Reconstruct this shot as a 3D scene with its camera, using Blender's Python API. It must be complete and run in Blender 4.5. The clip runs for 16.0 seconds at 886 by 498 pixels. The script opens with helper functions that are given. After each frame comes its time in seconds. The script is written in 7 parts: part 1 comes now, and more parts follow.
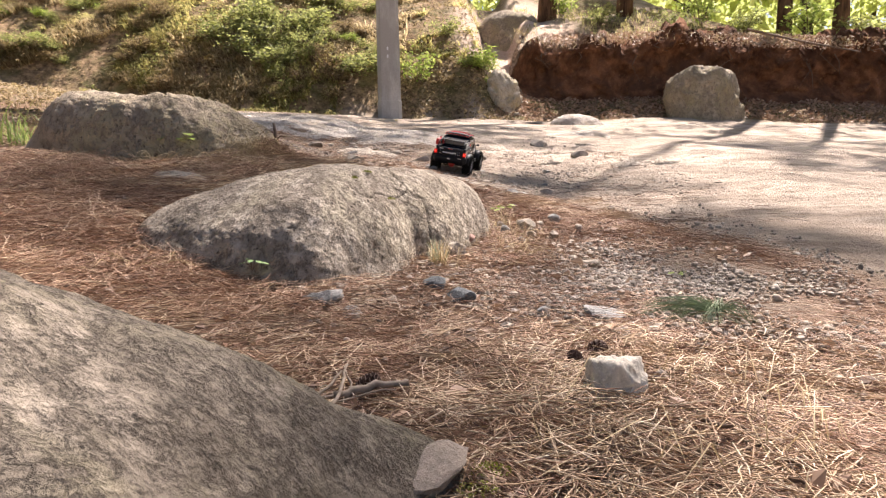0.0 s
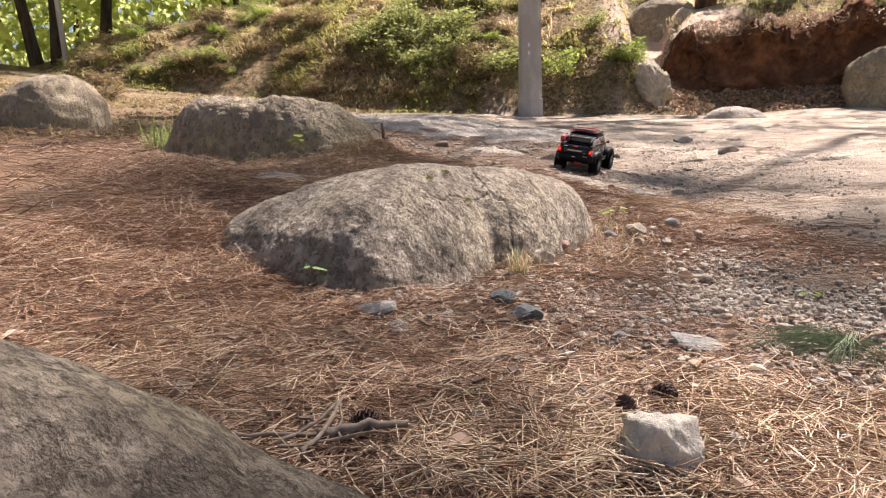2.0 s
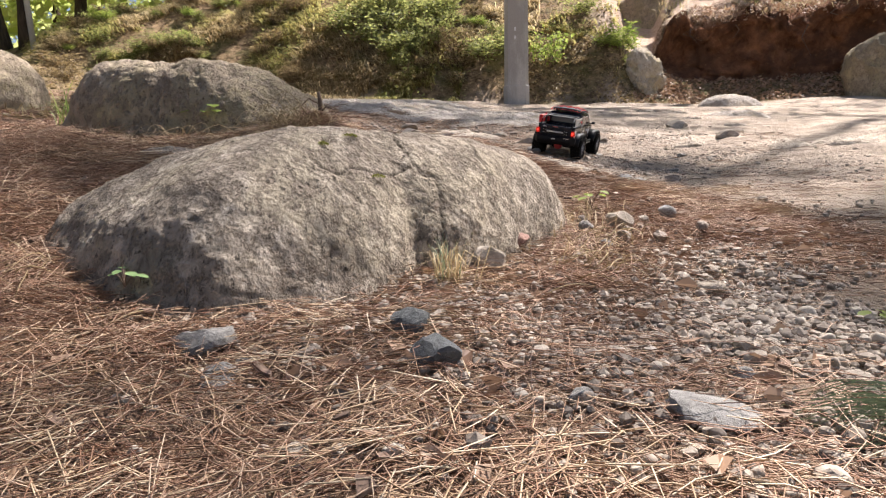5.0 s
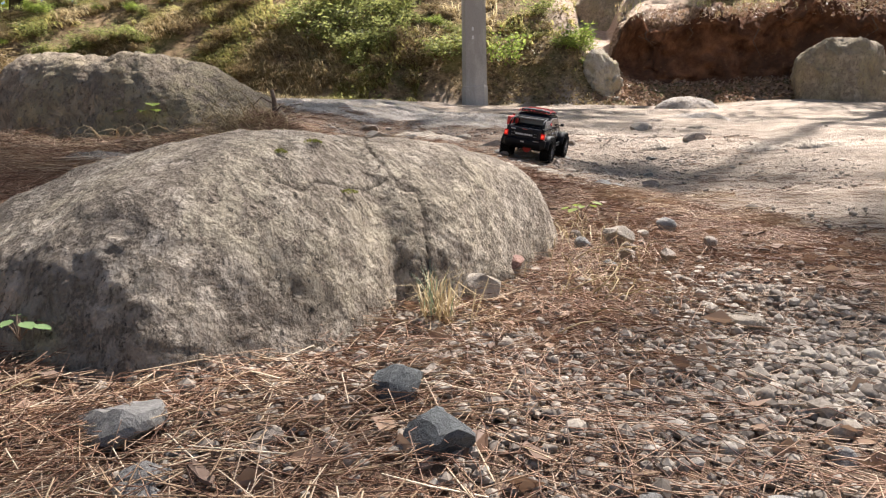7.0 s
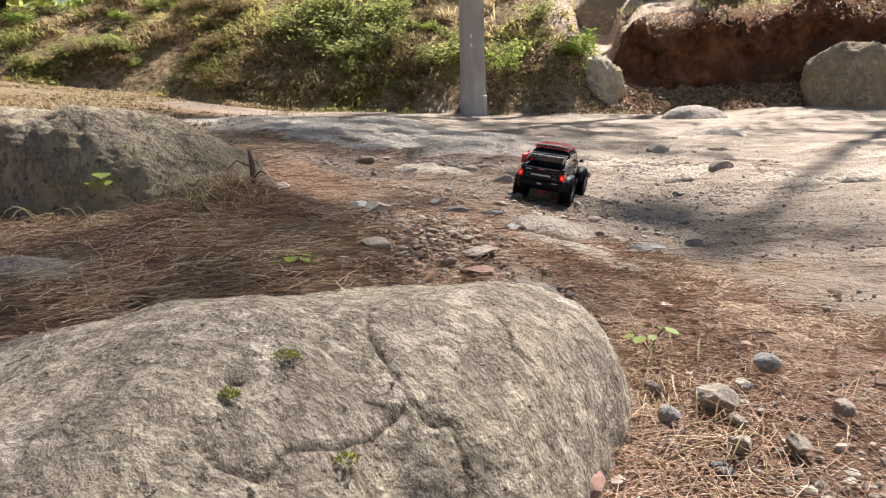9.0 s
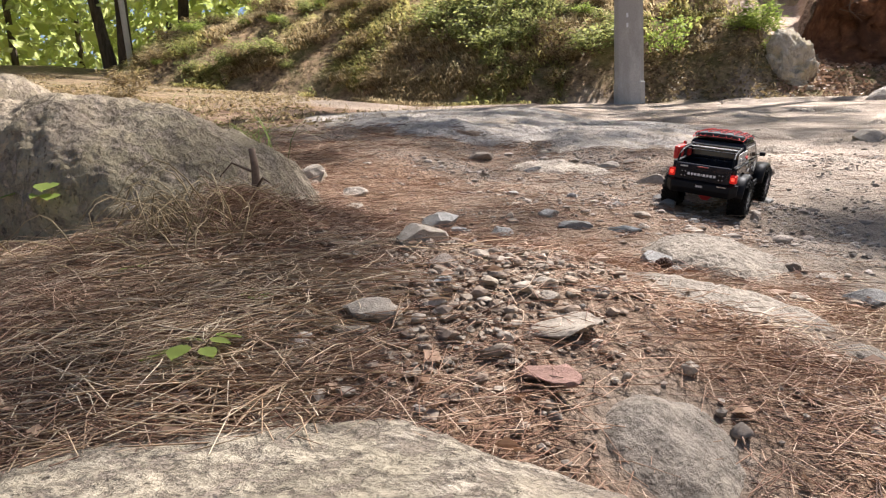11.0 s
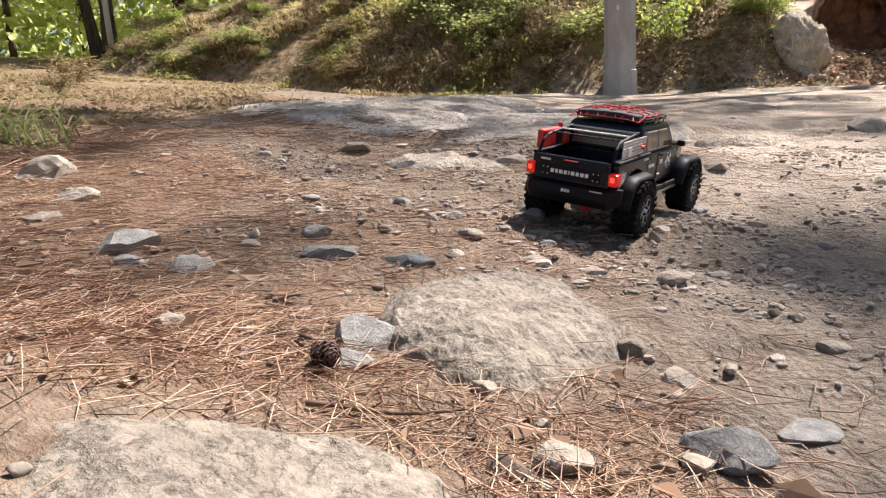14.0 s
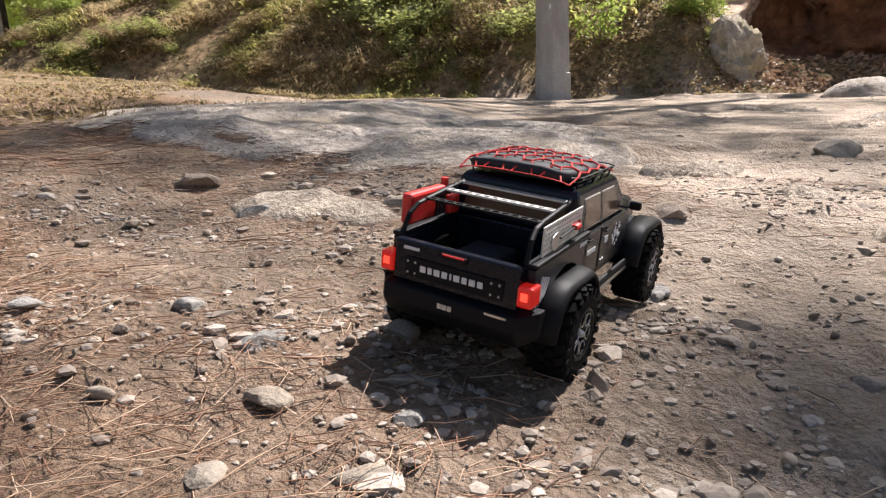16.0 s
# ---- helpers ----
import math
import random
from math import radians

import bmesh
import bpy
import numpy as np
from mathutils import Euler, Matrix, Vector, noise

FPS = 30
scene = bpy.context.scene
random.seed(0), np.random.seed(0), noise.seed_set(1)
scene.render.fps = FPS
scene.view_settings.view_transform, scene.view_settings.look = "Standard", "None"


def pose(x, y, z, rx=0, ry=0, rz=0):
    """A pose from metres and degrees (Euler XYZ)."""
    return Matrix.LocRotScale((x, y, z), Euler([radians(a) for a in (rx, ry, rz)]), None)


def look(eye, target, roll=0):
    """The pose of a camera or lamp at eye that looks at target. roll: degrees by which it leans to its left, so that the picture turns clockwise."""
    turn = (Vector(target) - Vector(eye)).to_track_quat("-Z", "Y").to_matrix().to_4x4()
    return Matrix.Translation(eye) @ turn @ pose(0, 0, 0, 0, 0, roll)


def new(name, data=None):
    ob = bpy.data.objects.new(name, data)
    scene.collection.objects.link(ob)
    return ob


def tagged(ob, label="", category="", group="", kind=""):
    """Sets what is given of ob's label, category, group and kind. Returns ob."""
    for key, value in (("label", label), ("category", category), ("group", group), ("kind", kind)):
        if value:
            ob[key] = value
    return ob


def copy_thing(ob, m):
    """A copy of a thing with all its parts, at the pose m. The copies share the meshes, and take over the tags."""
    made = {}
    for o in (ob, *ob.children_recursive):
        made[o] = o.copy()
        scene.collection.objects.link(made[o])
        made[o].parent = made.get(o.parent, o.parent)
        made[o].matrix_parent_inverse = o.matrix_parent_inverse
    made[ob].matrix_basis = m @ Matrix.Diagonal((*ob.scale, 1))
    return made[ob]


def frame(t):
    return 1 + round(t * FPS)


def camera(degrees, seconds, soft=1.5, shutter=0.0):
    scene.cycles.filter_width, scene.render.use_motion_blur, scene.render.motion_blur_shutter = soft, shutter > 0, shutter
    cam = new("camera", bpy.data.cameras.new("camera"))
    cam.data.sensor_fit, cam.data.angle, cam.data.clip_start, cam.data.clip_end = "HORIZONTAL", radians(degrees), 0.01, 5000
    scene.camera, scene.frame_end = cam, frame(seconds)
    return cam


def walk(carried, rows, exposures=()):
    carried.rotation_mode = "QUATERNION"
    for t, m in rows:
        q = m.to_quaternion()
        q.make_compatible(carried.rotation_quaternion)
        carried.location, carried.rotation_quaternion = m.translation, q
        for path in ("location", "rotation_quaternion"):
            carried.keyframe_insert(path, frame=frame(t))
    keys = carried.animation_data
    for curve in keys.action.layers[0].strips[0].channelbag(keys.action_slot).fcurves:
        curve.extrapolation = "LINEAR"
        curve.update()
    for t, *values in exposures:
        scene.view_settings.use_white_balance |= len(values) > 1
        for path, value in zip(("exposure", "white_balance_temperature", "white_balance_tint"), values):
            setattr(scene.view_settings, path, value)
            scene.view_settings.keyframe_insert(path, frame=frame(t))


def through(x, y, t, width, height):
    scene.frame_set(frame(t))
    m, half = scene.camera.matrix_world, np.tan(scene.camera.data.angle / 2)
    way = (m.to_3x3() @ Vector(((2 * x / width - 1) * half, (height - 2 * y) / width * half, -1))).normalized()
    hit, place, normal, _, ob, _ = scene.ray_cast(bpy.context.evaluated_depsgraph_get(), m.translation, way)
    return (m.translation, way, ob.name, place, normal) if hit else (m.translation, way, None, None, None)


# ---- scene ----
EXPOSURE = 1.42
cam = camera(68.6, 16.0, soft=1.3)
METRES, EYE, TILT, LEAN, TURN = 3.7, 0.35, 0.0, 0.0, 0.0
ROWS = [
    (0.0, 0.0, 0.0, 0.0, -0.12, -7.31, 0.97),
    (0.5, 0.0049, 0.0214, 0.0007, 3.43, -7.42, 0.66),
    (1.0, 0.0078, 0.0265, 0.0005, 5.78, -7.42, 0.94),
    (1.5, 0.02, 0.0309, 0.0018, 8.84, -7.2, 1.41),
    (2.0, 0.0433, 0.0481, -0.0011, 12.97, -7.09, 1.46),
    (2.5, 0.0663, 0.0729, -0.0073, 14.79, -7.19, 1.47),
    (3.0, 0.0776, 0.0995, -0.0101, 15.38, -7.31, 1.33),
    (5.5, 0.0513, 0.1955, -0.0172, 11.36, -7.69, 1.19),
    (6.0, 0.0493, 0.2088, -0.0169, 10.56, -7.67, 1.2),
    (6.5, 0.0436, 0.2183, -0.0161, 9.32, -7.67, 1.24),
    (7.0, 0.0334, 0.2295, -0.0123, 8.33, -7.67, 1.21),
    (7.5, 0.0227, 0.2467, -0.0006, 7.79, -7.68, 1.27),
    (8.0, 0.0156, 0.2701, 0.0145, 7.48, -7.7, 1.48),
    (8.5, 0.0114, 0.2982, 0.0308, 7.32, -7.75, 1.65),
    (9.0, 0.0058, 0.3324, 0.0424, 7.87, -7.81, 1.82),
    (11.5, 0.0221, 0.5622, 0.0426, 23.14, -7.69, 2.83),
    (12.0, 0.0461, 0.6109, 0.0352, 23.26, -7.75, 2.9),
    (12.5, 0.0711, 0.653, 0.0296, 23.35, -7.78, 2.9),
    (13.0, 0.0877, 0.6873, 0.029, 23.46, -7.81, 2.69),
    (13.5, 0.0935, 0.7176, 0.0295, 23.5, -7.82, 2.5),
    (14.0, 0.0938, 0.7446, 0.0315, 23.47, -7.86, 2.36),
    (14.5, 0.0908, 0.778, 0.0341, 22.24, -7.98, 2.29),
    (15.0, 0.088, 0.8209, 0.0416, 21.2, -8.06, 2.29),
    (15.5, 0.0837, 0.8651, 0.0505, 19.57, -8.17, 2.25),
    (16.0, 0.0748, 0.9131, 0.059, 18.11, -8.24, 2.22),
]
walk(cam, [(t, pose(0, 0, EYE, TILT, LEAN, TURN) @ pose(METRES * x, METRES * y, METRES * z, 90 + pitch, roll, yaw)) for t, x, y, z, yaw, pitch, roll in ROWS],
     [(0.0, EXPOSURE + 0.2, 6700, 20), (1.0, EXPOSURE + 0.05, 6700, 20), (2.5, EXPOSURE, 6650, 20), (5.5, EXPOSURE - 0.05, 6400, 16), (9.0, EXPOSURE - 0.13, 6350, 14), (12.0, EXPOSURE + 0.03, 6250, 16), (13.5, EXPOSURE, 6400, 16), (16.0, EXPOSURE - 0.18, 6400, 16)])

# ---- light ----
SUN_UP, SUN_EAST = 55.0, 32.0      # the sun stands ahead of the walk, high, a little to the right
world = bpy.data.worlds.new("sky")
scene.world = world
world.use_nodes = True
wn = world.node_tree.nodes
sky = wn.new("ShaderNodeTexSky")
sky.sky_type = "NISHITA"
sky.sun_disc = False
sky.sun_elevation = radians(SUN_UP)
sky.sun_rotation = radians(SUN_EAST)
sky.air_density, sky.dust_density = 1.0, 1.5
wn["Background"].inputs["Strength"].default_value = 0.05
world.node_tree.links.new(sky.outputs["Color"], wn["Background"].inputs["Color"])
sun_way = Vector((math.sin(radians(SUN_EAST)) * math.cos(radians(SUN_UP)), math.cos(radians(SUN_EAST)) * math.cos(radians(SUN_UP)), math.sin(radians(SUN_UP))))
sun = new("sun", bpy.data.lights.new("sun", "SUN"))
sun.data.energy, sun.data.angle, sun.data.color = 5.0, radians(0.53), (1.0, 0.96, 0.90)
sun.matrix_world = look(sun_way * 60, (0, 0, 0))

# ---- materials ----
class Nodes:
    """A small writer of node materials."""

    def __init__(self, name):
        self.mat = bpy.data.materials.new(name)
        self.mat.use_nodes = True
        self.tree = self.mat.node_tree
        self.bsdf = self.tree.nodes["Principled BSDF"]
        self.where = None

    def node(self, kind, **sets):
        n = self.tree.nodes.new("ShaderNode" + kind)
        for k, v in sets.items():
            if k == "operation":
                n.operation = v
            elif k == "blend_type":
                n.blend_type = v
            elif k == "data_type":
                n.data_type = v
            elif k == "feature":
                n.feature = v
            elif k == "attribute_name":
                n.attribute_name = v
        return n

    def link(self, a, b):
        self.tree.links.new(a, b)

    def place(self, stretch=(1, 1, 1)):
        if self.where is None:
            self.where = self.node("TexCoord").outputs["Object"]
        if stretch == (1, 1, 1):
            return self.where
        m = self.node("Mapping")
        m.inputs["Scale"].default_value = stretch
        self.link(self.where, m.inputs["Vector"])
        return m.outputs["Vector"]

    def noise(self, scale, detail=4, rough=0.55, stretch=(1, 1, 1), twist=0.0):
        n = self.node("TexNoise")
        n.inputs["Scale"].default_value, n.inputs["Detail"].default_value = scale, detail
        n.inputs["Roughness"].default_value, n.inputs["Distortion"].default_value = rough, twist
        self.link(self.place(stretch), n.inputs["Vector"])
        return n.outputs["Fac"]

    def cells(self, scale, feature="F1"):
        n = self.node("TexVoronoi", feature=feature)
        n.inputs["Scale"].default_value = scale
        self.link(self.place(), n.inputs["Vector"])
        return n.outputs["Distance"]

    def ramp(self, fac, *stops):
        n = self.node("ValToRGB")
        while len(n.color_ramp.elements) < len(stops):
            n.color_ramp.elements.new(0.5)
        for e, (at, c) in zip(n.color_ramp.elements, stops):
            e.position = at
            e.color = (c, c, c, 1) if isinstance(c, (int, float)) else (*c, 1)
        self.link(fac, n.inputs["Fac"])
        return n.outputs["Color"]

    def mix(self, fac, a, b, how="MIX"):
        n = self.node("Mix", data_type="RGBA", blend_type=how)
        for v, s in ((fac, n.inputs[0]), (a, n.inputs[6]), (b, n.inputs[7])):
            if isinstance(v, (int, float)):
                s.default_value = v
            elif isinstance(v, tuple):
                s.default_value = (*v, 1)
            else:
                self.link(v, s)
        return n.outputs[2]

    def maths(self, how, a, b=0.0):
        n = self.node("Math", operation=how)
        for v, s in ((a, n.inputs[0]), (b, n.inputs[1])):
            if isinstance(v, (int, float)):
                s.default_value = v
            else:
                self.link(v, s)
        return n.outputs[0]

    def attr(self, name):
        return self.node("Attribute", attribute_name=name).outputs["Fac"]

    def island(self):
        return self.node("NewGeometry").outputs["Random Per Island"]

    def each(self):
        return self.node("ObjectInfo").outputs["Random"]

    def done(self, color, rough=0.8, metal=0.0, height=None, strength=0.3, depth=0.01, spec=0.5):
        def put(v, s):
            if isinstance(v, (int, float)):
                s.default_value = v
            elif isinstance(v, tuple):
                s.default_value = (*v, 1)
            else:
                self.link(v, s)
        put(color, self.bsdf.inputs["Base Color"])
        put(rough, self.bsdf.inputs["Roughness"])
        put(metal, self.bsdf.inputs["Metallic"])
        self.bsdf.inputs["Specular IOR Level"].default_value = spec
        if height is not None:
            b = self.node("Bump")
            b.inputs["Strength"].default_value, b.inputs["Distance"].default_value = strength, depth
            self.link(height, b.inputs["Height"])
            self.link(b.outputs["Normal"], self.bsdf.inputs["Normal"])
        return self.mat


def granite(name, pale, mid, dark, lichen, lichen_from=0.50, grain=1.0, relief=0.9):
    """Weathered granite: crystal speckle, scabs of pale crust with dark gaps, broad stains, and a yellowish film of lichen."""
    n = Nodes(name)
    speck = n.noise(230 * grain, 3, 0.7)
    flakes = n.noise(40 * grain, 7, 0.74, (1, 1, 0.6), 0.2)
    scab = n.ramp(flakes, (0.44, 0.0), (0.49, 0.8), (0.58, 1.0))
    c = n.ramp(speck, (0.34, tuple(v * 0.5 for v in mid)), (0.50, tuple(v * 0.82 for v in mid)), (0.68, mid))
    crust = n.mix(n.ramp(n.noise(9 * grain, 6, 0.72, twist=0.4), (0.42, 0.1), (0.58, 1.0)), mid, pale)
    crust = n.mix(n.ramp(speck, (0.36, 0.45), (0.50, 0.0)), crust, mid)
    c = n.mix(scab, c, crust)
    film = n.ramp(n.noise(3.6 * grain, 6, 0.72, twist=0.5), (lichen_from - 0.06, 0.0), (lichen_from + 0.07, 0.8))
    film = n.maths("MULTIPLY", film, n.ramp(flakes, (0.42, 0.0), (0.52, 1.0)))
    c = n.mix(film, c, lichen)
    c = n.mix(n.ramp(n.noise(2.4 * grain, 6, 0.7, twist=0.6), (0.38, 0.5), (0.54, 0.0)), c, tuple(v * 0.62 for v in mid))
    c = n.mix(n.ramp(n.noise(75 * grain, 5, 0.75, (1, 1, 0.7)), (0.35, 0.9), (0.42, 0.0)), c, dark)
    # cracks coloured dark: soil, plus the shade their shallow groove doesn't give
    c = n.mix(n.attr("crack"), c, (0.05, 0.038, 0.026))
    h = n.maths("ADD", n.maths("MULTIPLY", scab, 0.7), n.maths("MULTIPLY", flakes, 0.6))
    h = n.maths("ADD", h, n.maths("MULTIPLY", speck, 0.16))
    h = n.maths("ADD", h, n.maths("MULTIPLY", n.ramp(n.noise(105 * grain, 3, 0.55), (0.40, 0.0), (0.62, 1.0)), 0.32))
    return n.done(c, 0.93, height=h, strength=relief, depth=0.009, spec=0.2)


def stone_mat(name, a, b, rough=0.9):
    n = Nodes(name)
    base = n.mix(n.each(), a, b)
    c = n.mix(n.ramp(n.noise(45, 5, 0.7), (0.35, 0.55), (0.65, 0.0)), base, tuple(v * 0.45 for v in a))
    c = n.mix(n.ramp(n.noise(260, 2, 0.6), (0.55, 0.0), (0.75, 0.5)), c, tuple(min(1, v * 1.2) for v in b))
    return n.done(c, rough, height=n.noise(90, 6, 0.75), strength=0.8, depth=0.006, spec=0.3)


def plain(name, color, rough=0.5, metal=0.0, vary=0.25, scale=60, spec=0.5, relief=0.08):
    n = Nodes(name)
    c = n.mix(n.ramp(n.noise(scale, 4, 0.6), (0.3, 0.0), (0.7, 1.0)), tuple(v * (1 - vary) for v in color), color)
    return n.done(c, rough, metal, height=n.noise(scale * 6, 3), strength=relief, depth=0.002, spec=spec)


def leaf_mat(name, dark, light, through=0.45, rough=0.55):
    """Thin leaves: part of the light passes through them."""
    n = Nodes(name)
    c = n.mix(n.island(), dark, light)
    n.done(c, rough, spec=0.35)
    t = n.node("BsdfTranslucent")
    n.link(c, t.inputs["Color"])
    m = n.node("MixShader")
    m.inputs["Fac"].default_value = through
    n.link(n.bsdf.outputs["BSDF"], m.inputs[1])
    n.link(t.outputs["BSDF"], m.inputs[2])
    n.link(m.outputs["Shader"], n.tree.nodes["Material Output"].inputs["Surface"])
    return n.mat


def ground_mat():
    """Soil, pine litter, clay and bare track, by the kind of surface that each place has."""
    n = Nodes("ground_soil")
    fine, mid, broad = n.noise(170, 4, 0.7), n.noise(22, 5, 0.65), n.noise(2.6, 5, 0.6)
    soil = n.mix(n.ramp(fine, (0.3, 0.0), (0.7, 1.0)), (0.155, 0.115, 0.08), (0.37, 0.30, 0.228))
    soil = n.mix(n.ramp(broad, (0.35, 0.0), (0.65, 0.6)), soil, (0.42, 0.34, 0.26))
    soil = n.mix(n.ramp(mid, (0.40, 0.75), (0.58, 0.0)), soil, (0.135, 0.098, 0.07))
    soil = n.mix(n.ramp(n.noise(6.5, 6, 0.72), (0.42, 0.75), (0.56, 0.0)), soil, (0.195, 0.16, 0.125))
    pebble = n.cells(70)
    soil = n.mix(n.ramp(pebble, (0.10, 0.5), (0.45, 0.0)), soil, (0.36, 0.31, 0.255))
    straw = n.noise(55, 4, 0.75, (1, 7, 1), 1.2)
    straw2 = n.noise(60, 4, 0.75, (6, 1, 1), 1.2)
    track = n.mix(n.ramp(n.noise(5, 6, 0.7, (0.35, 1.6, 1), 0.4), (0.36, 0.0), (0.58, 1.0)), (0.25, 0.19, 0.14), (0.57, 0.465, 0.365))
    track = n.mix(n.ramp(fine, (0.35, 0.55), (0.52, 0.0)), track, (0.25, 0.20, 0.15))
    soil = n.mix(n.attr("track"), soil, track)
    lit = n.mix(n.ramp(straw, (0.35, 0.0), (0.65, 1.0)), (0.075, 0.042, 0.028), (0.29, 0.18, 0.11))
    lit = n.mix(n.ramp(straw2, (0.52, 0.0), (0.68, 1.0)), lit, (0.40, 0.28, 0.18))
    clay = n.mix(n.ramp(mid, (0.3, 0.0), (0.7, 1.0)), (0.46, 0.32, 0.22), (0.68, 0.53, 0.41))
    duff = n.mix(n.ramp(n.noise(9, 6, 0.7), (0.38, 0.0), (0.62, 1.0)), (0.09, 0.055, 0.03), (0.40, 0.275, 0.155))
    duff = n.mix(n.ramp(n.noise(2.1, 5, 0.65), (0.45, 0.0), (0.62, 0.6)), duff, (0.11, 0.115, 0.035))
    c = n.mix(n.attr("litter"), soil, lit)
    c = n.mix(n.attr("duff"), c, duff)
    c = n.mix(n.attr("clay"), c, clay)
    h = n.maths("ADD", n.maths("MULTIPLY", mid, 1.3), n.maths("MULTIPLY", fine, 0.6))
    h = n.maths("ADD", h, n.maths("MULTIPLY", pebble, -0.5))
    return n.done(c, 0.95, height=h, strength=0.9, depth=0.018, spec=0.15)


def clay_mat():
    """Red-brown clay of the cut, with darker and crumbling patches."""
    n = Nodes("bank_clay")
    c = n.mix(n.ramp(n.noise(4, 6, 0.72), (0.35, 0.0), (0.65, 1.0)), (0.105, 0.046, 0.026), (0.31, 0.145, 0.075))
    c = n.mix(n.ramp(n.noise(1.6, 5, 0.65, twist=0.6), (0.42, 0.75), (0.56, 0.0)), c, (0.085, 0.045, 0.028))
    c = n.mix(n.ramp(n.noise(10, 5, 0.7), (0.60, 0.0), (0.72, 0.6)), c, (0.42, 0.235, 0.11))
    soil = n.mix(n.ramp(n.noise(20, 6, 0.75), (0.38, 0.0), (0.62, 1.0)), (0.20, 0.13, 0.085), (0.58, 0.43, 0.32))
    c = n.mix(n.attr("soil"), c, soil)
    h = n.maths("ADD", n.noise(14, 6, 0.75), n.maths("MULTIPLY", n.noise(55, 4, 0.7), 0.4))
    return n.done(c, 0.97, height=h, strength=1.0, depth=0.05, spec=0.1)


M_GROUND = ground_mat()
M_CLAY = clay_mat()
M_GRANITE = granite("boulder_granite", (0.56, 0.478, 0.378), (0.29, 0.236, 0.178), (0.055, 0.044, 0.034), (0.39, 0.332, 0.235), 0.51)
# browner than M_GRANITE, and darkened to hold the first boulder's shade in the colour
M_GRANITE_BROWN_SHADED = granite("boulder_granite_brown_shaded", (0.265, 0.222, 0.174), (0.15, 0.123, 0.094), (0.05, 0.041, 0.032), (0.20, 0.17, 0.115), 0.53)
M_GRANITE_FAR = granite("boulder_granite_warm", (0.53, 0.435, 0.32), (0.34, 0.272, 0.195), (0.11, 0.085, 0.058), (0.30, 0.25, 0.145), 0.48, 0.7)
M_PALE_ROCK = granite("pale_rock", (0.335, 0.286, 0.228), (0.27, 0.228, 0.180), (0.09, 0.074, 0.057), (0.30, 0.255, 0.197), 0.5, 0.8, 0.65)
M_SANDY_ROCK = granite("sandy_rock", (0.68, 0.60, 0.48), (0.54, 0.46, 0.35), (0.24, 0.17, 0.10), (0.42, 0.33, 0.18), 0.5, 0.5)
M_TRACK_ROCK = granite("track_rock", (0.66, 0.57, 0.46), (0.47, 0.385, 0.30), (0.22, 0.165, 0.12), (0.50, 0.42, 0.32), 0.5, 0.8)
M_SLAB = granite("track_bedrock", (0.62, 0.55, 0.47), (0.45, 0.39, 0.33), (0.20, 0.165, 0.13), (0.36, 0.28, 0.19), 0.52, 0.6)
M_GREY_STONE = stone_mat("grey_stone", (0.20, 0.19, 0.172), (0.37, 0.35, 0.315))
M_DARK_STONE = stone_mat("dark_slate_stone", (0.095, 0.10, 0.098), (0.18, 0.185, 0.18))
M_WHITE_STONE = stone_mat("pale_stone", (0.32, 0.267, 0.205), (0.45, 0.388, 0.313))
M_CREAM_STONE = stone_mat("cream_stone", (0.58, 0.50, 0.39), (0.70, 0.63, 0.52))
M_BROWN_STONE = stone_mat("brown_stone", (0.23, 0.185, 0.145), (0.34, 0.28, 0.225))
M_RED_STONE = stone_mat("reddish_stone", (0.26, 0.15, 0.115), (0.36, 0.22, 0.17))


def gravel_mat(name, *tones):
    n = Nodes(name)
    c = n.ramp(n.island(), *tones)
    c = n.mix(n.ramp(n.noise(150, 4, 0.7), (0.35, 0.5), (0.65, 0.0)), c, (0.13, 0.10, 0.08))
    return n.done(c, 0.92, height=n.noise(300, 3), strength=0.4, depth=0.002, spec=0.25)


def needle_mat(name, *tones):
    n = Nodes(name)
    c = n.ramp(n.island(), *tones)
    return n.done(c, 0.6, spec=0.4)


def bark_mat(name, dark, light, scale=1.0):
    n = Nodes(name)
    f = n.noise(9 * scale, 6, 0.7, (1, 1, 0.22), 0.5)
    return n.done(n.ramp(f, (0.35, dark), (0.65, light)), 0.95, height=f, strength=0.9, depth=0.03, spec=0.15)


def concrete_mat():
    n = Nodes("pole_concrete")
    c = n.mix(n.ramp(n.noise(70, 4, 0.7), (0.3, 0.0), (0.7, 1.0)), (0.40, 0.375, 0.335), (0.55, 0.52, 0.47))
    c = n.mix(n.ramp(n.noise(3.5, 5, 0.65, (1, 1, 0.3)), (0.45, 0.45), (0.6, 0.0)), c, (0.20, 0.18, 0.16))
    return n.done(c, 0.9, height=n.noise(120, 4), strength=0.3, depth=0.006, spec=0.25)


M_GRAVEL = gravel_mat("gravel_brown", (0.0, (0.19, 0.16, 0.128)), (0.3, (0.34, 0.285, 0.225)), (0.7, (0.47, 0.40, 0.315)), (1.0, (0.62, 0.55, 0.45)))
M_SHARD = gravel_mat("broken_stone_tan", (0.0, (0.14, 0.095, 0.065)), (0.3, (0.29, 0.215, 0.155)), (0.7, (0.33, 0.27, 0.20)), (1.0, (0.42, 0.36, 0.285)))
M_CHIP = gravel_mat("track_chips", (0.0, (0.24, 0.198, 0.16)), (0.35, (0.31, 0.262, 0.215)), (0.75, (0.41, 0.35, 0.285)), (1.0, (0.53, 0.465, 0.39)))
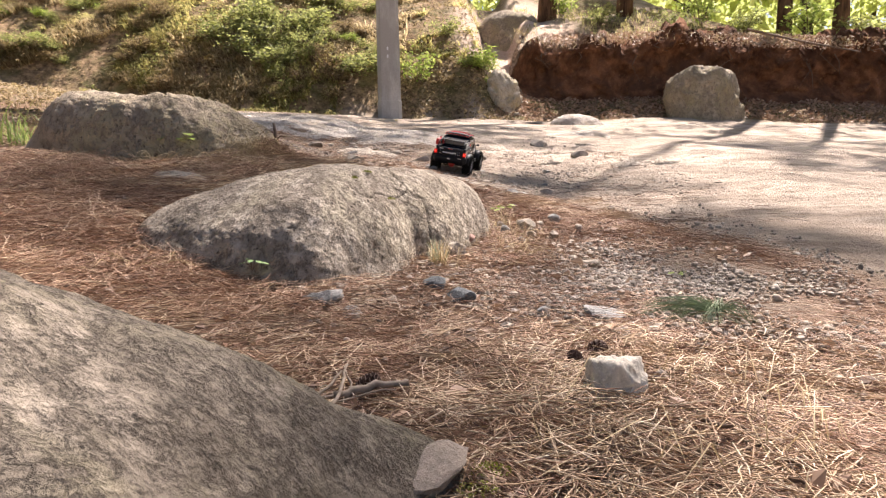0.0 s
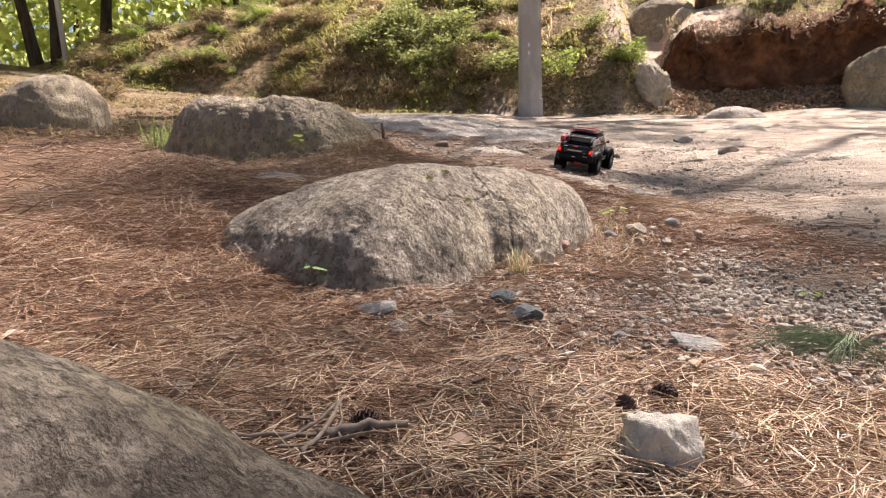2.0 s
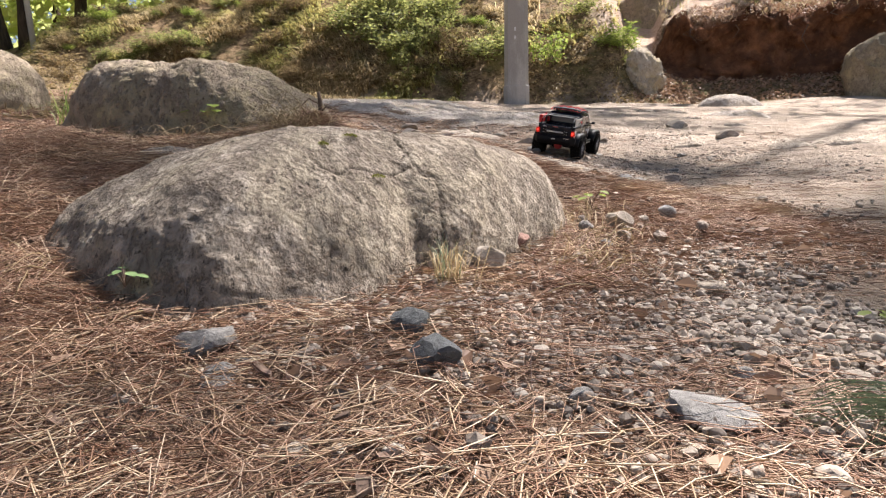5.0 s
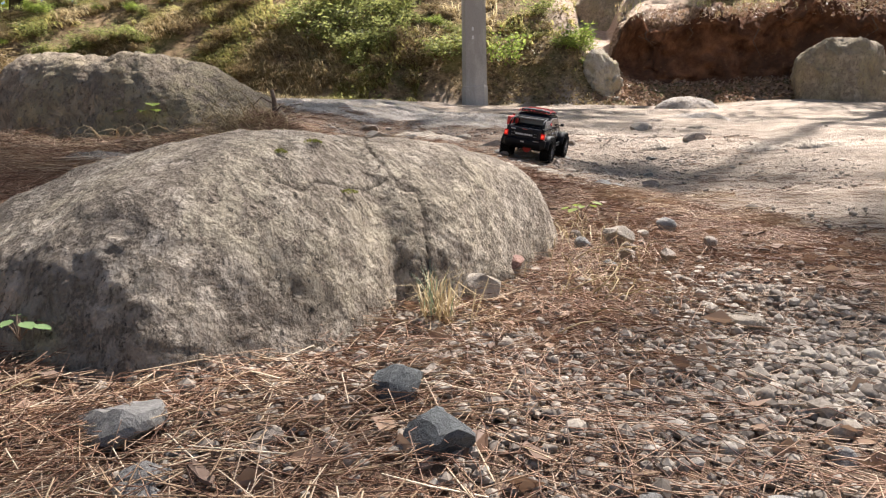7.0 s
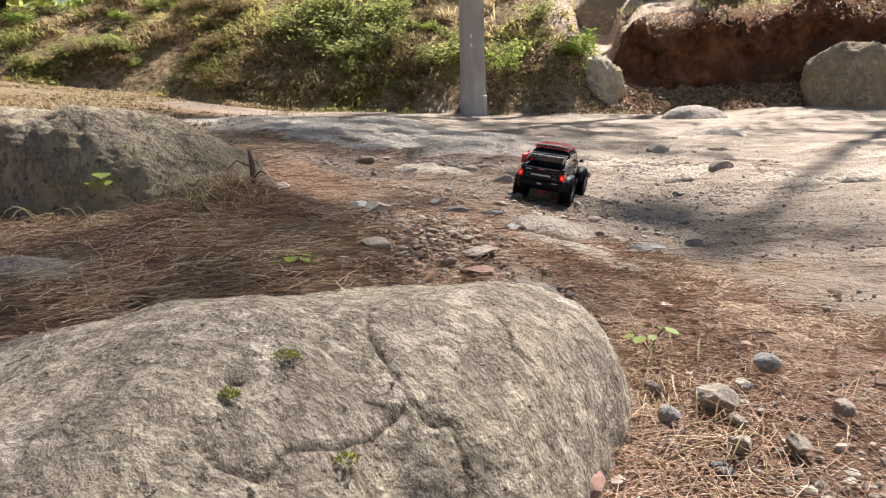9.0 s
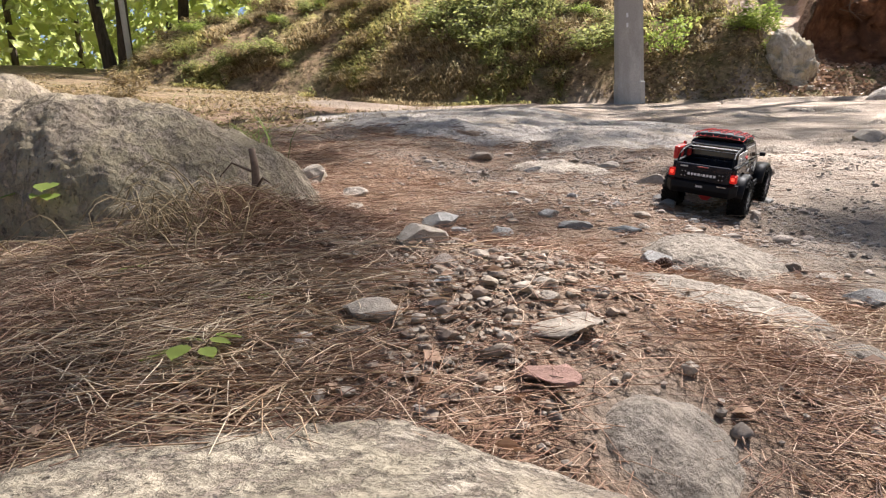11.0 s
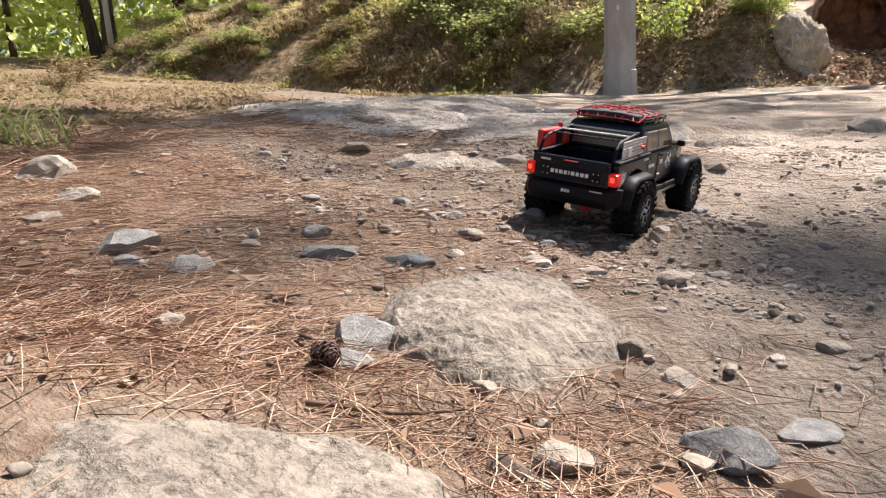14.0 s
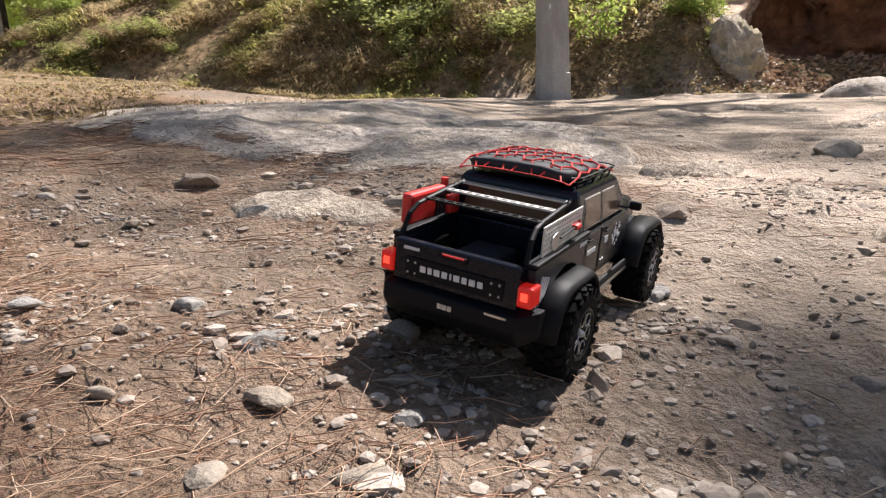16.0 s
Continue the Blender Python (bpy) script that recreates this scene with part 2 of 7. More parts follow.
M_TRACK_STONE = gravel_mat("track_stone_pale", (0.0, (0.30, 0.245, 0.19)), (0.5, (0.42, 0.35, 0.28)), (1.0, (0.55, 0.47, 0.385)))
M_NEEDLE = needle_mat("dry_pine_needles", (0.0, (0.08, 0.044, 0.03)), (0.3, (0.25, 0.125, 0.073)), (0.65, (0.39, 0.24, 0.15)), (1.0, (0.58, 0.44, 0.31)))
M_HEAP = needle_mat("dry_straw_and_needles", (0.0, (0.12, 0.065, 0.04)), (0.35, (0.30, 0.17, 0.105)), (0.7, (0.46, 0.30, 0.195)), (1.0, (0.68, 0.54, 0.37)))
M_BARK, M_BARK_PINE = bark_mat("bark_dark", (0.035, 0.027, 0.02), (0.13, 0.10, 0.075)), bark_mat("bark_pine", (0.05, 0.03, 0.02), (0.22, 0.13, 0.08))
M_STRAW_LITTER = needle_mat("pale_straw", (0.0, (0.20, 0.12, 0.07)), (0.35, (0.42, 0.28, 0.165)), (0.75, (0.60, 0.46, 0.30)), (1.0, (0.74, 0.62, 0.45)))
M_CONCRETE = concrete_mat()
M_LEAF_SPRING = leaf_mat("leaf_spring_green", (0.36, 0.42, 0.12), (0.66, 0.70, 0.29), 0.74)
M_LEAF_SHRUB = leaf_mat("leaf_shrub_green", (0.10, 0.12, 0.038), (0.44, 0.45, 0.155), 0.62)
M_LEAF_BROWN = leaf_mat("leaf_dry_brown", (0.10, 0.07, 0.032), (0.46, 0.35, 0.18), 0.4)
M_LEAF_FERN = leaf_mat("leaf_bright_green", (0.18, 0.25, 0.05), (0.46, 0.53, 0.13), 0.55)
M_LEAF_PINE = leaf_mat("pine_foliage", (0.035, 0.075, 0.02), (0.11, 0.17, 0.04), 0.25)
M_GRASS = leaf_mat("grass_green", (0.09, 0.135, 0.035), (0.33, 0.40, 0.12), 0.5)
M_BANK_GRASS = leaf_mat("bank_grass_olive", (0.19, 0.17, 0.058), (0.62, 0.55, 0.22), 0.68)
M_BANK_STRAW = leaf_mat("bank_straw", (0.25, 0.185, 0.095), (0.74, 0.61, 0.36), 0.62)
M_LEAF_SEED = leaf_mat("seedling_green", (0.18, 0.30, 0.11), (0.34, 0.46, 0.20), 0.4)
M_MOSS = leaf_mat("moss", (0.16, 0.17, 0.03), (0.36, 0.36, 0.06), 0.2)
M_STRAW = leaf_mat("grass_dry", (0.30, 0.22, 0.11), (0.60, 0.48, 0.28), 0.3)
M_SPRIG = leaf_mat("pine_sprig_green", (0.15, 0.20, 0.11), (0.36, 0.42, 0.26), 0.3)
M_DEADLEAF = leaf_mat("dead_leaf", (0.26, 0.15, 0.09), (0.48, 0.33, 0.22), 0.2)
M_FLAKE = leaf_mat("bark_flake", (0.09, 0.06, 0.043), (0.23, 0.155, 0.112), 0.0, 0.9)
M_TWIG = plain("twig_bark", (0.20, 0.13, 0.085), 0.9, vary=0.6)
M_STICK = plain("dry_stick_bark", (0.36, 0.28, 0.205), 0.9, vary=0.6)
M_CONE = plain("pine_cone_scales", (0.10, 0.05, 0.03), 0.8, vary=0.5, scale=200)

M_PAINT = plain("truck_paint_charcoal", (0.007, 0.009, 0.016), 0.24, 0.0, 0.3, 90, 0.3, 0.02)
M_TRIM = plain("black_plastic", (0.007, 0.007, 0.0085), 0.55, 0.0, 0.3, 120, 0.16)
M_RUBBER = plain("tyre_rubber", (0.009, 0.0085, 0.008), 0.85, 0.0, 0.5, 160, 0.12)
M_RIM = plain("rim_dark", (0.02, 0.02, 0.022), 0.35, 0.7, 0.3, 150)
M_STEEL = plain("bright_metal", (0.62, 0.62, 0.63), 0.32, 1.0, 0.25, 150)
M_GALVANISED = plain("galvanised_grey", (0.58, 0.58, 0.57), 0.6, 0.0, 0.2, 20)
M_PANEL = plain("panel_alloy", (0.62, 0.60, 0.56), 0.5, 0.3, 0.3, 90)
M_WHITE_INK = plain("sticker_white", (0.72, 0.72, 0.72), 0.5, 0.0, 0.1)
M_BLUE_INK = plain("print_blue", (0.03, 0.10, 0.42), 0.5, 0.0, 0.2)
M_RED = plain("red_plastic", (0.62, 0.03, 0.025), 0.4, 0.0, 0.25, 90)
M_CORD = plain("red_cord", (0.72, 0.04, 0.03), 0.7, 0.0, 0.3, 300)
M_BAG = plain("black_fabric", (0.02, 0.021, 0.025), 0.75, 0.0, 0.5, 200)
M_GLASS = Nodes("smoked_window").done((0.09, 0.058, 0.038), 0.08, spec=0.5)


def lamp_mat():
    n = Nodes("tail_lamp_lens")
    n.done((0.30, 0.006, 0.006), 0.2)
    n.bsdf.inputs["Emission Color"].default_value = (1.0, 0.03, 0.015, 1)
    n.bsdf.inputs["Emission Strength"].default_value = 0.12
    return n.mat


def glow_mat():
    n = Nodes("tail_lamp_bulb")
    n.done((0.5, 0.02, 0.015), 0.3)
    n.bsdf.inputs["Emission Color"].default_value = (1.0, 0.05, 0.025, 1)
    n.bsdf.inputs["Emission Strength"].default_value = 1.0
    return n.mat


M_LAMP, M_BULB = lamp_mat(), glow_mat()

# ---- shape helpers ----
def sstep(a, b, v):
    k = np.clip((v - a) / (b - a), 0, 1)
    return k * k * (3 - 2 * k)


def bump(x, y, cx, cy, sx, sy):
    return np.exp(-((x - cx) / sx) ** 2 - ((y - cy) / sy) ** 2)


def foot_line(x):
    """Where the bank begins, as y over x."""
    return 10.75 + 0.35 * sstep(0.5, 4, x) + 0.5 * np.sin(x * 0.7) * sstep(1.0, 3.0, np.abs(x + 0.8)) * 0.5 + 0.9 * np.maximum(0, -x - 9)


def land(x, y):
    """Broad height of the ground: the sloping yard, and the bank behind it."""
    x, y = np.asarray(x, float), np.asarray(y, float)
    yc = np.clip(y, -40, 14)
    xc = np.clip(x, -16, 16)
    z = -0.094 - 0.0484 * xc + 0.1103 * yc
    z = z + 0.085 * sstep(-0.7, -1.4, x) * sstep(12, 7, y) - 0.11 * bump(x, y, 0.6, 4.2, 0.75, 1.6)
    z = z + 0.085 * bump(x, y, -0.86, 3.16, 0.26, 0.34)
    z = z + 0.05 * bump(x, y, 0.0, 2.85, 0.5, 0.4) + 0.05 * bump(x, y, 0.2, 0.7, 0.4, 0.4)
    z = z + 0.11 * np.exp(-((x + 0.58) / 0.55) ** 4 - ((y - 2.62) / 0.56) ** 4) + 0.02 * bump(x, y, 0.0, 2.8, 0.25, 0.2)
    z = z + 0.10 * np.maximum(0, np.minimum(-x, 16) - 3.5) + 0.13 * sstep(2, 4, x) * sstep(9, 11.3, y)
    z = z + 0.34 * bump(x, y - foot_line(x), 0.42, 0.72, 0.62, 0.40)
    d = y - foot_line(x)
    tall = 1.1 + 2.3 * sstep(-10, -5, x)
    slope = tall * (1 - np.exp(-np.maximum(0, d) * 1.05 / tall)) + 0.10 * np.maximum(0, np.minimum(d, 30) - 4)
    cut = 0.32 * sstep(0, 0.9, d) + 1.12 * sstep(1.55, 1.8, d) + 0.40 * (1 - 0.75 * sstep(4.5, 8, x)) * np.maximum(0, np.minimum(d, 6.5) - 1.7) + 0.05 * np.maximum(0, np.minimum(d, 30) - 6.5)
    ramp = 0.45 * np.maximum(0, np.minimum(d, 6.5)) + 0.05 * np.maximum(0, np.minimum(d, 30) - 6.5)
    r1, r2 = sstep(0.55, 1.0, x), sstep(1.35, 1.75, x)
    return z + slope * (1 - r1) + (ramp * (1 - r2) + cut * r2) * r1


def hash_noise(x, y, z, seed=0):
    """Smooth value noise in 0..1 over arrays."""
    xi, yi, zi = np.floor(x).astype(np.int64), np.floor(y).astype(np.int64), np.floor(z).astype(np.int64)
    fx, fy, fz = x - xi, y - yi, z - zi
    fx, fy, fz = fx * fx * (3 - 2 * fx), fy * fy * (3 - 2 * fy), fz * fz * (3 - 2 * fz)

    def corner(a, b, c):
        h = (a * 374761393 + b * 668265263 + c * 2147483647 + seed * 974711) & 0x7FFFFFFF
        h = ((h ^ (h >> 13)) * 1274126177) & 0x7FFFFFFF
        return ((h ^ (h >> 16)) & 0xFFFF) / 65535.0
    out = 0
    for dx in (0, 1):
        for dy in (0, 1):
            for dz in (0, 1):
                w = (fx if dx else 1 - fx) * (fy if dy else 1 - fy) * (fz if dz else 1 - fz)
                out = out + w * corner(xi + dx, yi + dy, zi + dz)
    return out


def fractal(x, y, z=0.0, scale=1.0, octaves=4, gain=0.5, seed=0):
    """Sum of noises, about -1..1."""
    x, y = np.asarray(x, float) * scale, np.asarray(y, float) * scale
    z = np.zeros_like(x) + np.asarray(z, float) * scale
    out, amp, total = 0, 1.0, 0
    for k in range(octaves):
        out = out + amp * (hash_noise(x + 17.3 * k, y + 9.1 * k, z + 4.7 * k, seed + k) * 2 - 1)
        total += amp
        amp *= gain
        x, y, z = x * 2.03, y * 2.03, z * 2.03
    return out / total


def fine_relief(x, y):
    """Small unevenness of the yard: ruts, lumps, and the gritty surface of the track."""
    x, y = np.asarray(x, float), np.asarray(y, float)
    near = sstep(16, 8, y) * sstep(9, 5, np.abs(x))
    rel = 0.028 * fractal(x, y, 0, 1.7, 3, 0.5, 3) + 0.012 * fractal(x, y, 0, 9, 3, 0.55, 7)
    close = sstep(6.2, 5.0, y) * sstep(1.6, 1.1, np.abs(x))
    crumbs = 0.0042 * fractal(x, y, 0, 34, 3, 0.6, 11) * close
    trodden = sstep(3.2, 3.9, y + 0.4 * x) * sstep(8.0, 6.0, y)
    crumbs = crumbs + trodden * (0.010 * sstep(0.0, 0.07, fractal(x * 0.8, y, 0, 5.5, 4, 0.58, 25)) + 0.007 * sstep(0.10, 0.15, fractal(x, y * 1.2, 0, 11, 3, 0.6, 27)))
    ledges = 0.032 * sstep(0.05, 0.16, fractal(x * 0.5, y, 0, 1.6, 3, 0.5, 21)) * sstep(4.7, 5.4, y) * sstep(-6, -4, x)
    d = y - foot_line(x)
    bank = sstep(0.1, 0.8, d)
    along, across = (x + 0.8 * d) * 0.78, (0.8 * x - d) * 0.78
    folds = 0.20 * fractal(along * 0.32, across, 0, 1.25, 3, 0.5, 35) * sstep(1.2, 0.4, x)
    near = near * (1 - 0.85 * sstep(5.2, 6.8, y))
    rel = rel + 0.05 * fractal(x, y, 0, 3.2, 3, 0.5, 5) * sstep(-0.5, -0.95, x) * sstep(3.0, 2.5, y) * sstep(0.7, 1.1, y)
    return rel * near + crumbs + ledges * (1 - bank) + bank * (0.10 * fractal(x, y, 0, 1.1, 4, 0.55, 31) + 0.07 * fractal(x * 3, y, 0, 1.4, 3, 0.5, 33) + folds)


def top(x, y):
    """Height of the ground with its relief."""
    return land(x, y) + fine_relief(x, y)


def bare_rock(x, y):
    """Where flat rocks lie bare of litter and gravel, 0..1."""
    b = bump(x, y, 0.09, 3.05, 0.17, 0.11) + bump(x, y, 0.255, 2.915, 0.07, 0.045) + bump(x, y, 0.03, 2.55, 0.09, 0.09) + bump(x, y, 0.09, 3.55, 0.18, 0.22) + bump(x, y, -0.96, 2.36, 0.17, 0.13)
    return np.clip(1.5 * b, 0, 1)


def litter_amount(x, y):
    """How thickly pine needles lie, 0..1."""
    x, y = np.asarray(x, float), np.asarray(y, float)
    a = 0.95 - 0.8 * bump(x, y, 0.62, 1.62, 0.40, 0.42) - 0.57 * sstep(3.4, 4.2, y + 0.5 * x) - 0.55 * bump(x, y, -0.20, 2.72, 0.36, 0.22) + 0.4 * bump(x, y, 0.1, 2.8, 0.16, 0.09) + 0.85 * sstep(-2.3, -3.3, x) * sstep(8.9, 8.0, y)
    a = a - 0.75 * sstep(3.8, 4.25, y + 2.0 * x + 0.25 * fractal(x, y, 0, 4, 2, 0.5, 57)) * sstep(0.15, 0.4, x)
    a = a - 0.3 * sstep(4.6, 5.6, y) + 0.55 * sstep(0.05, 0.35, fractal(x * 0.35, y, 0, 1.3, 3, 0.5, 55)) * sstep(4.2, 5.2, y) + 0.35 * sstep(-0.5, -1.2, x) * sstep(5.0, 3.5, y)
    return np.clip(a + 0.42 * fractal(x, y, 0, 3.1, 3, 0.5, 51), 0, 1) * (1 - 0.9 * bare_rock(x, y))


def mesh_from(name, verts, faces, material, smooth=True):
    """A mesh from arrays: faces all with the same number of corners."""
    me = bpy.data.meshes.new(name)
    verts, faces = np.asarray(verts, np.float32), np.asarray(faces, np.int32)
    n = faces.shape[1]
    me.vertices.add(len(verts))
    me.vertices.foreach_set("co", verts.ravel())
    me.loops.add(faces.size)
    me.loops.foreach_set("vertex_index", faces.ravel())
    me.polygons.add(len(faces))
    me.polygons.foreach_set("loop_start", np.arange(0, faces.size, n, dtype=np.int32))
    me.polygons.foreach_set("use_smooth", np.full(len(faces), smooth))
    me.materials.append(material)
    me.update(calc_edges=True)
    me.validate()
    return me


def bm_mesh(name, bm, material, smooth=False):
    me = bpy.data.meshes.new(name)
    bm.normal_update()
    bm.to_mesh(me)
    bm.free()
    me.materials.append(material)
    if smooth:
        me.polygons.foreach_set("use_smooth", np.ones(len(me.polygons), bool))
    return me


def part(name, shape, material, parent, label="", m=None, smooth=False):
    """One mesh object under a thing or a part; shape is a bmesh or a mesh."""
    me = shape if isinstance(shape, bpy.types.Mesh) else bm_mesh(name, shape, material, smooth)
    ob = new(name, me)
    ob.parent = parent
    if m is not None:
        ob.matrix_basis = m
    if label:
        ob["label"] = label
    return ob


def base(name, m, label, category, group="", kind=""):
    """An Empty that carries the parts of one thing."""
    ob = new(name)
    ob.empty_display_size = 0.05
    ob.matrix_basis = m
    return tagged(ob, label, category, group, kind)


def box(bm, centre, size, bevel=0.0, turn=None):
    r = bmesh.ops.create_cube(bm, size=1.0)
    vs = r["verts"]
    for v in vs:
        v.co = Vector((v.co.x * size[0], v.co.y * size[1], v.co.z * size[2]))
    if bevel:
        es = list({e for v in vs for e in v.link_edges})
        r = bmesh.ops.bevel(bm, geom=es, offset=bevel, segments=2, affect="EDGES", profile=0.5)
        vs = list({v for f in r["faces"] for v in f.verts} | {v for v in vs if v.is_valid})
    m = Matrix.Translation(centre) @ (turn.to_4x4() if turn is not None else Matrix())
    bmesh.ops.transform(bm, matrix=m, verts=vs)
    return bm


def loft(bm, rings, closed=True, caps=True):
    """Skin a row of equal rings of points."""
    vs = [[bm.verts.new(p) for p in ring] for ring in rings]
    n = len(rings[0])
    for a, b in zip(vs, vs[1:]):
        for i in range(n if closed else n - 1):
            j = (i + 1) % n
            bm.faces.new((a[i], a[j], b[j], b[i]))
    if caps and closed:
        bm.faces.new(list(reversed(vs[0])))
        bm.faces.new(vs[-1])
    return bm


def tube(bm, points, radius, sides=8, caps=True):
    """A round bar along points; radius a number or one for each point."""
    pts = [Vector(p) for p in points]
    rad = radius if isinstance(radius, (list, tuple)) else [radius] * len(pts)
    rings, side = [], None
    for i, p in enumerate(pts):
        way = (pts[min(i + 1, len(pts) - 1)] - pts[max(i - 1, 0)]).normalized()
        if side is None:
            side = way.orthogonal().normalized()
        side = (side - way * side.dot(way)).normalized()
        up = way.cross(side)
        rings.append([p + rad[i] * (math.cos(k) * side + math.sin(k) * up) for k in (2 * math.pi * s / sides for s in range(sides))])
    return loft(bm, rings, True, caps)


def slab(bm, outline, axis, a, b):
    """Extrude a 2-D outline along axis x, y or z from a to b."""
    put = {"x": lambda p, t: (t, p[0], p[1]), "y": lambda p, t: (p[0], t, p[1]), "z": lambda p, t: (p[0], p[1], t)}[axis]
    return loft(bm, [[put(p, a) for p in outline], [put(p, b) for p in outline]])


def lathe(bm, profile, segments, centre=(0, 0, 0)):
    """Turn (radius, y) points about the y axis."""
    rings = []
    for r, y in profile:
        rings.append([(centre[0] + r * math.cos(a), centre[1] + y, centre[2] + r * math.sin(a)) for a in (2 * math.pi * k / segments for k in range(segments))])
    loft(bm, rings, True, False)
    return bm


def sharpen(bm, offset, angle=35):
    """Round the hard edges of a shape."""
    bm.normal_update()
    es = [e for e in bm.edges if len(e.link_faces) == 2 and e.calc_face_angle(0) > radians(angle)]
    bmesh.ops.bevel(bm, geom=es, offset=offset, segments=2, affect="EDGES", profile=0.5, clamp_overlap=True)
    return bm

# ---- ground ----
def spaced(inner, step, outer, grow=1.12):
    """Coordinates: even from inner[0] to inner[1], then ever wider out to outer."""
    mid = np.arange(inner[0], inner[1] + step / 2, step)
    lo, hi, s = [], [], step
    while (lo[-1] if lo else inner[0]) > outer[0]:
        s *= grow
        lo.append((lo[-1] if lo else inner[0]) - s)
    s = step
    while (hi[-1] if hi else inner[1]) < outer[1]:
        s *= grow
        hi.append((hi[-1] if hi else inner[1]) + s)
    return np.array(lo[::-1] + list(mid) + hi)


def build_ground():
    gx = spaced((-1.0, 0.95), 0.019, (-700, 700), 1.075)
    gy = np.concatenate([spaced((0.45, 4.9), 0.018, (-700, 4.91), 1.12)[:-1], np.arange(4.925, 6.0, 0.03), np.arange(6.02, 13.0, 0.06)])
    tail = [gy[-1]]
    while tail[-1] < 900:
        tail.append(tail[-1] + (tail[-1] - 12.9) * 0.10 + 0.05)
    gy = np.concatenate([gy, tail[1:]])
    X, Y = np.meshgrid(gx, gy)
    Z = top(X, Y)
    nx, ny = len(gx), len(gy)
    idx = np.arange(nx * ny).reshape(ny, nx)
    faces = np.stack([idx[:-1, :-1], idx[:-1, 1:], idx[1:, 1:], idx[1:, :-1]], -1).reshape(-1, 4)
    me = mesh_from("ground", np.stack([X, Y, Z], -1).reshape(-1, 3), faces, M_GROUND)
    d = Y - foot_line(X)
    path = sstep(0.1, 0.6, X) * (sstep(3.4, 1.6, X) + sstep(-0.1, 0.25, fractal(X, Y, 0, 0.9, 3, 0.5, 64))).clip(0, 1) * sstep(1.0, 1.5, d) * sstep(6.5, 4.0, d)
    clay = np.clip(path * 0.9 + 0.35 * fractal(X, Y, 0, 2.5, 3, 0.5, 65) * path, 0, 1)
    duff = np.clip(sstep(-0.25, 0.2, d + 0.5 * fractal(X, Y, 0, 1.5, 3, 0.5, 61)) * (1 - clay), 0, 1)
    duff = np.maximum(duff, sstep(-3.5, -8, X) * sstep(9.5, 7.0, Y) * 0.45)
    duff = np.maximum(duff, sstep(-3.0, -4.8, X + 0.8 * fractal(X, Y, 0, 0.8, 3, 0.5, 67)) * sstep(9.9, 8.6, Y) * sstep(-0.15, 0.2, fractal(X, Y, 0, 1.6, 3, 0.6, 68)))
    duff = np.maximum(duff, 0.8 * sstep(-4.8, -6.2, X + 0.9 * fractal(X, Y, 0, 0.9, 3, 0.5, 66)) * sstep(6.5, 7.5, Y))
    duff = np.maximum(duff, sstep(-2.0, -6.0, Y))
    for name, values in (("track", np.maximum(sstep(4.4, 5.6, Y + 0.3 * X + 0.5 * fractal(X, Y, 0, 1.2, 3, 0.5, 69)) * sstep(-4.5, -3.0, X), (0.38 + 0.4 * bump(X, Y, 1.5, 3.0, 0.6, 0.9)) * sstep(3.9, 4.7, Y + 2.0 * X + 0.3 * fractal(X, Y, 0, 2.5, 3, 0.5, 70)) * sstep(0.2, 0.6, X))), ("litter", litter_amount(X, Y) * (1 - duff)), ("duff", duff), ("clay", clay)):
        me.attributes.new(name, "FLOAT", "POINT").data.foreach_set("value", values.ravel().astype(np.float32))
    return tagged(new("ground", me), "sloping forest yard of pale dirt, gravel and dry pine litter", "ground", kind="structure")


ground = build_ground()


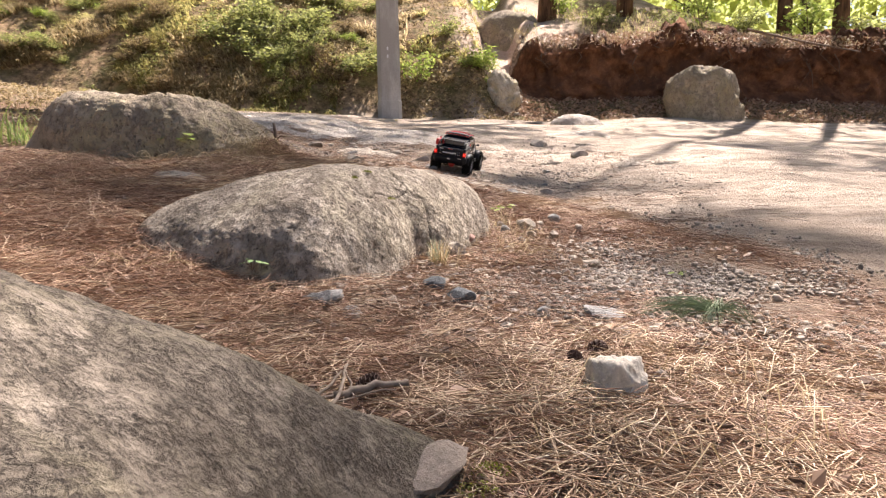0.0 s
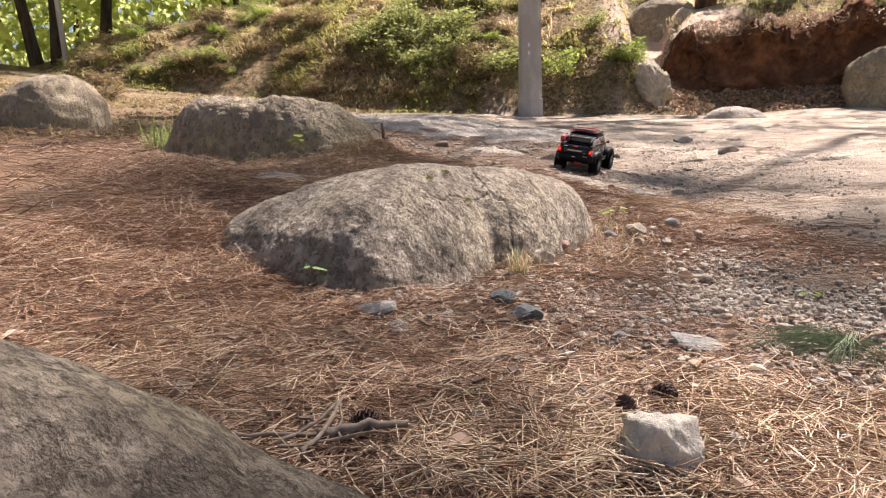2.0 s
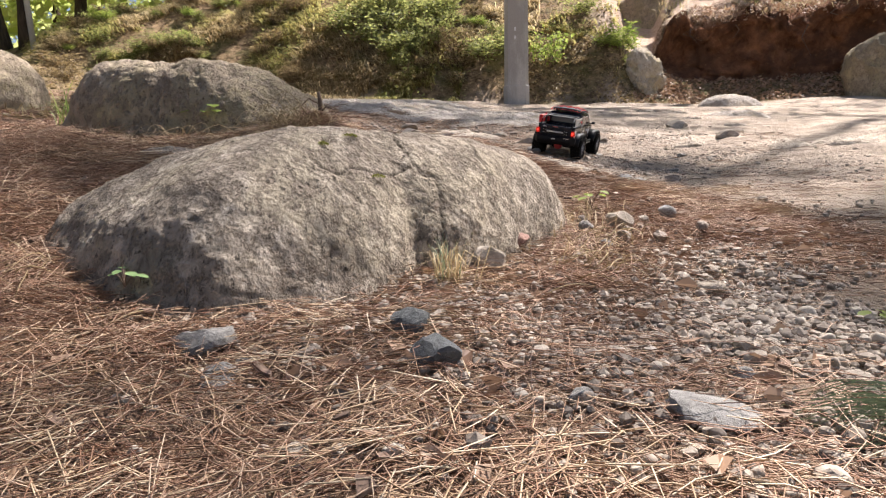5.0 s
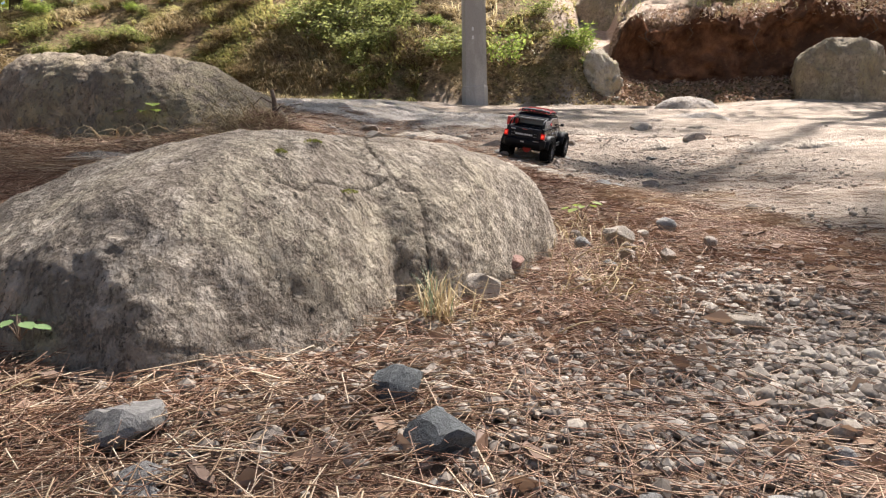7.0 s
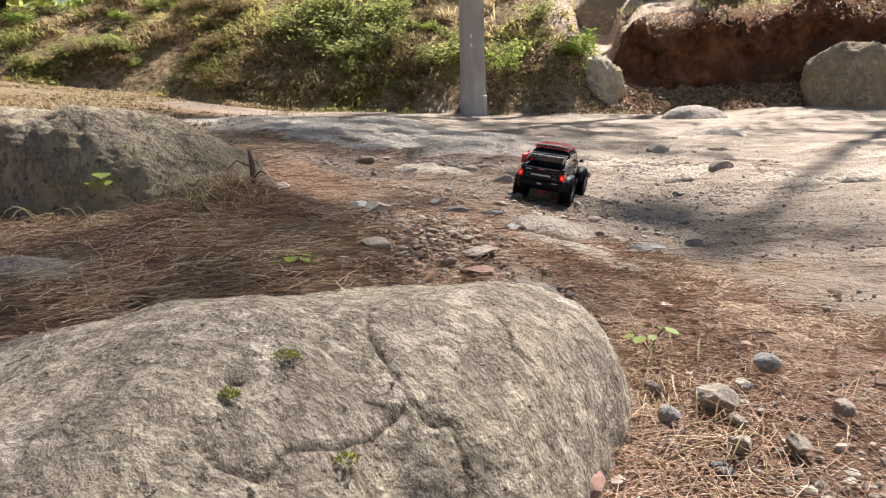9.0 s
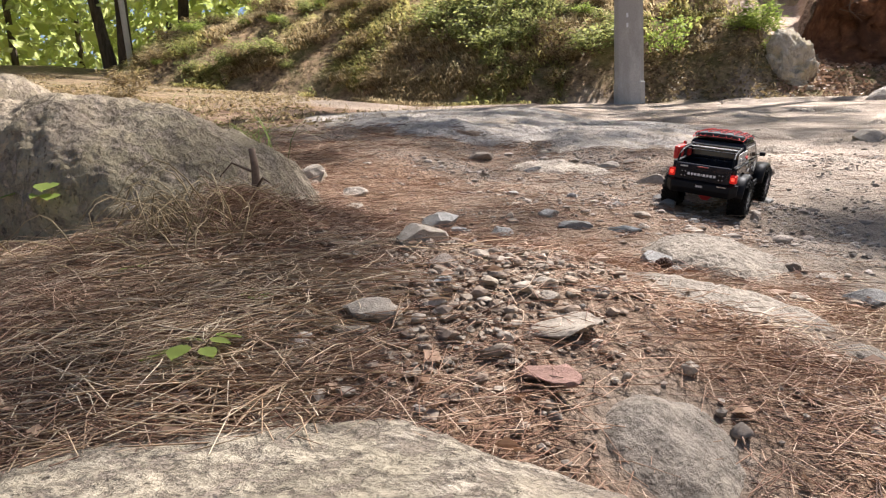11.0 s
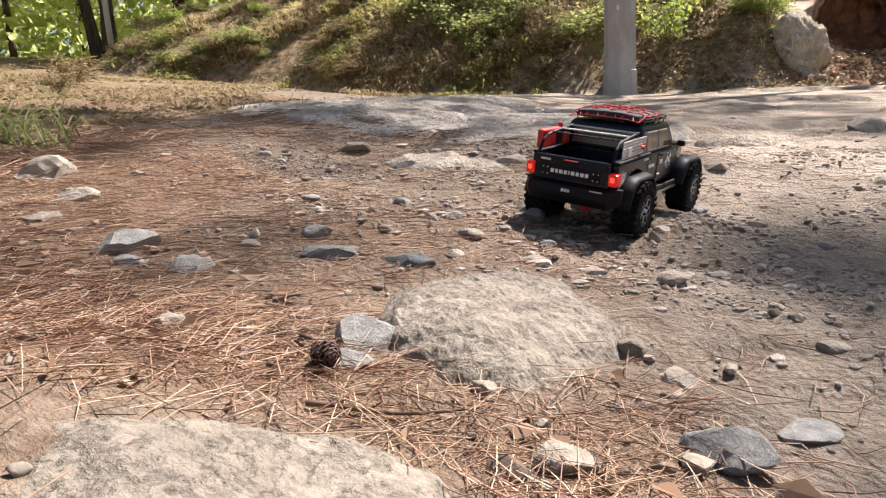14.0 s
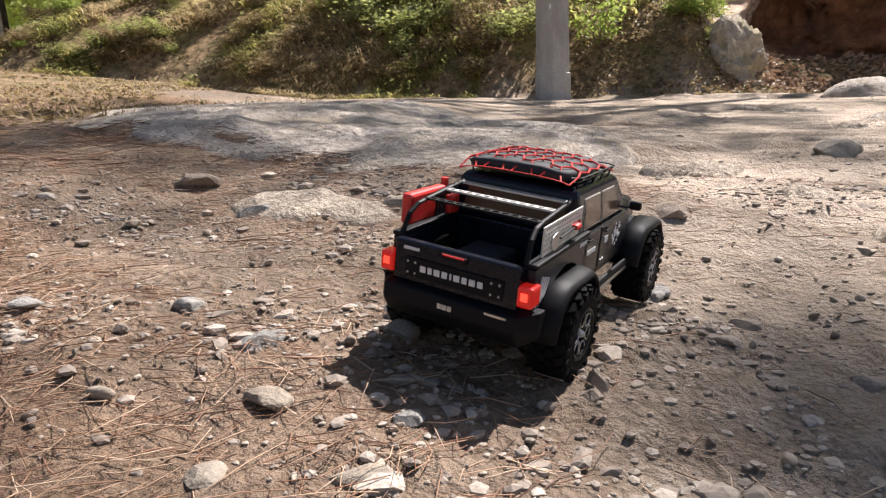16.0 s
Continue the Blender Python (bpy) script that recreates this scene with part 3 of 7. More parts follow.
# ---- boulders ----
def boulder(name, outline, peak, lean, label, material, rough=0.035, power=2.6, square=2.4, dip=0.12, rings=70, around=150, seed=0, cracks=(), front=0.0, category="boulder", level=None, follow=False, chips=None):
    """A boulder over a ground outline. peak: height of its crown over the ground; lean: how the crown falls along x and y;
    power and square: how full the plan and the flank are; front: how much gentler the side towards -y and a little +x falls; cracks: rows of points in plan with a width and a depth."""
    pts = np.array(outline, float)
    c = pts.mean(0)
    ang = np.unwrap(np.arctan2(pts[:, 1] - c[1], pts[:, 0] - c[0]))
    if ang[-1] < ang[0]:
        pts, ang = pts[::-1], ang[::-1]
    rad = np.hypot(*(pts - c).T)
    A = np.linspace(0, 2 * np.pi, around, endpoint=False)
    R = np.interp((A - ang[0]) % (2 * np.pi) + ang[0], np.append(ang, ang[0] + 2 * np.pi), np.append(rad, rad[0]))
    k = np.exp(-np.linspace(-2, 2, 9) ** 2)
    R = np.convolve(np.concatenate([R[-4:], R, R[:4]]), k / k.sum(), "valid")
    S = np.linspace(0.0, 1.0, rings)[:, None] ** 0.8
    out = np.sin(S * np.pi / 2) ** (2 / power)
    lift = np.cos(S * np.pi / 2) ** (2 / (square - front * np.maximum(0, np.cos(A + radians(62)))))
    dx, dy = out * R * np.cos(A), out * R * np.sin(A)
    X, Y = c[0] + dx, c[1] + dy
    zb = (land(X, Y) if level is None else level) - dip
    zc = float(land(c[0], c[1])) if level is None else level
    crown = zc + peak + lean[0] * dx + lean[1] * dy
    if follow:
        crown = land(X, Y) + peak + lean[0] * dx + lean[1] * dy
    Z = zb + (np.maximum(crown, zb + 0.02) - zb) * lift
    size = rad.mean()
    n1 = fractal(X, Y, Z, 1.6 / size, 4, 0.5, seed) * rough * 1.4
    n2 = fractal(X, Y, Z, 9 / size, 3, 0.55, seed + 9) * rough * 0.09
    n3 = fractal(X, Y, Z, 38 / size, 2, 0.5, seed + 19) * rough * 0.06
    n3 = n3 + fractal(X, Y, Z, 61, 3, 0.6, seed + 31) * min(0.0028, rough * 0.1)
    push = (n1 + n2 + n3)
    nx, ny = np.cos(A) * S, np.sin(A) * S
    Z = Z + push * (0.35 + 0.65 * lift)
    X, Y = X + push * nx, Y + push * ny
    if chips:
        amp, freq = chips
        flake = fractal(X, Y, 0, freq, 3, 0.55, seed + 41)
        Z = Z - amp * lift * (sstep(0.02, 0.07, flake) + sstep(0.22, 0.26, flake) + 0.8 * sstep(-0.2, -0.25, flake))
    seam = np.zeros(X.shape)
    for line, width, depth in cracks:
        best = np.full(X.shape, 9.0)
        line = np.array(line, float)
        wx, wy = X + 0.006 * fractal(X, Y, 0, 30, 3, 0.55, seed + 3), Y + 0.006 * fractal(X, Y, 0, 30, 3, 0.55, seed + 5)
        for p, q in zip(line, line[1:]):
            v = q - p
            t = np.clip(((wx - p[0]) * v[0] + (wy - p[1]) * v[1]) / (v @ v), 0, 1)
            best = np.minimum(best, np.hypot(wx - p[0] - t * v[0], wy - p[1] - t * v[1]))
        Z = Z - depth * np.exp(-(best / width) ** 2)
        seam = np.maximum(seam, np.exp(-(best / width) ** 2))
    V = np.stack([X, Y, Z], -1)
    apex = V[0].mean(0)
    V = np.concatenate([[apex], V[1:].reshape(-1, 3)])
    i = 1 + np.arange((rings - 1) * around).reshape(rings - 1, around)
    j = np.roll(i, -1, 1)
    quads = np.stack([i[:-1], i[1:], j[1:], j[:-1]], -1).reshape(-1, 4)
    tips = np.stack([np.zeros(around, int), np.zeros(around, int), i[0], j[0]], -1)
    o = c[0], c[1], zc
    me = bpy.data.meshes.new(name)
    me.from_pydata((V - np.array(o)).tolist(), [], [list(q) for q in quads.tolist()] + [[0, t[2], t[3]] for t in tips.tolist()])
    me.polygons.foreach_set("use_smooth", np.ones(len(me.polygons), bool))
    # how strongly each crack is darkened in the colour
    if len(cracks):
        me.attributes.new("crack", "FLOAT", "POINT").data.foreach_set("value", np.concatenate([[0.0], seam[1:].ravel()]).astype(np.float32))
    me.materials.append(material)
    ob = new(name, me)
    ob.location = o
    return tagged(ob, label, category)


boulder("granite_boulder", [(0.10, 0.71), (0.05, 0.60), (-0.01, 0.47), (-0.05, 0.32), (-0.10, 0.16), (-0.28, 0.05), (-0.65, 0.0), (-0.98, 0.2), (-1.0, 0.5), (-0.72, 0.68), (-0.38, 0.73), (-0.1, 0.77)],
        0.30, (-0.42, -0.05), "rounded grey-brown granite boulder with dark stains beside dry grass", M_GRANITE_BROWN_SHADED, 0.03, 2.3, 2.3, rings=95, around=260, seed=4)
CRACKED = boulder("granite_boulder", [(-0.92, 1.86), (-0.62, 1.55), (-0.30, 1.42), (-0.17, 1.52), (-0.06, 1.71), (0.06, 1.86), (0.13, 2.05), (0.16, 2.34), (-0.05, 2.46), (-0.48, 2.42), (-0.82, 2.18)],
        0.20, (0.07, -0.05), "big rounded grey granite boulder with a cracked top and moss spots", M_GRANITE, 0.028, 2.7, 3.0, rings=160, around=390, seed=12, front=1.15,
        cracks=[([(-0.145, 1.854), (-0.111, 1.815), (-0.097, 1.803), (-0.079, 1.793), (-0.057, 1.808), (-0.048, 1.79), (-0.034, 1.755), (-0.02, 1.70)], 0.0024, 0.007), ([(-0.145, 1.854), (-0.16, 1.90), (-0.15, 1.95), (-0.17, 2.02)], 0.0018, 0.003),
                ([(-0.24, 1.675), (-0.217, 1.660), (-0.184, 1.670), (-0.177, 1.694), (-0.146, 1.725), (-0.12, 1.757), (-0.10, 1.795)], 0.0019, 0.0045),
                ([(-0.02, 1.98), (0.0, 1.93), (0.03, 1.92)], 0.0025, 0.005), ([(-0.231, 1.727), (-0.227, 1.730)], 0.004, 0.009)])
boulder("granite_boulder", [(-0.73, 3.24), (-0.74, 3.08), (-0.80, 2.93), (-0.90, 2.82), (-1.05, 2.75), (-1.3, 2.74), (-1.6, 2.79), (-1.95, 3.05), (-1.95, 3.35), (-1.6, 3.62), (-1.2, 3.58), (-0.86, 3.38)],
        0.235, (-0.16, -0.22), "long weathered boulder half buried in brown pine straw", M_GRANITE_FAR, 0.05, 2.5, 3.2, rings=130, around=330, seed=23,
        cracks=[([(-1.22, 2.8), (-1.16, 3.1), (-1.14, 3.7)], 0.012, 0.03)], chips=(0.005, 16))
boulder("boulder", [(3.85, 11.1), (4.2, 10.8), (4.75, 10.82), (5.1, 11.2), (5.0, 11.7), (4.45, 11.9), (3.95, 11.65)],
        0.79, (-0.06, 0), "large round tan boulder at the foot of the clay bank", M_GRANITE_FAR, 0.10, 4.4, 5.0, rings=80, around=170, seed=31, chips=(0.035, 2.4))
boulder("flat_rock", [(-1.14, 2.30), (-0.95, 2.21), (-0.85, 2.24), (-0.78, 2.36), (-0.86, 2.50), (-1.0, 2.49), (-1.13, 2.43)],
        0.030, (0, 0), "flat pale rock lying in pine needles", M_PALE_ROCK, 0.02, 2.2, 2.2, rings=40, around=80, seed=37, category="rock")
boulder("pale_rock", [(-0.07, 3.45), (0.03, 3.35), (0.15, 3.33), (0.225, 3.41), (0.25, 3.55), (0.21, 3.69), (0.10, 3.77), (-0.02, 3.73), (-0.07, 3.6)],
        0.054, (-0.05, 0.0), "pale whitish rock with a chipped flat top set in dirt", M_PALE_ROCK, 0.018, 3.0, 4.6, rings=95, around=230, seed=41, category="rock", follow=True, chips=(0.0019, 70))
boulder("flat_rock", [(-0.085, 3.02), (-0.04, 3.11), (0.07, 3.20), (0.19, 3.165), (0.275, 3.03), (0.25, 2.97), (0.15, 2.90), (0.03, 2.90)],
        0.030, (0, 0.0), "flat pale rock slab level with the pine litter", M_PALE_ROCK, 0.012, 2.8, 5.5, rings=90, around=210, seed=43, category="rock", follow=True, chips=(0.0016, 66))
boulder("flat_rock", [(0.175, 2.885), (0.225, 2.935), (0.29, 2.98), (0.33, 2.945), (0.30, 2.87), (0.24, 2.845)],
        0.020, (0, 0.0), "low tan rock slab in the dirt", M_PALE_ROCK, 0.008, 2.4, 3.0, rings=60, around=140, seed=47, category="rock", follow=True, chips=(0.0016, 66))
boulder("flat_rock", [(-0.055, 2.56), (-0.045, 2.48), (0.06, 2.46), (0.12, 2.55), (0.07, 2.645), (0.0, 2.64)],
        0.017, (0, 0.0), "pale rock slab with worn edges in pine litter", M_PALE_ROCK, 0.010, 2.3, 3.0, rings=50, around=110, seed=49, category="rock", follow=True)
boulder("bedrock_slab", [(0.25, 6.0), (-0.04, 5.52), (-0.25, 5.20), (-0.46, 5.13), (-0.70, 5.31), (-0.96, 5.30), (-1.4, 5.2), (-1.9, 5.6), (-2.8, 6.3), (-3.6, 7.4), (-3.2, 8.3), (-2.0, 8.2), (-0.8, 7.4), (0.1, 6.6)],
        0.085, (0.0, -0.016), "broad pale bedrock ledge across the dirt track", M_SLAB, 0.016, 3.0, 7.0, rings=100, around=280, seed=53, category="bedrock", follow=True, chips=(0.014, 3.4))
boulder("bedrock_slab", [(1.2, 7.3), (1.6, 7.1), (2.0, 7.35), (1.9, 7.7), (1.4, 7.75)],
        0.07, (0.0, 0.0), "low pale rock hump in the dirt track", M_SLAB, 0.03, 2.3, 2.2, rings=40, around=90, seed=57, category="bedrock", follow=True)
boulder("bedrock_slab", [(1.62, 10.2), (1.85, 9.98), (2.3, 9.98), (2.6, 10.2), (2.4, 10.45), (1.9, 10.5)],
        0.17, (0.0, 0.0), "smooth pale rock hump before the clay bank", M_SLAB, 0.03, 2.2, 2.1, rings=40, around=90, seed=59, category="bedrock", follow=True)
for outline, high, seed in (([(0.34, 5.60), (0.42, 5.53), (0.53, 5.56), (0.56, 5.66), (0.45, 5.72), (0.36, 5.69)], 0.035, 81), ([(0.50, 5.30), (0.60, 5.25), (0.74, 5.26), (0.80, 5.34), (0.70, 5.44), (0.56, 5.41)], 0.040, 83),
                            ([(0.72, 5.02), (0.82, 4.98), (0.96, 5.03), (1.0, 5.13), (0.88, 5.20), (0.76, 5.14)], 0.035, 85), ([(-0.78, 5.27), (-0.66, 5.20), (-0.50, 5.22), (-0.44, 5.33), (-0.58, 5.44), (-0.74, 5.40)], 0.045, 87)):
    boulder("rock_ledge", outline, high, (0.0, -0.05), "flat sandy rock ledge breaking out of the track", M_TRACK_ROCK, 0.016, 2.8, 5.5, rings=40, around=110, seed=seed, category="rock", follow=True, chips=(0.006, 14))
rng_ledge = np.random.default_rng(23)
for k in range(16):
    x, y = rng_ledge.uniform(-1.7, 2.4), 4.75 + 4.2 * rng_ledge.random() ** 1.4
    if abs(x - 0.1) < 0.4 and y < 5.0:
        continue
    a, w = rng_ledge.uniform(0, 6.28), rng_ledge.uniform(0.10, 0.30)
    ring = [(x + w * math.cos(a + j) * rng_ledge.uniform(0.7, 1.2), y + 0.55 * w * math.sin(a + j) * rng_ledge.uniform(0.7, 1.2)) for j in (0.0, 0.9, 1.9, 2.9, 3.8, 4.7, 5.5)]
    boulder("rock_ledge", ring, rng_ledge.uniform(0.015, 0.040), (0.0, -0.06), "flat sandy rock ledge breaking out of the track", M_TRACK_ROCK, 0.014, 2.8, 5.5, rings=26, around=70, seed=100 + k, category="rock", follow=True, chips=(0.005, 14))
boulder("boulder", [(-4.6, 4.6), (-4.1, 4.5), (-3.8, 4.8), (-4.0, 5.2), (-4.5, 5.2)],
        0.42, (0, 0), "dark weathered boulder at the edge of the yard", M_GRANITE_FAR, 0.05, 2.3, 2.2, rings=40, around=80, seed=61)
boulder("pale_rock", [(0.84, 11.42), (0.92, 11.24), (1.08, 11.16), (1.27, 11.2), (1.38, 11.5), (1.22, 11.8), (0.98, 11.8)],
        0.46, (-0.75, 0.35), "sandy tan rock slanting at the end of the clay cut", M_SANDY_ROCK, 0.13, 2.6, 2.2, rings=70, around=140, seed=67, category="rock")
boulder("boulder", [(0.75, 14.3), (1.2, 13.9), (1.8, 14.0), (2.1, 14.4), (1.7, 14.9), (1.0, 14.8)],
        0.62, (0, 0), "brown boulder under the trees on the bank", M_GRANITE_FAR, 0.08, 2.3, 2.2, rings=40, around=80, seed=71)


# ---- the clay cut ----
def clay_bank():
    """An undercut clay face with a ragged lip, along the back of the yard."""
    xs = np.arange(0.95, 14.0, 0.045)
    prof = np.array([(0.30, 0.02), (0.55, 0.16), (0.85, 0.32), (1.00, 0.50), (1.14, 0.75), (1.19, 0.98), (1.14, 1.16), (1.05, 1.28), (1.04, 1.37), (1.12, 1.46), (1.35, 1.58), (1.70, 1.66), (2.15, 1.70)])
    s = np.linspace(0, len(prof) - 1, 62)
    pd, pz = np.interp(s, np.arange(len(prof)), prof[:, 0]), np.interp(s, np.arange(len(prof)), prof[:, 1])
    X, D = np.meshgrid(xs, pd)
    _, H = np.meshgrid(xs, pz)
    grow = sstep(0.95, 1.7, X)
    H = H * (0.25 + 0.75 * grow) * (1 + 0.20 * fractal(X, X * 0, 0, 1.1, 4, 0.6, 97) + 0.24 * sstep(0.9, 1.3, H) * fractal(X, D, 0, 3.6, 4, 0.65, 94))
    hang = 0.12 * np.sin(X * 1.3) + 0.22 * fractal(X, X * 0, 0, 2.3, 3, 0.6, 95)
    Y = foot_line(X) + D + hang * sstep(0.3, 0.8, H)
    Z = land(X, np.minimum(Y, foot_line(X) + 0.2)) + H - 0.03
    n = 0.30 * fractal(X, Y, Z * 0.6, 1.7, 5, 0.62, 91) + 0.13 * fractal(X, Y, Z, 7, 3, 0.65, 93)
    Y, Z, X = Y + n, Z + 0.5 * n * sstep(0.1, 0.3, H), X + 0.6 * n
    ny, nx = X.shape
    idx = np.arange(nx * ny).reshape(ny, nx)
    faces = np.stack([idx[:-1, :-1], idx[:-1, 1:], idx[1:, 1:], idx[1:, :-1]], -1).reshape(-1, 4)
    me = mesh_from("clay_bank", np.stack([X, Y, Z], -1).reshape(-1, 3), faces, M_CLAY)
    row = np.linspace(0, 1, ny)[:, None] + 0.10 * fractal(X, Z, 0, 4, 3, 0.6, 99)
    soil = np.maximum(sstep(0.70, 0.80, row) * sstep(3.4, 2.2, X + 0.5 * fractal(X, Z, 0, 1.5, 3, 0.6, 98)), sstep(0.22, 0.10, row))
    me.attributes.new("soil", "FLOAT", "POINT").data.foreach_set("value", soil.ravel().astype(np.float32))
    ob = new("clay_bank", me)
    tagged(ob, "undercut red-brown clay bank with a ragged overhanging lip", "bank", kind="structure")
    rng = np.random.default_rng(19)
    for k in range(26):
        i = int(rng.integers(12, nx - 10))
        p = Vector((X[40, i], Y[40, i], Z[40, i]))
        bm = bmesh.new()
        L = rng.uniform(0.15, 0.55)
        tube(bm, [p, p + Vector((rng.normal(0, 0.08), -0.05, -L * 0.4)), p + Vector((rng.normal(0, 0.2), -0.04 + rng.normal(0, 0.04), -L))], [0.011, 0.008, 0.003], 5)
        part("root", bm, M_TWIG, ob)
    p = Vector((5.2, 11.35, 2.55))
    bm = bmesh.new()
    tube(bm, [p, p + Vector((0.9, -0.05, -0.22)), p + Vector((1.9, -0.1, -0.42))], [0.022, 0.018, 0.010], 6)
    part("root", bm, M_TWIG, ob, "long pale root across the face")


clay_bank()

# ---- poles ----
def concrete_pole():
    x, y = -0.83, 10.78
    z = float(top(x, y)) - 0.1
    pole = base("utility_pole", pose(x, y, z, 0, 0, 8), "tall grey concrete utility pole at the foot of the bank", "pole")
    bm = bmesh.new()
    rings = []
    for h, w in ((0.0, 0.19), (0.32, 0.19), (0.33, 0.178), (4.0, 0.160), (8.5, 0.135)):
        c = w * 0.28
        rings.append([(w - c, -w, h), (w, -w + c, h), (w, w - c, h), (w - c, w, h), (-w + c, w, h), (-w, w - c, h), (-w, -w + c, h), (-w + c, -w, h)])
    part("shaft", loft(bm, rings), M_CONCRETE, pole)
    bm = bmesh.new()
    box(bm, (0, -0.172, 1.62), (0.05, 0.012, 0.17), 0.003)
    part("plate", bm, M_CONCRETE, pole, "small worn plate")
    for h in (1.02, 1.14):
        bm = bmesh.new()
        box(bm, (-0.02, -0.177, h), (0.022, 0.008, 0.05), 0.002)
        part("mark", bm, M_WHITE_INK, pole, "faded white mark")


def steel_pole():
    x, y = -11.03, 12.52
    z = float(top(x, y)) - 0.1
    pole = base("street_pole", pose(x, y, z, 0, -4, 0), "thin light grey metal pole under the trees", "pole")
    bm = bmesh.new()
    tube(bm, [(0, 0, 0), (0, 0, 3), (0, 0, 7)], [0.058, 0.052, 0.042], 14)
    part("shaft", bm, M_GALVANISED, pole, smooth=True)
    bm = bmesh.new()
    lathe(bm, [(0.10, 0.0), (0.10, 0.03), (0.07, 0.05), (0.06, 0.1)], 14)
    part("foot", bm, M_GALVANISED, pole, m=pose(0, 0, 0, 90, 0, 0), smooth=True)


concrete_pole()
steel_pole()


# ---- foliage ----
def leaf_cloud(name, centres, rng, size, aspect, material, flat=0.0, droop=0.0):
    """Many small folded leaves at the given places."""
    n = len(centres)
    a = rng.normal(size=(n, 3))
    a[:, 2] = a[:, 2] * (1 - flat) - droop
    a /= np.linalg.norm(a, axis=1)[:, None]
    b = np.cross(a, rng.normal(size=(n, 3)))
    b /= np.linalg.norm(b, axis=1)[:, None] + 1e-9
    c = np.cross(a, b)
    s = (size * rng.uniform(0.6, 1.4, n))[:, None]
    tip, tail = centres + a * s, centres - a * s * 0.6
    left, right = centres + b * s * aspect + c * s * 0.15, centres - b * s * aspect + c * s * 0.15
    V = np.stack([tail, left, tip, right], 1).reshape(-1, 3)
    return mesh_from(name, V, np.arange(4 * n).reshape(n, 4), material, False)


def limbs_and_trunk(rng, height, girth, crown_from, reach, count, sweep):
    """A bent tapered trunk with limbs; returns its bmesh and the limbs' outer points."""
    bm = bmesh.new()
    bend = rng.normal(size=2) * height * 0.02
    axis = [Vector((bend[0] * math.sin(k * 2.2), bend[1] * math.sin(k * 1.7 + 0.4), height * k)) for k in np.linspace(0, 1, 12)]
    tube(bm, axis, [girth * (1.25 if k == 0 else 1.0) * (1 - 0.86 * k / 11) for k in range(12)], 10)
    spots = []
    for k in range(count):
        f = crown_from + (0.98 - crown_from) * (k + rng.uniform(0, 0.8)) / count
        i = min(10, int(f * 11))
        p = axis[i].lerp(axis[i + 1], f * 11 - i)
        a = k * 2.4 + rng.uniform(-0.5, 0.5)
        long = reach * (1.05 - 0.75 * (f - crown_from) / (1 - crown_from)) * rng.uniform(0.6, 1.1)
        way = Vector((math.cos(a), math.sin(a), sweep + rng.uniform(-0.15, 0.25)))
        mid = p + way * long * 0.5 + Vector((0, 0, rng.uniform(-0.1, 0.1) * long))
        end = p + way * long + Vector((0, 0, 0.12 * long))
        tube(bm, [p, mid, end], [girth * 0.28 * (1.1 - f), girth * 0.17 * (1.1 - f), 0.012], 6)
        spots += [(mid, 0.6), (end, 1.0), (mid.lerp(end, 0.5), 0.9)]
        for s in range(2):
            q = mid.lerp(end, rng.uniform(0, 0.7))
            e = q + Vector((rng.normal(), rng.normal(), rng.normal() * 0.4 + 0.15)) * long * 0.26
            tube(bm, [q, e], [0.022, 0.008], 5)
            spots.append((e, 0.9))
    return bm, spots


def tree(name, seed, height, girth, crown_from, reach, count, sweep, leaves, size, aspect, spread, bark, leaf, label):
    rng = np.random.default_rng(seed)
    ob = base(name, Matrix(), label, "tree", "trees round the yard")
    bm, spots = limbs_and_trunk(rng, height, girth, crown_from, reach, count, sweep)
    part("trunk", bm, bark, ob, smooth=True)
    w = np.array([s for _, s in spots])
    pick = rng.choice(len(spots), leaves, p=w / w.sum())
    at = np.array([tuple(p) for p, _ in spots])[pick] + rng.normal(size=(leaves, 3)) * spread * np.array((1, 1, 0.6))
    part("crown", leaf_cloud("crown", at, rng, size, aspect, leaf), leaf, ob)
    return ob


PINE_A = tree("pine_tree", 1, 15.0, 0.17, 0.42, 2.6, 26, 0.12, 2300, 0.16, 0.16, 0.20, M_BARK_PINE, M_LEAF_PINE, "tall pine with a bare trunk and sparse crown on the bank")
PINE_B = tree("pine_tree", 2, 14.2, 0.16, 0.40, 3.1, 26, 0.05, 2000, 0.16, 0.16, 0.20, M_BARK_PINE, M_LEAF_PINE, "tall pine with a bare trunk and sparse crown on the bank")
# its crown is unseen; height, seed and turn are picked to dapple the yard
PINE_TALL = tree("pine_tree", 291, 20.5, 0.14, 0.62, 3.9, 12, 0.10, 1500, 0.17, 0.17, 0.16, M_BARK_PINE, M_LEAF_PINE, "very tall pine with a long bare trunk above the clay cut")
BROAD_A = tree("broadleaf_tree", 3, 10.0, 0.14, 0.25, 2.6, 22, 0.35, 6200, 0.104, 0.45, 0.42, M_BARK, M_LEAF_SPRING, "slim dark-trunked tree in fresh spring leaf")
BROAD_B = tree("broadleaf_tree", 4, 7.0, 0.09, 0.16, 2.2, 20, 0.4, 5800, 0.098, 0.45, 0.42, M_BARK, M_LEAF_SPRING, "slim dark-trunked tree in fresh spring leaf")


def stand(kind, x, y, turn=0.0, scale=1.0, first=False):
    z = float(top(x, y)) - 0.12
    m = pose(x, y, z, random.uniform(-2, 2), random.uniform(-2, 2), turn)
    if first:
        kind.matrix_basis = m
        return kind
    ob = copy_thing(kind, m)
    ob.scale = (scale, scale, scale)
    return ob


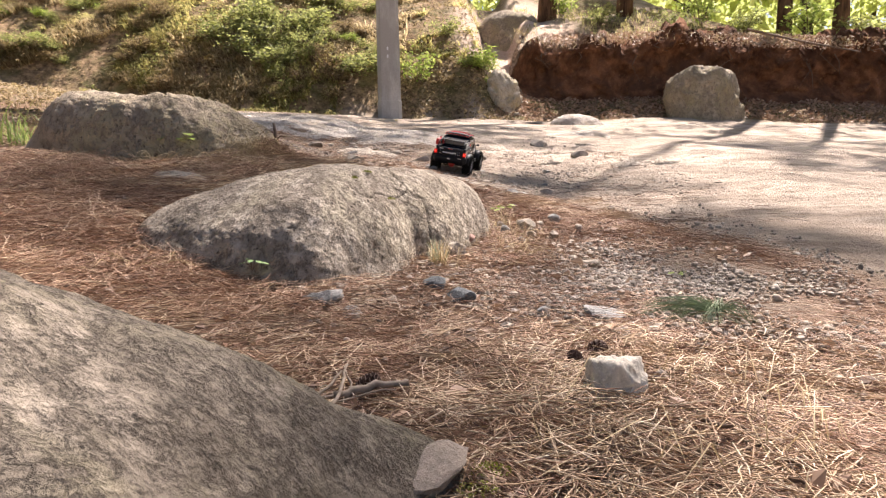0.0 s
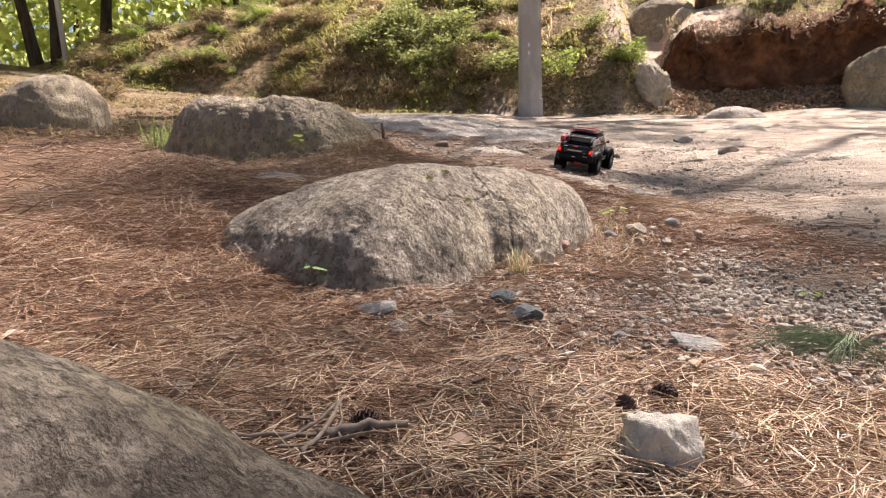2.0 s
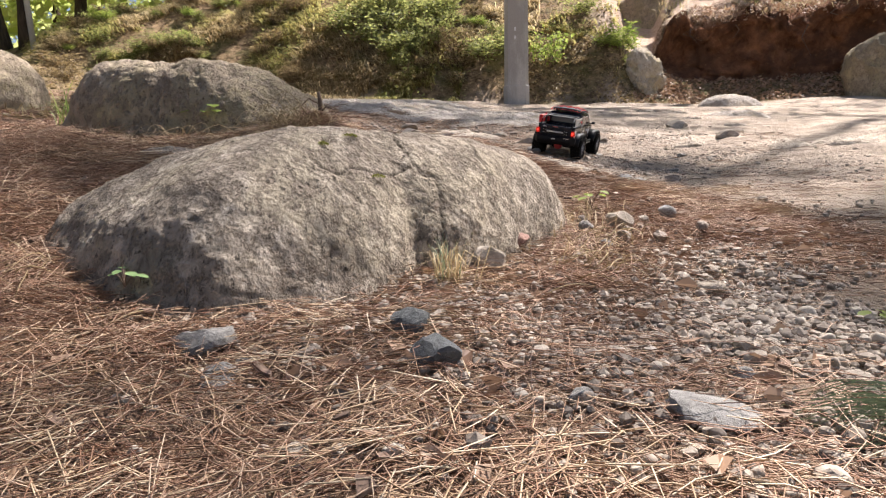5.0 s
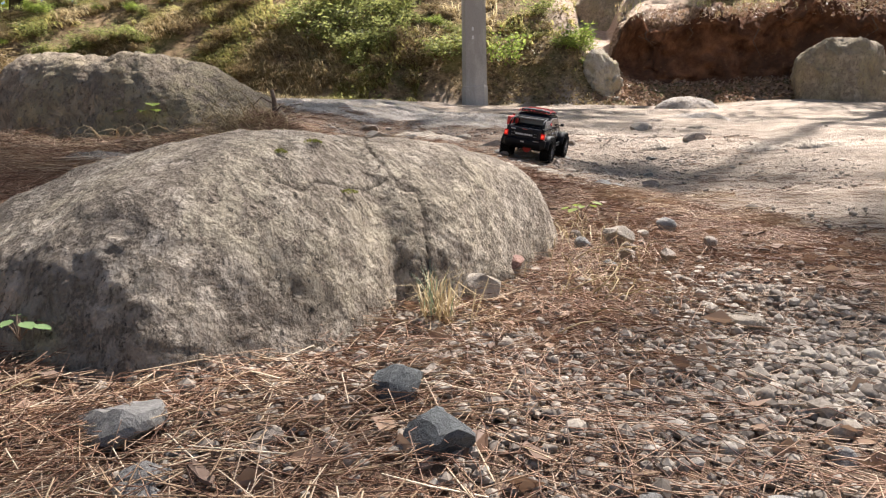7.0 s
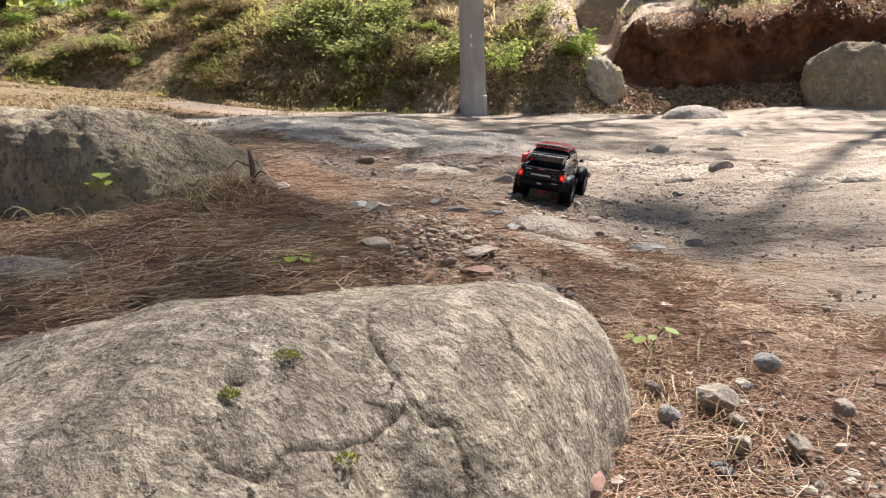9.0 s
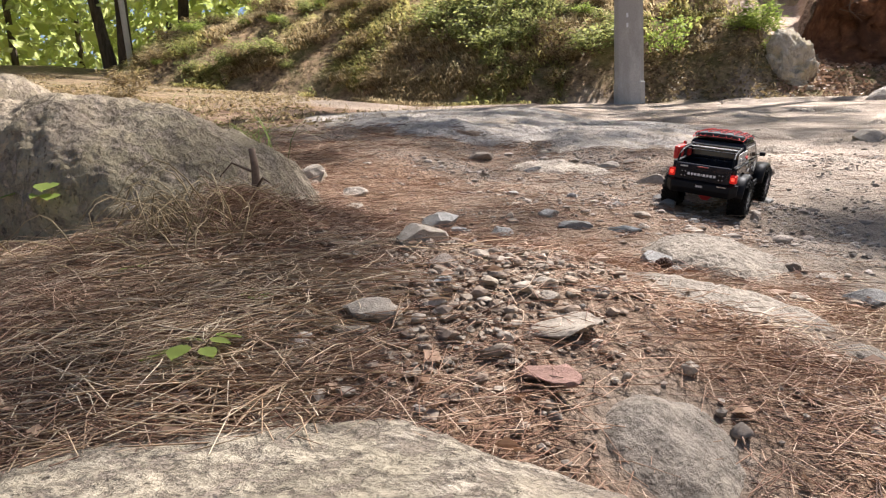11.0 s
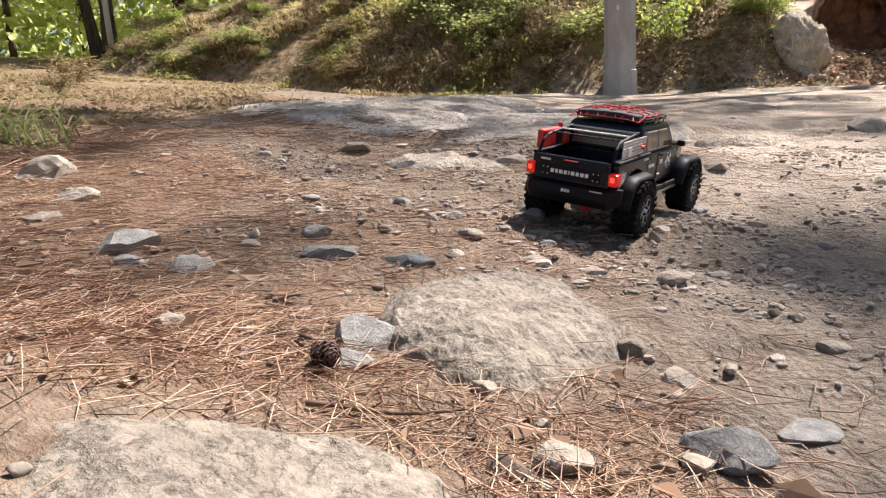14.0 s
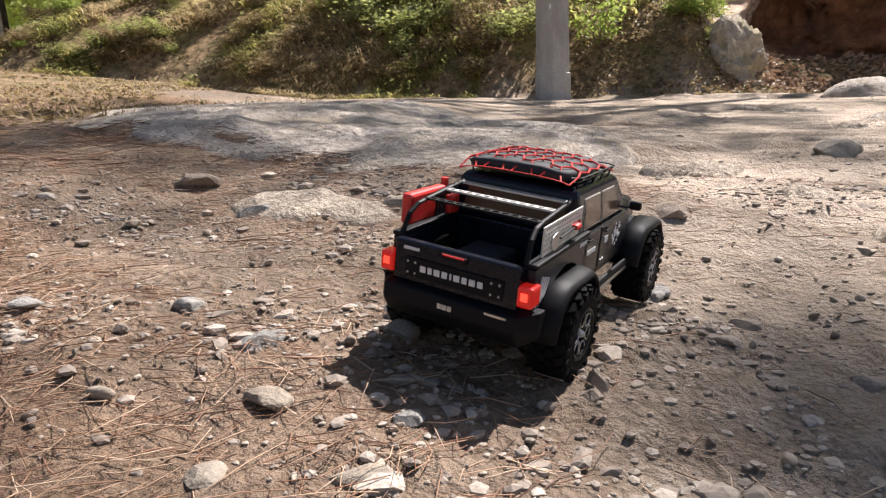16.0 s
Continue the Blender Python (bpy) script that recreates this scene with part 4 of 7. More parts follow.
stand(PINE_A, 2.35, 14.4, 20, first=True)
stand(PINE_TALL, 7.5, 14.1, 200, first=True)
stand(PINE_B, 8.9, 15.0, 20, first=True)
stand(BROAD_A, -11.8, 13.3, 10, first=True)
stand(BROAD_B, -13.2, 10.9, 40, first=True)
for k, (kind, x, y, s) in enumerate([
        (PINE_B, 4.0, 14.6, 0.95), (PINE_A, -6.6, 15.6, 1.0),
        (PINE_B, -9.2, 17.0, 1.0),
        # the pine at (8.9, 8.2) is added out of view to shade the yard
        (PINE_A, 8.9, 8.2, 0.86), (PINE_A, -10.5, 7.0, 1.0),
        (PINE_B, -12.0, -1.0, 1.0), (PINE_A, 8.0, -2.0, 1.0), (PINE_B, 3.0, -7.0, 1.1), (PINE_A, -4.0, -6.0, 1.0),
        (BROAD_A, -13.1, 14.0, 1.05), (BROAD_A, -15.5, 12.0, 1.1), (BROAD_A, -14.0, 17.5, 1.2), (BROAD_B, -10.2, 19.0, 1.3),
        (BROAD_A, -18.5, 9.0, 1.1), (BROAD_B, -16.0, 6.0, 1.1), (BROAD_A, -7.5, 21.5, 1.2), (BROAD_B, -2.0, 22.0, 1.3),
        (BROAD_A, 2.5, 23.0, 1.2), (BROAD_B, 7.5, 20.5, 1.3), (BROAD_A, 12.5, 22.0, 1.3), (BROAD_B, -5.0, 25.0, 1.4), (BROAD_A, -24.0, 14.0, 1.4), (BROAD_B, 10.5, 13.5, 0.9),
        (BROAD_B, -12.5, 22.5, 1.4), (BROAD_A, -22.0, 25.0, 1.5), (BROAD_B, -28.0, 20.0, 1.6)]):
    ob = stand(kind, x, y, 67.0 * k, s)
    # this unseen pine leans, to bring its shadow further left
    if (x, y) == (8.9, 8.2):
        ob.matrix_basis = pose(0, 0, 0, 0, -7, 0).to_3x3().to_4x4() @ ob.matrix_basis
        ob.location = (x, y, float(top(x, y)) - 0.12)


def far_woods():
    """Leafy wood beyond the bank, too far to count."""
    rng = np.random.default_rng(9)
    n = 56000
    ang = rng.uniform(-1.45, 0.8, n)
    r = rng.uniform(24, 44, n)
    x, y = r * np.sin(ang), r * np.cos(ang)
    thick = fractal(x, y, 0, 0.12, 3, 0.5, 5)
    h = rng.beta(1.3, 1.6, n) * (9 + 6 * thick)
    keep = thick > -0.5
    P = np.stack([x, y, land(x, y) + h + 0.5], -1)[keep]
    me = leaf_cloud("far_woods", P, rng, 0.28, 0.5, M_LEAF_SPRING)
    tagged(new("far_woods", me), "light green spring woods beyond the bank", "woods", kind="stuff")
    bm = bmesh.new()
    for k in range(22):
        a, q = rng.uniform(-2.0, 1.2), rng.uniform(24, 48)
        px, py = q * math.sin(a), q * math.cos(a)
        pz = float(land(px, py)) - 0.3
        tube(bm, [(px, py, pz), (px + rng.normal() * 0.2, py, pz + 5), (px + rng.normal() * 0.5, py, pz + 11)], [0.11, 0.09, 0.04], 7)
    tagged(new("far_trunks", bm_mesh("far_trunks", bm, M_BARK)), "dark far trunks standing in the woods", "woods", kind="stuff")


far_woods()


# ---- shrubs and undergrowth on the bank ----
def shrub(name, seed, size, leaves, leaf_size, aspect, leaf, label, category="shrub", flat=0.3):
    rng = np.random.default_rng(seed)
    ob = base(name, Matrix(), label, category, "undergrowth on the bank")
    bm = bmesh.new()
    ends = []
    for k in range(11):
        a, out = k * 2.4, rng.uniform(0.25, 0.95) * size * 0.55
        e = Vector((math.cos(a) * out, math.sin(a) * out, size * rng.uniform(0.45, 1.0)))
        mid = Vector((e.x * 0.35, e.y * 0.35, e.z * 0.55))
        tube(bm, [(0, 0, -0.05), mid, e], [0.0, 0.008 * size + 0.001, 0.003], 5)
        ends += [mid.lerp(e, f) for f in (0.35, 0.7, 1.0)]
    bmesh.ops.remove_doubles(bm, verts=bm.verts[:], dist=1e-4)
    part("stem", bm, M_TWIG, ob)
    pick = rng.integers(0, len(ends), leaves)
    at = np.array([tuple(p) for p in ends])[pick] + rng.normal(size=(leaves, 3)) * size * 0.13
    at[:, 2] = np.maximum(at[:, 2], 0.01)
    part("foliage", leaf_cloud("foliage", at, rng, leaf_size, aspect, leaf, flat), leaf, ob)
    return ob


SHRUB_A = shrub("bank_shrub", 11, 0.75, 900, 0.038, 0.45, M_LEAF_SHRUB, "dense green leafy shrub growing on the bank")
SHRUB_B = shrub("bank_shrub", 12, 0.55, 800, 0.030, 0.42, M_LEAF_SHRUB, "dense green leafy shrub growing on the bank")
SHRUB_C = shrub("bright_sapling", 13, 0.55, 500, 0.035, 0.5, M_LEAF_FERN, "bright yellow-green young sapling beside the pole", "sapling", 0.5)
FERN = shrub("fern_clump", 14, 0.5, 640, 0.052, 0.18, M_LEAF_FERN, "feathery light green fern clump on the bank", "fern", 0.6)

DRY = shrub("dry_bush", 15, 0.55, 640, 0.045, 0.25, M_LEAF_BROWN, "brown dried-up bush and bracken on the bank", "shrub", 0.3)

rng_bank = np.random.default_rng(77)
for ob, x, d in ((SHRUB_A, -3.2, 1.5), (SHRUB_B, -2.2, 0.9), (SHRUB_C, -0.35, 0.50), (FERN, 0.75, 0.72), (DRY, -1.9, 0.6)):
    y = float(foot_line(np.array(x))) + d
    ob.matrix_basis = pose(x, y, float(top(x, y)) - 0.03, 0, 0, 30)
spots = [(FERN, 0.88, 0.75, 0.7), (FERN, 0.52, 0.68, 0.6), (DRY, 0.15, 0.45, 0.35), (DRY, 0.5, 0.40, 0.35), (DRY, 0.2, 1.3, 0.5), (SHRUB_C, 2.6, 3.2, 1.1), (SHRUB_B, 3.3, 2.5, 1.0), (SHRUB_C, 5.3, 2.7, 1.5), (SHRUB_C, 7.4, 2.6, 1.4), (SHRUB_B, 6.0, 2.3, 1.2), (SHRUB_B, 4.6, 2.2, 1.0), (SHRUB_A, 8.5, 2.4, 1.2)]
spots_left = [(DRY, -5.6, 7.2, 0.5), (DRY, -6.4, 8.0, 0.8), (DRY, -5.2, 6.0, 0.5)]
spots += [(kind, x, y - float(foot_line(np.array(x))), s) for kind, x, y, s in spots_left]
for k in range(26):
    spots.append((SHRUB_A if k % 3 else SHRUB_B, rng_bank.normal(-2.6, 0.75), rng_bank.uniform(0.5, 3.4), rng_bank.uniform(0.55, 0.95)))
for k in range(120):
    x, d = rng_bank.uniform(-10, -0.9), rng_bank.beta(1.2, 1.8) * 4.6 + 0.15
    dense = fractal(np.array([x]), np.array([d]), 0, 0.7, 2, 0.5, 88)[0]
    if -1.7 < x < -0.2 and d < 0.7:
        continue
    kind = (SHRUB_B, DRY, FERN, DRY, SHRUB_B)[k % 5] if dense > 0.05 else DRY
    spots.append((kind, x, d, rng_bank.uniform(0.35, 0.8)))
for k, (kind, x, d, s) in enumerate(spots):
    y = float(foot_line(np.array(x))) + d
    ob = copy_thing(kind, pose(x, y, float(top(x, y)) - 0.03, 0, 0, 50 * k))
    wide = 1.0 if kind is SHRUB_C else 1.25
    ob.scale = (s * wide, s * wide * (0.8 + 0.4 * (k % 3) / 2), s / wide ** 1.6)


def arcs(name, P, rng, length, width, lean, material, up=1.0):
    """Long grass blades that arch over: a narrow strip of four quads each."""
    n = len(P)
    a = rng.uniform(0, 2 * np.pi, n)
    out = np.stack([np.cos(a), np.sin(a), np.zeros(n)], -1)
    side = np.stack([-np.sin(a), np.cos(a), np.zeros(n)], -1)
    L = (length * rng.uniform(0.5, 1.2, n))[:, None]
    k = (lean * rng.uniform(0.35, 1.2, n))[:, None]
    w = (width * rng.uniform(0.6, 1.2, n))[:, None]
    rows = []
    for f, t in ((0.0, 0.8), (0.3, 1.0), (0.55, 0.85), (0.8, 0.5), (1.0, 0.08)):
        c = P + out * L * k * (0.25 * f + 0.45 * f * f) + np.array((0, 0, up)) * L * (1.2 * f - 0.55 * k * f * f)
        rows += [c - side * w * t, c + side * w * t]
    V = np.stack(rows, 1).reshape(-1, 3)
    i = 10 * np.arange(n)[:, None]
    F = np.concatenate([i + np.array((j, j + 1, j + 3, j + 2)) for j in (0, 2, 4, 6)])
    return mesh_from(name, V, F, material, True)


def blades(name, P, rng, length, width, lean, material, up=1.0):
    """Grass blades: a narrow bent strip of two quads each."""
    n = len(P)
    a = rng.uniform(0, 2 * np.pi, n)
    out = np.stack([np.cos(a), np.sin(a), np.zeros(n)], -1)
    side = np.stack([-np.sin(a), np.cos(a), np.zeros(n)], -1)
    L = (length * rng.uniform(0.5, 1.3, n))[:, None]
    k = (lean * rng.uniform(0.3, 1.3, n))[:, None]
    z = np.array((0, 0, 1.0)) * up
    mid = P + out * L * 0.35 * k + z * L * 0.6
    tip = P + out * L * 0.95 * k + z * L * (0.95 - 0.45 * np.minimum(k, 1.4))
    w = (width * rng.uniform(0.6, 1.2, n))[:, None]
    V = np.stack([P - side * w, P + side * w, mid - side * w * 0.7, mid + side * w * 0.7, tip - side * w * 0.12, tip + side * w * 0.12], 1).reshape(-1, 3)
    i = 6 * np.arange(n)[:, None]
    F = np.concatenate([i + np.array((0, 1, 3, 2)), i + np.array((2, 3, 5, 4))])
    return mesh_from(name, V, F, material, True)


def sward(name, P, rng, length, width, way, material):
    """Long grass that hangs down a slope: strips of three quads, leaning the same way with some spread."""
    n = len(P)
    a = math.atan2(way[1], way[0]) + rng.normal(0, 0.7, n)
    out = np.stack([np.cos(a), np.sin(a), np.zeros(n)], -1)
    side = np.stack([-np.sin(a), np.cos(a), np.zeros(n)], -1)
    L = (length * rng.uniform(0.5, 1.35, n))[:, None]
    w = (width * rng.uniform(0.6, 1.3, n))[:, None]
    rise = rng.uniform(0.35, 0.75, n)[:, None]
    rows = []
    for f, t in ((0.0, 1.0), (0.4, 0.9), (0.75, 0.6), (1.0, 0.1)):
        c = P + out * L * (0.25 * f + 0.6 * f * f) + np.array((0, 0, 1.0)) * L * rise * (1.7 * f - 1.55 * f * f)
        rows += [c - side * w * t, c + side * w * t]
    V = np.stack(rows, 1).reshape(-1, 3)
    i = 8 * np.arange(n)[:, None]
    F = np.concatenate([i + np.array((j, j + 1, j + 3, j + 2)) for j in (0, 2, 4)])
    return mesh_from(name, V, F, material, True)


def bank_cover():
    rng = np.random.default_rng(101)
    n = 60000
    x = rng.uniform(-12, 1.2, n)
    d = rng.beta(1.1, 1.6, n) * 6 - 0.1
    low = rng.random(n) < 0.15
    d[low] = rng.uniform(-0.2, 0.5, low.sum())
    x[low] = rng.uniform(-9, -1.5, low.sum())
    y = foot_line(x) + d
    along, across = (x + 0.8 * d) * 0.78, (0.8 * x - d) * 0.78
    crest = fractal(along * 0.32, across, 0, 1.25, 3, 0.5, 35)
    clump = fractal(x, y, 0, 2.6, 3, 0.6, 103)
    keep = (crest + 0.9 * clump > -0.08) & ~((x > -1.7) & (x < 0.0) & (d < 0.9)) & ((x < -0.6) | (clump > 0.22))
    x, y, crest, clump = x[keep], y[keep], crest[keep], clump[keep]
    P = np.stack([x, y, top(x, y) - 0.02], -1)
    green = fractal(x, y, 0, 0.8, 3, 0.55, 107) + 0.5 * clump - 0.3 * crest > 0.0
    tagged(new("bank_grass", sward("bank_grass", P[green], rng, 0.25, 0.009, (-0.55, -0.8), M_BANK_GRASS)), "olive green grass hanging in tufts down the bank", "grass", kind="stuff")
    tagged(new("bank_straw", sward("bank_straw", P[~green], rng, 0.27, 0.008, (-0.55, -0.8), M_BANK_STRAW)), "dry straw-coloured grass hanging in tufts down the bank", "grass", kind="stuff")
    Q = P[green][::3] + np.array((0, 0, 0.06)) + rng.normal(size=(len(P[green][::3]), 3)) * 0.06
    tagged(new("bank_weeds", leaf_cloud("bank_weeds", Q, rng, 0.034, 0.4, M_LEAF_SHRUB, 0.4)), "small leafy weeds over the bank", "weeds", kind="stuff")
    n = 5000
    x, d = rng.uniform(1.6, 10, n), rng.uniform(1.9, 4.5, n)
    y = foot_line(x) + d
    P = np.stack([x, y, top(x, y) - 0.01], -1)[fractal(x, y, 0, 1.2, 3, 0.5, 109) > -0.05]
    tagged(new("upper_grass", blades("upper_grass", P, rng, 0.14, 0.006, 1.0, M_BANK_GRASS)), "thin grass under the trees above the clay cut", "grass", kind="stuff")
    n = 14000
    x, d = rng.uniform(-10, 1.0, n), rng.uniform(0.0, 4.5, n)
    y = foot_line(x) + d
    x[:2600], y[:2600] = rng.uniform(-0.7, 1.2, 2600), 0
    y[:2600] = foot_line(x[:2600]) + rng.uniform(-0.05, 1.1, 2600)
    P = np.stack([x, y, top(x, y) + rng.uniform(0, 0.03, n)], -1)
    tagged(new("bank_leaves", leaf_cloud("bank_leaves", P, rng, 0.030, 0.45, M_LEAF_BROWN, 0.5)), "brown dead leaves lying between the tufts", "leaves", kind="stuff")


bank_cover()


def bank_debris():
    """Brown leaf litter and crumbs at the foot of the clay cut."""
    rng = np.random.default_rng(111)
    n = 5000
    x, d = rng.uniform(0.9, 8.0, n), rng.beta(1.5, 1.8, n) * 1.1
    y = foot_line(x) + d
    P = np.stack([x, y, top(x, y) + rng.uniform(0.0, 0.05, n)], -1)
    tagged(new("bank_debris", leaf_cloud("bank_debris", P, rng, 0.04, 0.4, M_DEADLEAF, 0.5)), "brown dead leaves heaped under the clay cut", "leaves", kind="stuff")
    n = 1500
    x, d = rng.uniform(1.3, 9.0, n), rng.uniform(0.75, 1.9, n)
    y = foot_line(x) + d
    P = np.stack([x, y, land(x, foot_line(x) + 0.2) + 1.42 + rng.uniform(-0.08, 0.12, n)], -1)
    n = 9000
    x, d = rng.uniform(1.9, 10.5, n), rng.uniform(0.85, 2.6, n)
    y = foot_line(x) + d
    Q = np.stack([x, y, land(x, foot_line(x) + 0.2) + 1.40 + 0.20 * (d - 0.9) + rng.uniform(-0.10, 0.14, n)], -1)
    tagged(new("lip_litter", leaf_cloud("lip_litter", Q, rng, 0.035, 0.45, M_DEADLEAF, 0.5)), "dark brown leaf litter over the top of the clay cut", "leaves", kind="stuff")
    tagged(new("lip_straw", blades("lip_straw", P, rng, 0.14, 0.005, 1.5, M_STRAW, 0.6)), "dry straw hanging over the lip of the clay cut", "grass", kind="stuff")


bank_debris()


def yard_litter():
    """Brown leaves, bark and straw over the rising edge of the yard."""
    rng = np.random.default_rng(121)
    n = 13500
    x, y = rng.uniform(-11, -1.9, n), rng.uniform(3.6, 10.6, n)
    keep = (fractal(x, y, 0, 1.1, 3, 0.55, 122) > -0.15) & (x < -0.9 - 0.28 * (y - 3.6)) & ((y < 9.2) | (x < -5.0))
    P = np.stack([x, y, top(x, y) + rng.uniform(0.0, 0.02, n)], -1)[keep]
    tagged(new("yard_litter", leaf_cloud("yard_litter", P, rng, 0.032, 0.35, M_LEAF_BROWN, 0.8)), "brown dead leaves over the edge of the yard", "leaves", kind="stuff")
    Q = P[::3] + np.array((0.02, 0.01, 0))
    tagged(new("yard_straw", blades("yard_straw", Q, rng, 0.11, 0.004, 1.5, M_LEAF_BROWN, 0.7)), "dry straw over the edge of the yard", "grass", kind="stuff")


yard_litter()

# ---- the model truck ----
LUGS = {}


def lug(wheel_ob, at, size, turn):
    """One rubber block of the tread."""
    if size not in LUGS:
        bm = bmesh.new()
        box(bm, (0, 0, 0), size)
        LUGS[size] = bm_mesh("tread_lug", bm, M_RUBBER)
    ob = new("tread_lug", LUGS[size])
    ob.parent = wheel_ob
    ob.matrix_basis = Matrix.Translation(at) @ turn


def wheel(parent, name, m, mirror):
    """A big-lugged tyre on a six-spoked rim; its axle lies along y, the outer face towards -y."""
    w = base(name, m, "", "")
    w.parent = parent
    bm = bmesh.new()
    lathe(bm, [(0.0305, -0.021), (0.034, -0.0245), (0.044, -0.0250), (0.0525, -0.0225), (0.0555, -0.017), (0.0562, 0.0), (0.0555, 0.017), (0.0525, 0.0225), (0.044, 0.0250), (0.034, 0.0245), (0.0305, 0.021)], 48)
    part("tyre", bm, M_RUBBER, w, "black rubber off-road tyre with deep lugs")
    rows = ((-0.0165, 0.0, 0.45, 0.0115), (-0.0055, 0.5, -0.35, 0.0095), (0.0055, 0.0, 0.35, 0.0095), (0.0165, 0.5, -0.45, 0.0115))
    count = 22
    for y, shift, skew, wide in rows:
        for k in range(count):
            a = 2 * math.pi * (k + shift) / count
            lug(w, (0.0573 * math.cos(a), y, 0.0573 * math.sin(a)), (0.0052, wide, 0.0108), Matrix.Rotation(-a, 4, "Y") @ Matrix.Rotation(skew, 4, "X"))
    for y in (-0.0235, 0.0235):
        for k in range(count):
            a = 2 * math.pi * (k + 0.25) / count
            lug(w, (0.0528 * math.cos(a), y, 0.0528 * math.sin(a)), (0.0085, 0.0045, 0.0075), Matrix.Rotation(-a, 4, "Y"))
    bm = bmesh.new()
    lathe(bm, [(0.0315, 0.020), (0.0300, 0.016), (0.0290, -0.012), (0.0305, -0.0205), (0.0330, -0.0235), (0.0318, -0.0252), (0.0285, -0.0235), (0.0275, -0.017), (0.0262, -0.006), (0.010, -0.004)], 48)
    rim = part("rim", bm, M_RIM, w, "dark metal rim", smooth=True)
    for k in range(6):
        a = 2 * math.pi * k / 6
        bm = bmesh.new()
        for side in (-0.16, 0.16):
            p = [Vector((0.007 * math.cos(a), -0.017, 0.007 * math.sin(a))), Vector((0.018 * math.cos(a + side * 0.5), -0.0205, 0.018 * math.sin(a + side * 0.5))), Vector((0.0285 * math.cos(a + side * 1.9), -0.0215, 0.0285 * math.sin(a + side * 1.9)))]
            tube(bm, p, [0.0026, 0.0021, 0.0024], 6)
        part("spoke", bm, M_RIM, rim)
    bm = bmesh.new()
    for k in range(6):
        a = 2 * math.pi * (k + 0.5) / 6
        cell = [(0.0105, 0.0), (0.0160, 0.40), (0.0245, 0.40), (0.0284, 0.20), (0.0284, -0.20), (0.0245, -0.40), (0.0160, -0.40), (0.0105, 0.0)]
        tube(bm, [(r * math.cos(a + q), -0.0225, r * math.sin(a + q)) for r, q in cell], 0.00085, 5)
    part("spoke_edging", bm, M_STEEL, rim, "thin bright spoke edges")
    bm = bmesh.new()
    lathe(bm, [(0.0, -0.025), (0.0030, -0.025), (0.0042, -0.022), (0.0060, -0.018), (0.0065, -0.004)], 12)
    part("hub_cap", bm, M_STEEL, rim, "small bright hub cap", smooth=True)
    return w


def arch(cx, cz, r, a0, a1, n=10):
    return [(cx + r * math.cos(radians(a0 + (a1 - a0) * k / n)), cz + r * math.sin(radians(a0 + (a1 - a0) * k / n))) for k in range(n + 1)]


def bars(parent, origin, across, up, widths, height, gap, material, name="mark"):
    """A row of plain bars in place of lettering, on the face spanned by across and up."""
    at = Vector(origin)
    a, u = Vector(across).normalized(), Vector(up).normalized()
    n = a.cross(u).normalized()
    bm = bmesh.new()
    for w in widths:
        c = at + a * w / 2
        m = Matrix((a, u, n)).transposed()
        box(bm, c, (w, height, 0.0008), 0.0, m)
        at = at + a * (w + gap)
    return part(name, bm, material, parent)


